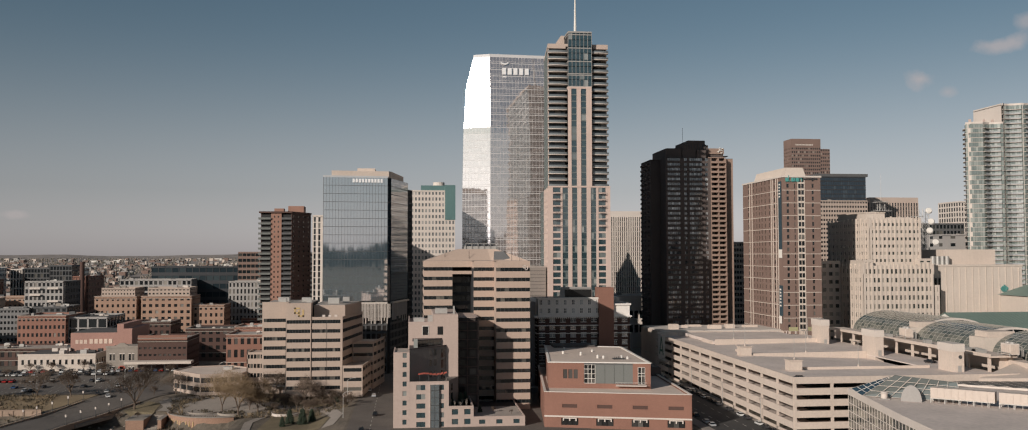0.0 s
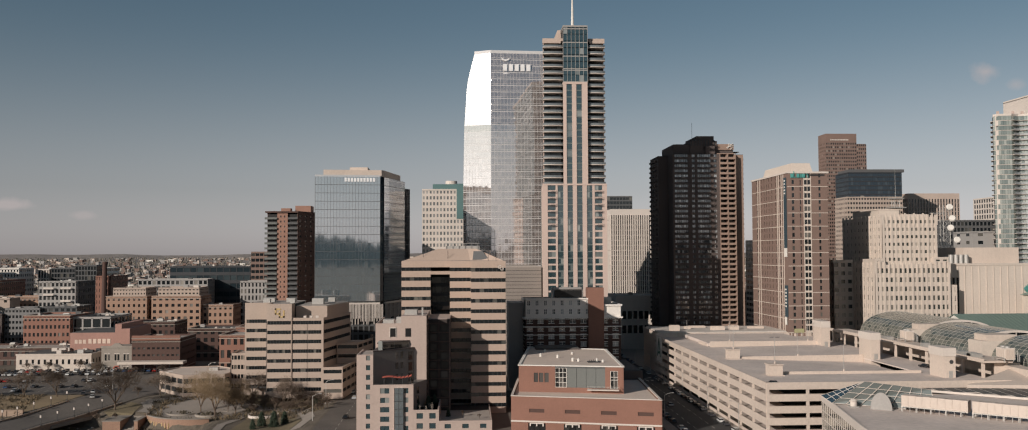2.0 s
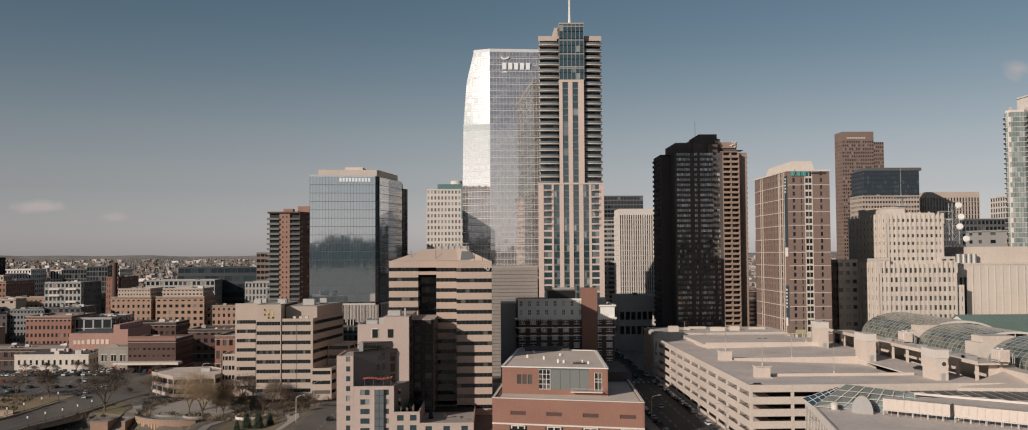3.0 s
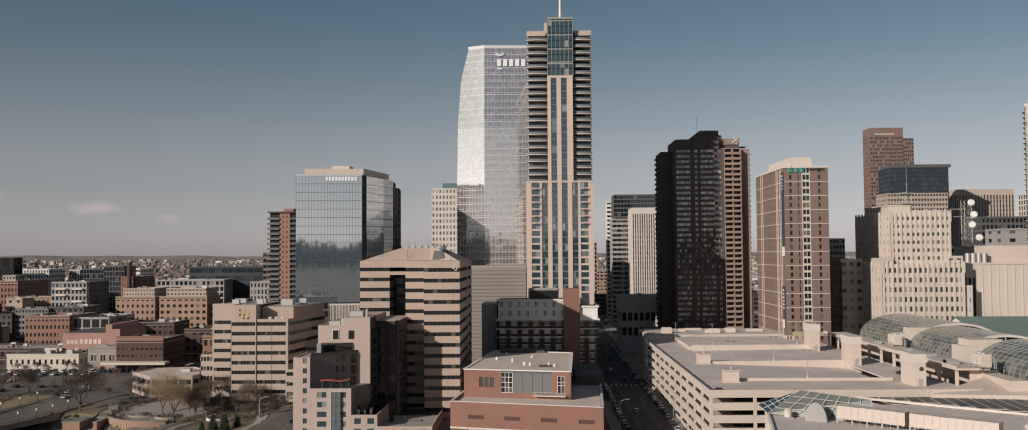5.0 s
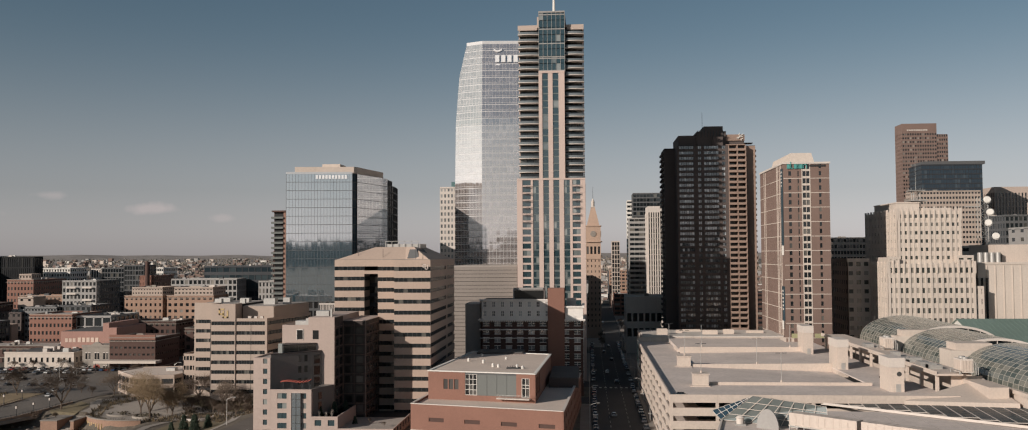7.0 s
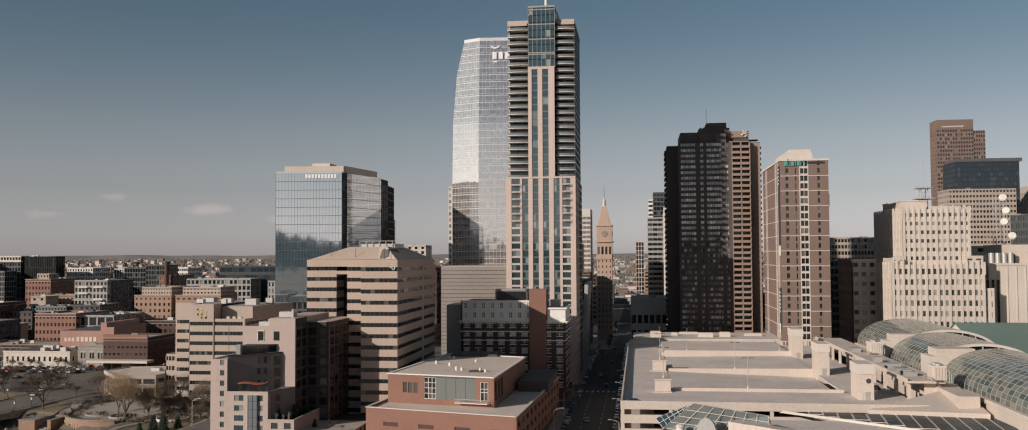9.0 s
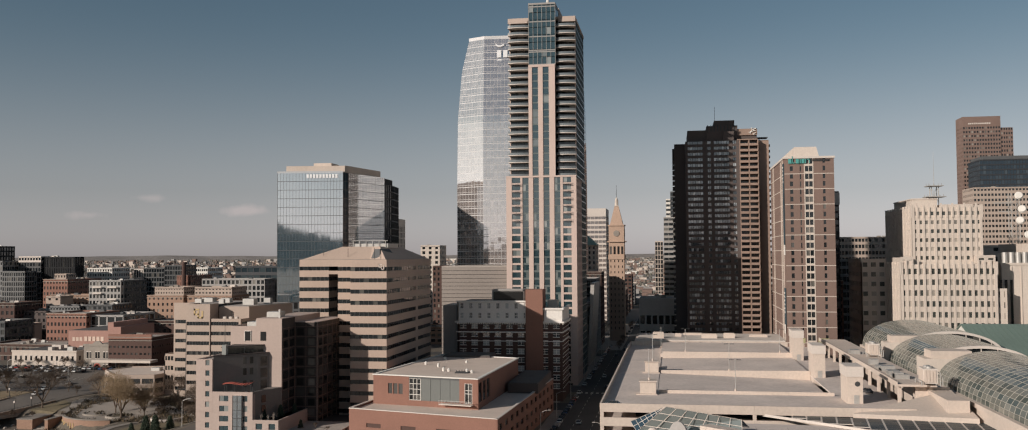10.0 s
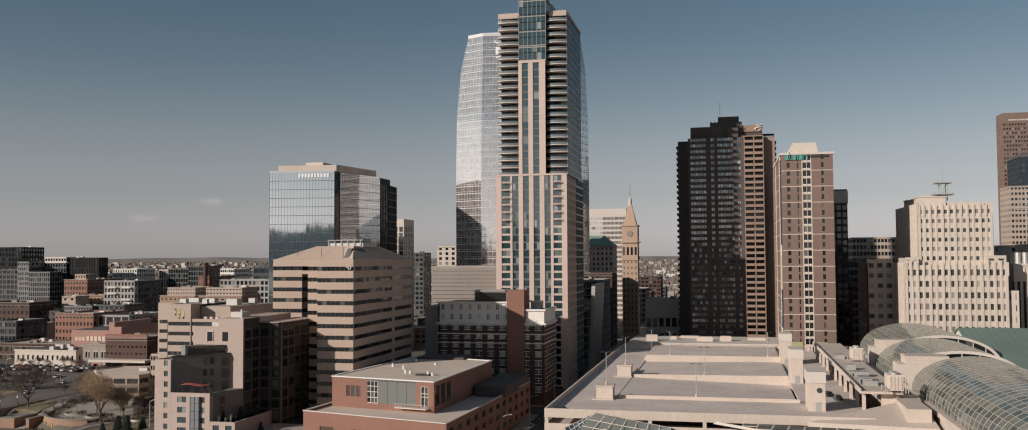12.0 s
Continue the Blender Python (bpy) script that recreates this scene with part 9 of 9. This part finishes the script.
def plaza():
    cx, cy, z = -77, 407, -4.2
    t = thing("plaza_terrace", "round plaza terrace with a curved ochre brick wall", "terrace", (cx, cy, z))
    M = Mesh()
    ring_wall(M, cx, cy, 21.4, 22.2, 176, 290, -9, z + 0.7, 30)
    part("curved_wall", M, RUST, t, "ochre curved brick wall")
    M = Mesh()
    ring_wall(M, cx, cy, 21.2, 22.5, 176, 290, z + 0.7, z + 1.0, 30)
    part("wall_coping", M, STONE, t)
    for k in range(9):
        a = radians(215 + k * 4.2)
        x, y = cx + 22.25 * math.cos(a), cy + 22.25 * math.sin(a)
        part("wall_relief", Mesh().beam((x, y, z - 2.9), (x + 0.1, y, z - 0.8), 0.3, 0.22, 6), GOLD, t)
    for ox, oy, r0, a0, a1 in ((-84, 403, 7.0, 150, 340), (-72, 398, 6.0, 120, 330), (-78, 409, 9.5, 20, 160), (-66, 407, 5.0, 60, 300), (-88, 411, 4.6, 40, 290)):
        M = Mesh()
        ring_wall(M, ox, oy, r0 - 0.7, r0, a0, a1, z, z + 0.9, 22)
        part("seat_ring", M, STONE, t)
        M = Mesh()
        rr = random.Random(int(r0 * 10))
        for k in range(70):
            a, r = rr.uniform(0, 6.28), rr.uniform(0, r0 - 1.0)
            x, y = ox + r * math.cos(a), oy + r * math.sin(a) * 0.75
            M.beam((x, y, z - 0.1), (x + rr.uniform(-0.3, 0.3), y, z + rr.uniform(0.4, 1.3)), rr.uniform(0.5, 1.0), 0.25, 6)
        tagged(part("planting", M, SHRUB, t), kind="stuff")
    w = thing("planter_wall", "white curved planter wall in the park", "planter", (-50, 394, z))
    M = Mesh()
    ring_wall(M, -50, 394, 5.6, 6.1, 150, 390, z, z + 1.0, 26)
    part("planter_rim", M, WHITE2, w)
    part("planter_soil", Mesh().prism([(-50 + 5.6 * math.cos(radians(a)), 394 + 5.6 * math.sin(radians(a))) for a in range(0, 360, 20)], z - 0.3, z + 0.5), SOIL, w)
    s = thing("park_steps", "stone steps down to the creek path", "steps", (-102, 396, -8))
    for k in range(12):
        part("step", Mesh().box(-104.4, -99.4, 389 + k * 1.1, 390.1 + k * 1.1, -9, -8.3 + 0.34 * k), STONE, s)
    for x0, x1 in ((-111.4, -104.6), (-99.2, -97.8)):
        a = thing("abutment_wall", "ochre stone abutment beside the creek steps", "wall", ((x0 + x1) / 2, 395, -9))
        part("wall_face", Mesh().box(x0, x1, 389, 401.6, -9, -4.6), RUST, a)
        part("coping", Mesh().box(x0 - 0.2, x1 + 0.2, 388.8, 401.8, -4.6, -4.3), STONE, a)


SHRUB = surface("winter_shrubs", (0.075, 0.06, 0.04), var=0.4, coarse=0.5)
plaza()


# ---- low polygonal building by the park ----
def low_polygon():
    t = thing("low_tan_pavilion", "low tan two-storey pavilion with ribbon windows and pale flat roof", "building", (-87, 438, 0))
    pts = [(-105, 438), (-90, 421.5), (-73, 424), (-70, 441), (-84, 456), (-101, 452)]
    part("core", Mesh().prism([(x * 0.985 - 1.2, y * 0.99 + 4.4) for x, y in pts], 0, 8), INNER, t)
    W, P = Mesh(), Panes(BLACKG)
    for a, b in zip(pts, pts[1:] + pts[:1]):
        f = Face(*a, *b)
        grid(W, P, f, 0, f.w, 0, 7.8, max(3, int(f.w / 4.5)), 2, 0.7, 1.5, 0.3, depth=0.6, glass=0.45)
        f.box(W, 0, f.w, 7.8, 9.2, -0.5, 0.1)
    part("wall", W, TAN2, t)
    part("roof", Mesh().prism([(x * 0.994 - 0.5, y * 0.997 + 1.3) for x, y in pts], 8.4, 8.8), HALLR, t)
    part("roof_unit", Mesh().box(-84, -80, 440, 443, 8.8, 10.2), METAL, t)
    P.link(t, 60)


low_polygon()


# ---- trees ----
def bare_tree(name, seed, height, spread, mat, label, twig=0.05, levels=5, crowd=3):
    r = random.Random(seed)
    t = thing(name, label, "tree")
    trunk, crown = Mesh(), Mesh()

    def grow(a, d, length, rad, level):
        b = a + d * length
        (trunk if level < 2 else crown).beam(a, b, rad, rad * 0.68, 6 if level < 2 else (4 if level < 4 else 3))
        if level >= levels:
            return
        n = crowd + (r.random() < 0.5) + (1 if level == 0 else 0)
        for k in range(n):
            ang = 2 * math.pi * (k + r.uniform(-0.3, 0.3)) / n + level
            lean = r.uniform(0.35, 0.85) * spread
            side = d.orthogonal().normalized()
            side.rotate(Matrix.Rotation(ang, 3, d))
            nd = (d + side * lean + Vector((0, 0, 0.2))).normalized()
            grow(a + d * length * r.uniform(0.55, 1.0) if level else b, nd, length * r.uniform(0.6, 0.84) if level else height * r.uniform(0.22, 0.3), max(rad * 0.55, twig), level + 1)

    grow(Vector((0, 0, 0)), Vector((r.uniform(-0.1, 0.1), r.uniform(-0.1, 0.1), 1)).normalized(), height * 0.13, height * 0.022, 0)
    part("trunk", trunk, BARK, t)
    part("crown", crown, mat, t)
    return t


def evergreen(seed, height):
    r = random.Random(seed)
    t = thing("evergreen_tree", "small dark evergreen tree", "tree")
    part("trunk", Mesh().beam((0, 0, 0), (0, 0, height * 0.95), 0.2, 0.04), BARK, t)
    M = Mesh()
    for k in range(420):
        z = height * (0.08 + 0.9 * r.random() ** 1.2)
        R = (1 - z / height) * height * 0.28 + 0.15
        a = r.uniform(0, 6.28)
        q = R * r.uniform(0.35, 1.05)
        c = Vector((q * math.cos(a), q * math.sin(a), z))
        M.beam(c, c + Vector((math.cos(a) * 0.7, math.sin(a) * 0.7, -0.35)), 0.22, 0.03, 4)
    part("crown", M, NEEDLE, t)
    return t


def plant_trees():
    big = bare_tree("bare_tree", 4, 20, 1.15, BARK, "large bare winter tree with spreading limbs", 0.028, 6)
    def put(ob, x, y, s, first=False):
        m = pose(x, y, 3.2 if 29 < x < 37 else level(x, y, False) - 0.1, 0, 0, r.uniform(0, 360)) @ Matrix.Scale(s * 0.8, 4)
        if first:
            ob.matrix_basis = m
        else:
            copy_thing(ob, m)

    r = random.Random(8)
    put(big, -113, 406.5, 1.3, True)
    for x, y, s in ((-145, 427, 0.85), (-159, 427.5, 0.8), (-196, 426, 0.6), (-101.5, 428, 0.7), (-182, 425, 0.7), (-205, 424, 0.7), (-60, 419, 0.8), (-48, 420, 0.9), (-44, 405, 0.9)):
        put(big, x, y, s)
    wil = bare_tree("willow_tree", 9, 18, 1.15, BARK2, "pale ochre willow with fine hanging twigs", 0.017, 7, 3)
    put(wil, -69, 393, 1.4, True)
    for x, y, s in ((-77, 402, 1.0), (-62, 398, 0.9)):
        put(wil, x, y, s)
    bsh = bare_tree("bare_shrub", 21, 9, 1.3, BARK, "dense dark bare shrub in the park", 0.03, 5, 4)
    put(bsh, -40, 397, 1.0, True)
    for x, y, s in ((-33, 402, 0.8), (-108, 394, 0.5), (-114, 390, 0.6), (-120, 398, 0.4), (-96, 396, 0.4), (-26, 384, 0.8), (-88, 418, 0.4), (-53, 411, 0.6), (-25, 395, 0.8), (-66, 411, 0.5), (-36, 414, 0.7)):
        put(bsh, x, y, s)
    sml = bare_tree("bare_tree", 12, 12, 1.0, BARK, "small bare street tree", 0.035, 5)
    put(sml, -40, 412, 1.0, True)
    for x, y, s in ((-33, 410, 0.9), (-27, 402, 0.9), (-58, 414, 0.9), (-24, 412, 0.8), (-24, 390, 0.8), (-5, 428, 0.7), (-22, 434, 0.7), (-62, 408, 1.0), (-57, 404, 1.1), (-52, 408, 1.0), (-47, 402, 1.1), (-43, 398, 0.9), (-38, 406, 1.1), (-35, 395, 0.9), (-31, 400, 1.0), (-55, 397, 0.8), (-66, 402, 1.0), (-70, 412, 0.9), (-92, 424, 0.8), (-110, 425, 0.8), (-118, 431, 0.8), (-170, 470, 0.8), (-190, 474, 0.8), (-206, 470, 0.9), (-145, 472, 0.8), (-175, 488, 0.9), (-160, 488, 1.0), (-150, 487, 0.8),
                    (-185, 488, 0.8), (-128, 474, 0.8), (-116, 476, 0.9), (-104, 472, 0.8), (-98, 468, 0.9), (112.0, 640, 0.9), (112.0, 660, 0.9), (112.0, 690, 1.0), (112.0, 720, 0.9), (129.5, 650, 0.9), (129.5, 700, 0.9), (112.0, 800, 1.0), (112.0, 830, 1.0), (129.5, 830, 1.0),
                    (129.5, 790, 1.0), (-95, 440, 0.7), (30, 345, 0.35), (36, 340, 0.3)):
        put(sml, x, y, s)
    ev = evergreen(2, 5.5)
    ev.matrix_basis = pose(-46, 372, -4.2)
    for x, y, s in ((-41, 370, 1.1), (-38, 375, 0.9), (-48, 366, 0.7), (-31, 404, 0.7), (14.5, 340, 0.6), (18, 345, 0.7), (20, 352, 0.6), (25, 345, 0.5)):
        copy_thing(ev, pose(x, y, level(x, y) if x < 0 else (6.8 if x < 22 else 3.2), 0, 0, r.uniform(0, 360)) @ Matrix.Scale(s, 4))


plant_trees()


def undergrowth():
    """Bare bushes, tufts and stones over the park and the creek banks."""
    r = random.Random(31)
    for name, mat, n, lab in (("undergrowth", SHRUB, 900, "low bare bushes and dry tufts in the park"), ("dry_grass_tufts", OCHRE, 700, "pale dry grass tufts on the banks"), ("creek_stones", STONE, 260, "scattered grey stones in the creek bed")):
        M = Mesh()
        for k in range(n):
            if mat is STONE:
                x, y = r.uniform(-220, -104), r.uniform(356, 398)
            elif r.random() < 0.55:
                x, y = r.uniform(-100, -26), r.uniform(386, 424)
                if math.hypot(x + 77, y - 404) < 16:
                    continue
            else:
                x, y = r.uniform(-225, -150), r.uniform(396, 431)
            z = level(x, y)
            if mat is STONE:
                s = r.uniform(0.3, 1.1)
                M.beam((x, y, z - 0.2), (x + 0.2, y, z + s * 0.6), s, s * 0.5, 6)
                continue
            s = r.uniform(0.4, 1.3)
            for j in range(7):
                a = r.uniform(0, 6.28)
                M.beam((x + 0.5 * s * math.cos(a), y + 0.5 * s * math.sin(a), z), (x + 1.1 * s * math.cos(a), y + 1.1 * s * math.sin(a), z + s * r.uniform(0.6, 1.4)), 0.14 * s, 0.03, 3)
        solo(name, M, mat, lab, "plants" if mat is not STONE else "stones", "stuff")


undergrowth()


# ---- vehicles ----
def car(color_name, mat, label):
    t = thing("parked_car", label, "car", (0, 0, 0), "parked cars")
    B = Mesh()
    B.prism([(-0.9, -2.2), (0.9, -2.2), (0.9, 2.2), (-0.9, 2.2)], 0.35, 0.75, [(-0.92, -2.25), (0.92, -2.25), (0.92, 2.25), (-0.92, 2.25)])
    B.prism([(-0.92, -2.25), (0.92, -2.25), (0.92, 2.25), (-0.92, 2.25)], 0.75, 0.95, [(-0.85, -2.1), (0.85, -2.1), (0.85, 2.1), (-0.85, 2.1)])
    B.prism([(-0.66, -1.15), (0.66, -1.15), (0.66, 0.75), (-0.66, 0.75)], 1.40, 1.46)
    part("body", B, mat, t)
    part("glasshouse", Mesh().prism([(-0.82, -1.75), (0.82, -1.75), (0.82, 1.35), (-0.82, 1.35)], 0.95, 1.40, [(-0.66, -1.15), (0.66, -1.15), (0.66, 0.75), (-0.66, 0.75)]), HOMEG, t)
    for x in (-0.85, 0.85):
        for y in (-1.4, 1.4):
            part("wheel", Mesh().beam((x - 0.1, y, 0.33), (x + 0.1, y, 0.33), 0.33, 0.33, 10), DARKM, t)
    return t


def vehicles():
    paints = []
    for n, c in (("white", (0.7, 0.7, 0.68)), ("silver", (0.42, 0.43, 0.44)), ("dark grey", (0.06, 0.06, 0.065)), ("black", (0.02, 0.02, 0.022)), ("red", (0.35, 0.03, 0.025)), ("blue", (0.04, 0.08, 0.17))):
        m, *_ = principled(n.replace(" ", "_") + "_car_paint", c, 0.25, 0.2)
        paints.append((n, m))
    cars = []
    for n, m in paints:
        cars.append(car(n, m, "%s parked car on the asphalt" % n))
    r = random.Random(11)
    spots = []
    for k in range(31):
        spots.append((-197 + k * 2.9, 483.6, r.choice((0, 180)), 0.95))
    for y, fill in ((477.0, 0.8), (465.5, 0.5), (453.5, 0.35), (441.5, 0.25)):
        for k in range(30):
            spots.append((-220.5 + k * 3.0, y, r.choice((0, 180)), fill))
    for k in range(6):
        spots.append((-128 + r.uniform(-8, 8), 424 + k * 6, 20, 0.6))
    for k in range(9):
        spots.append((-16 + r.uniform(-3, 3), 330 + k * 16, 0, 0.6))
    for k in range(26):
        spots.append((105.4, 300 + k * 6.4, 0, 0.8))
        spots.append((122.6, 300 + k * 6.4, 180, 0.7))
        spots.append((105.4, 480 + k * 7.4, 0, 0.7))
        spots.append((122.6, 480 + k * 7.4, 180, 0.7))
    for k in range(14):
        spots.append((r.choice((112.3, 115.8)), 340 + k * 42 + r.uniform(0, 20), 0, 0.7))
    first = dict.fromkeys(range(6))
    for x, y, a, fill in spots:
        if r.random() > fill:
            continue
        i = r.choices(range(6), (5, 3, 4, 4, 1, 1.5))[0]
        m = pose(x + r.uniform(-0.15, 0.15), y + r.uniform(-0.4, 0.4), level(x, y, False) + 0.16 if x < -100 else 0.034, 0, 0, a + r.uniform(-2, 2))
        if first[i] is None:
            cars[i].matrix_basis = m
            first[i] = True
        else:
            copy_thing(cars[i], m)
    copy_thing(cars[3], pose(129.2, 306.4, 18.4, 0, 0, 80))
    copy_thing(cars[3], pose(199, 347, 18.4, 0, 0, 20))
    copy_thing(cars[2], pose(201, 340, 18.4, 0, 0, 5))


vehicles()


# ---- street lamps ----
def street_lamp(x, y, side):
    t = thing("street_lamp", "curved grey street lamp over the road", "lamp post", (x, y, 0), "street lamps")
    z = level(x, y, False)
    M = Mesh().beam((x, y, z), (x, y, z + 9.0), 0.13, 0.09, 6)
    last = Vector((x, y, z + 9.0))
    for k in range(1, 5):
        q = Vector((x + side * 2.6 * k / 4, y, z + 9.0 + 0.9 * math.sin(math.pi / 2 * k / 4)))
        M.beam(last, q, 0.07, 0.06, 5)
        last = q
    part("post", M, METAL, t)
    part("lamp_head", Mesh().box(last.x - 0.2, last.x + 0.7 * side if side > 0 else last.x + 0.2, last.y - 0.16, last.y + 0.16, last.z - 0.1, last.z + 0.08) if side > 0 else Mesh().box(last.x - 0.7, last.x + 0.2, last.y - 0.16, last.y + 0.16, last.z - 0.1, last.z + 0.08), METAL, t)


for y in (330, 372, 414, 452, 486, 530, 580, 640, 700):
    street_lamp(124.8, y, -1)
for y in (350, 392, 440, 500, 560, 610, 670):
    street_lamp(103.4, y, 1)
for x, y in ((-25, 360), (-26, 400), (-100, 430), (-128, 445), (-90, 462), (-60, 425)):
    street_lamp(x, y, 1)
for x, y in ((-200, 462), (-172, 462), (-146, 462)):
    street_lamp(x, y, 1)
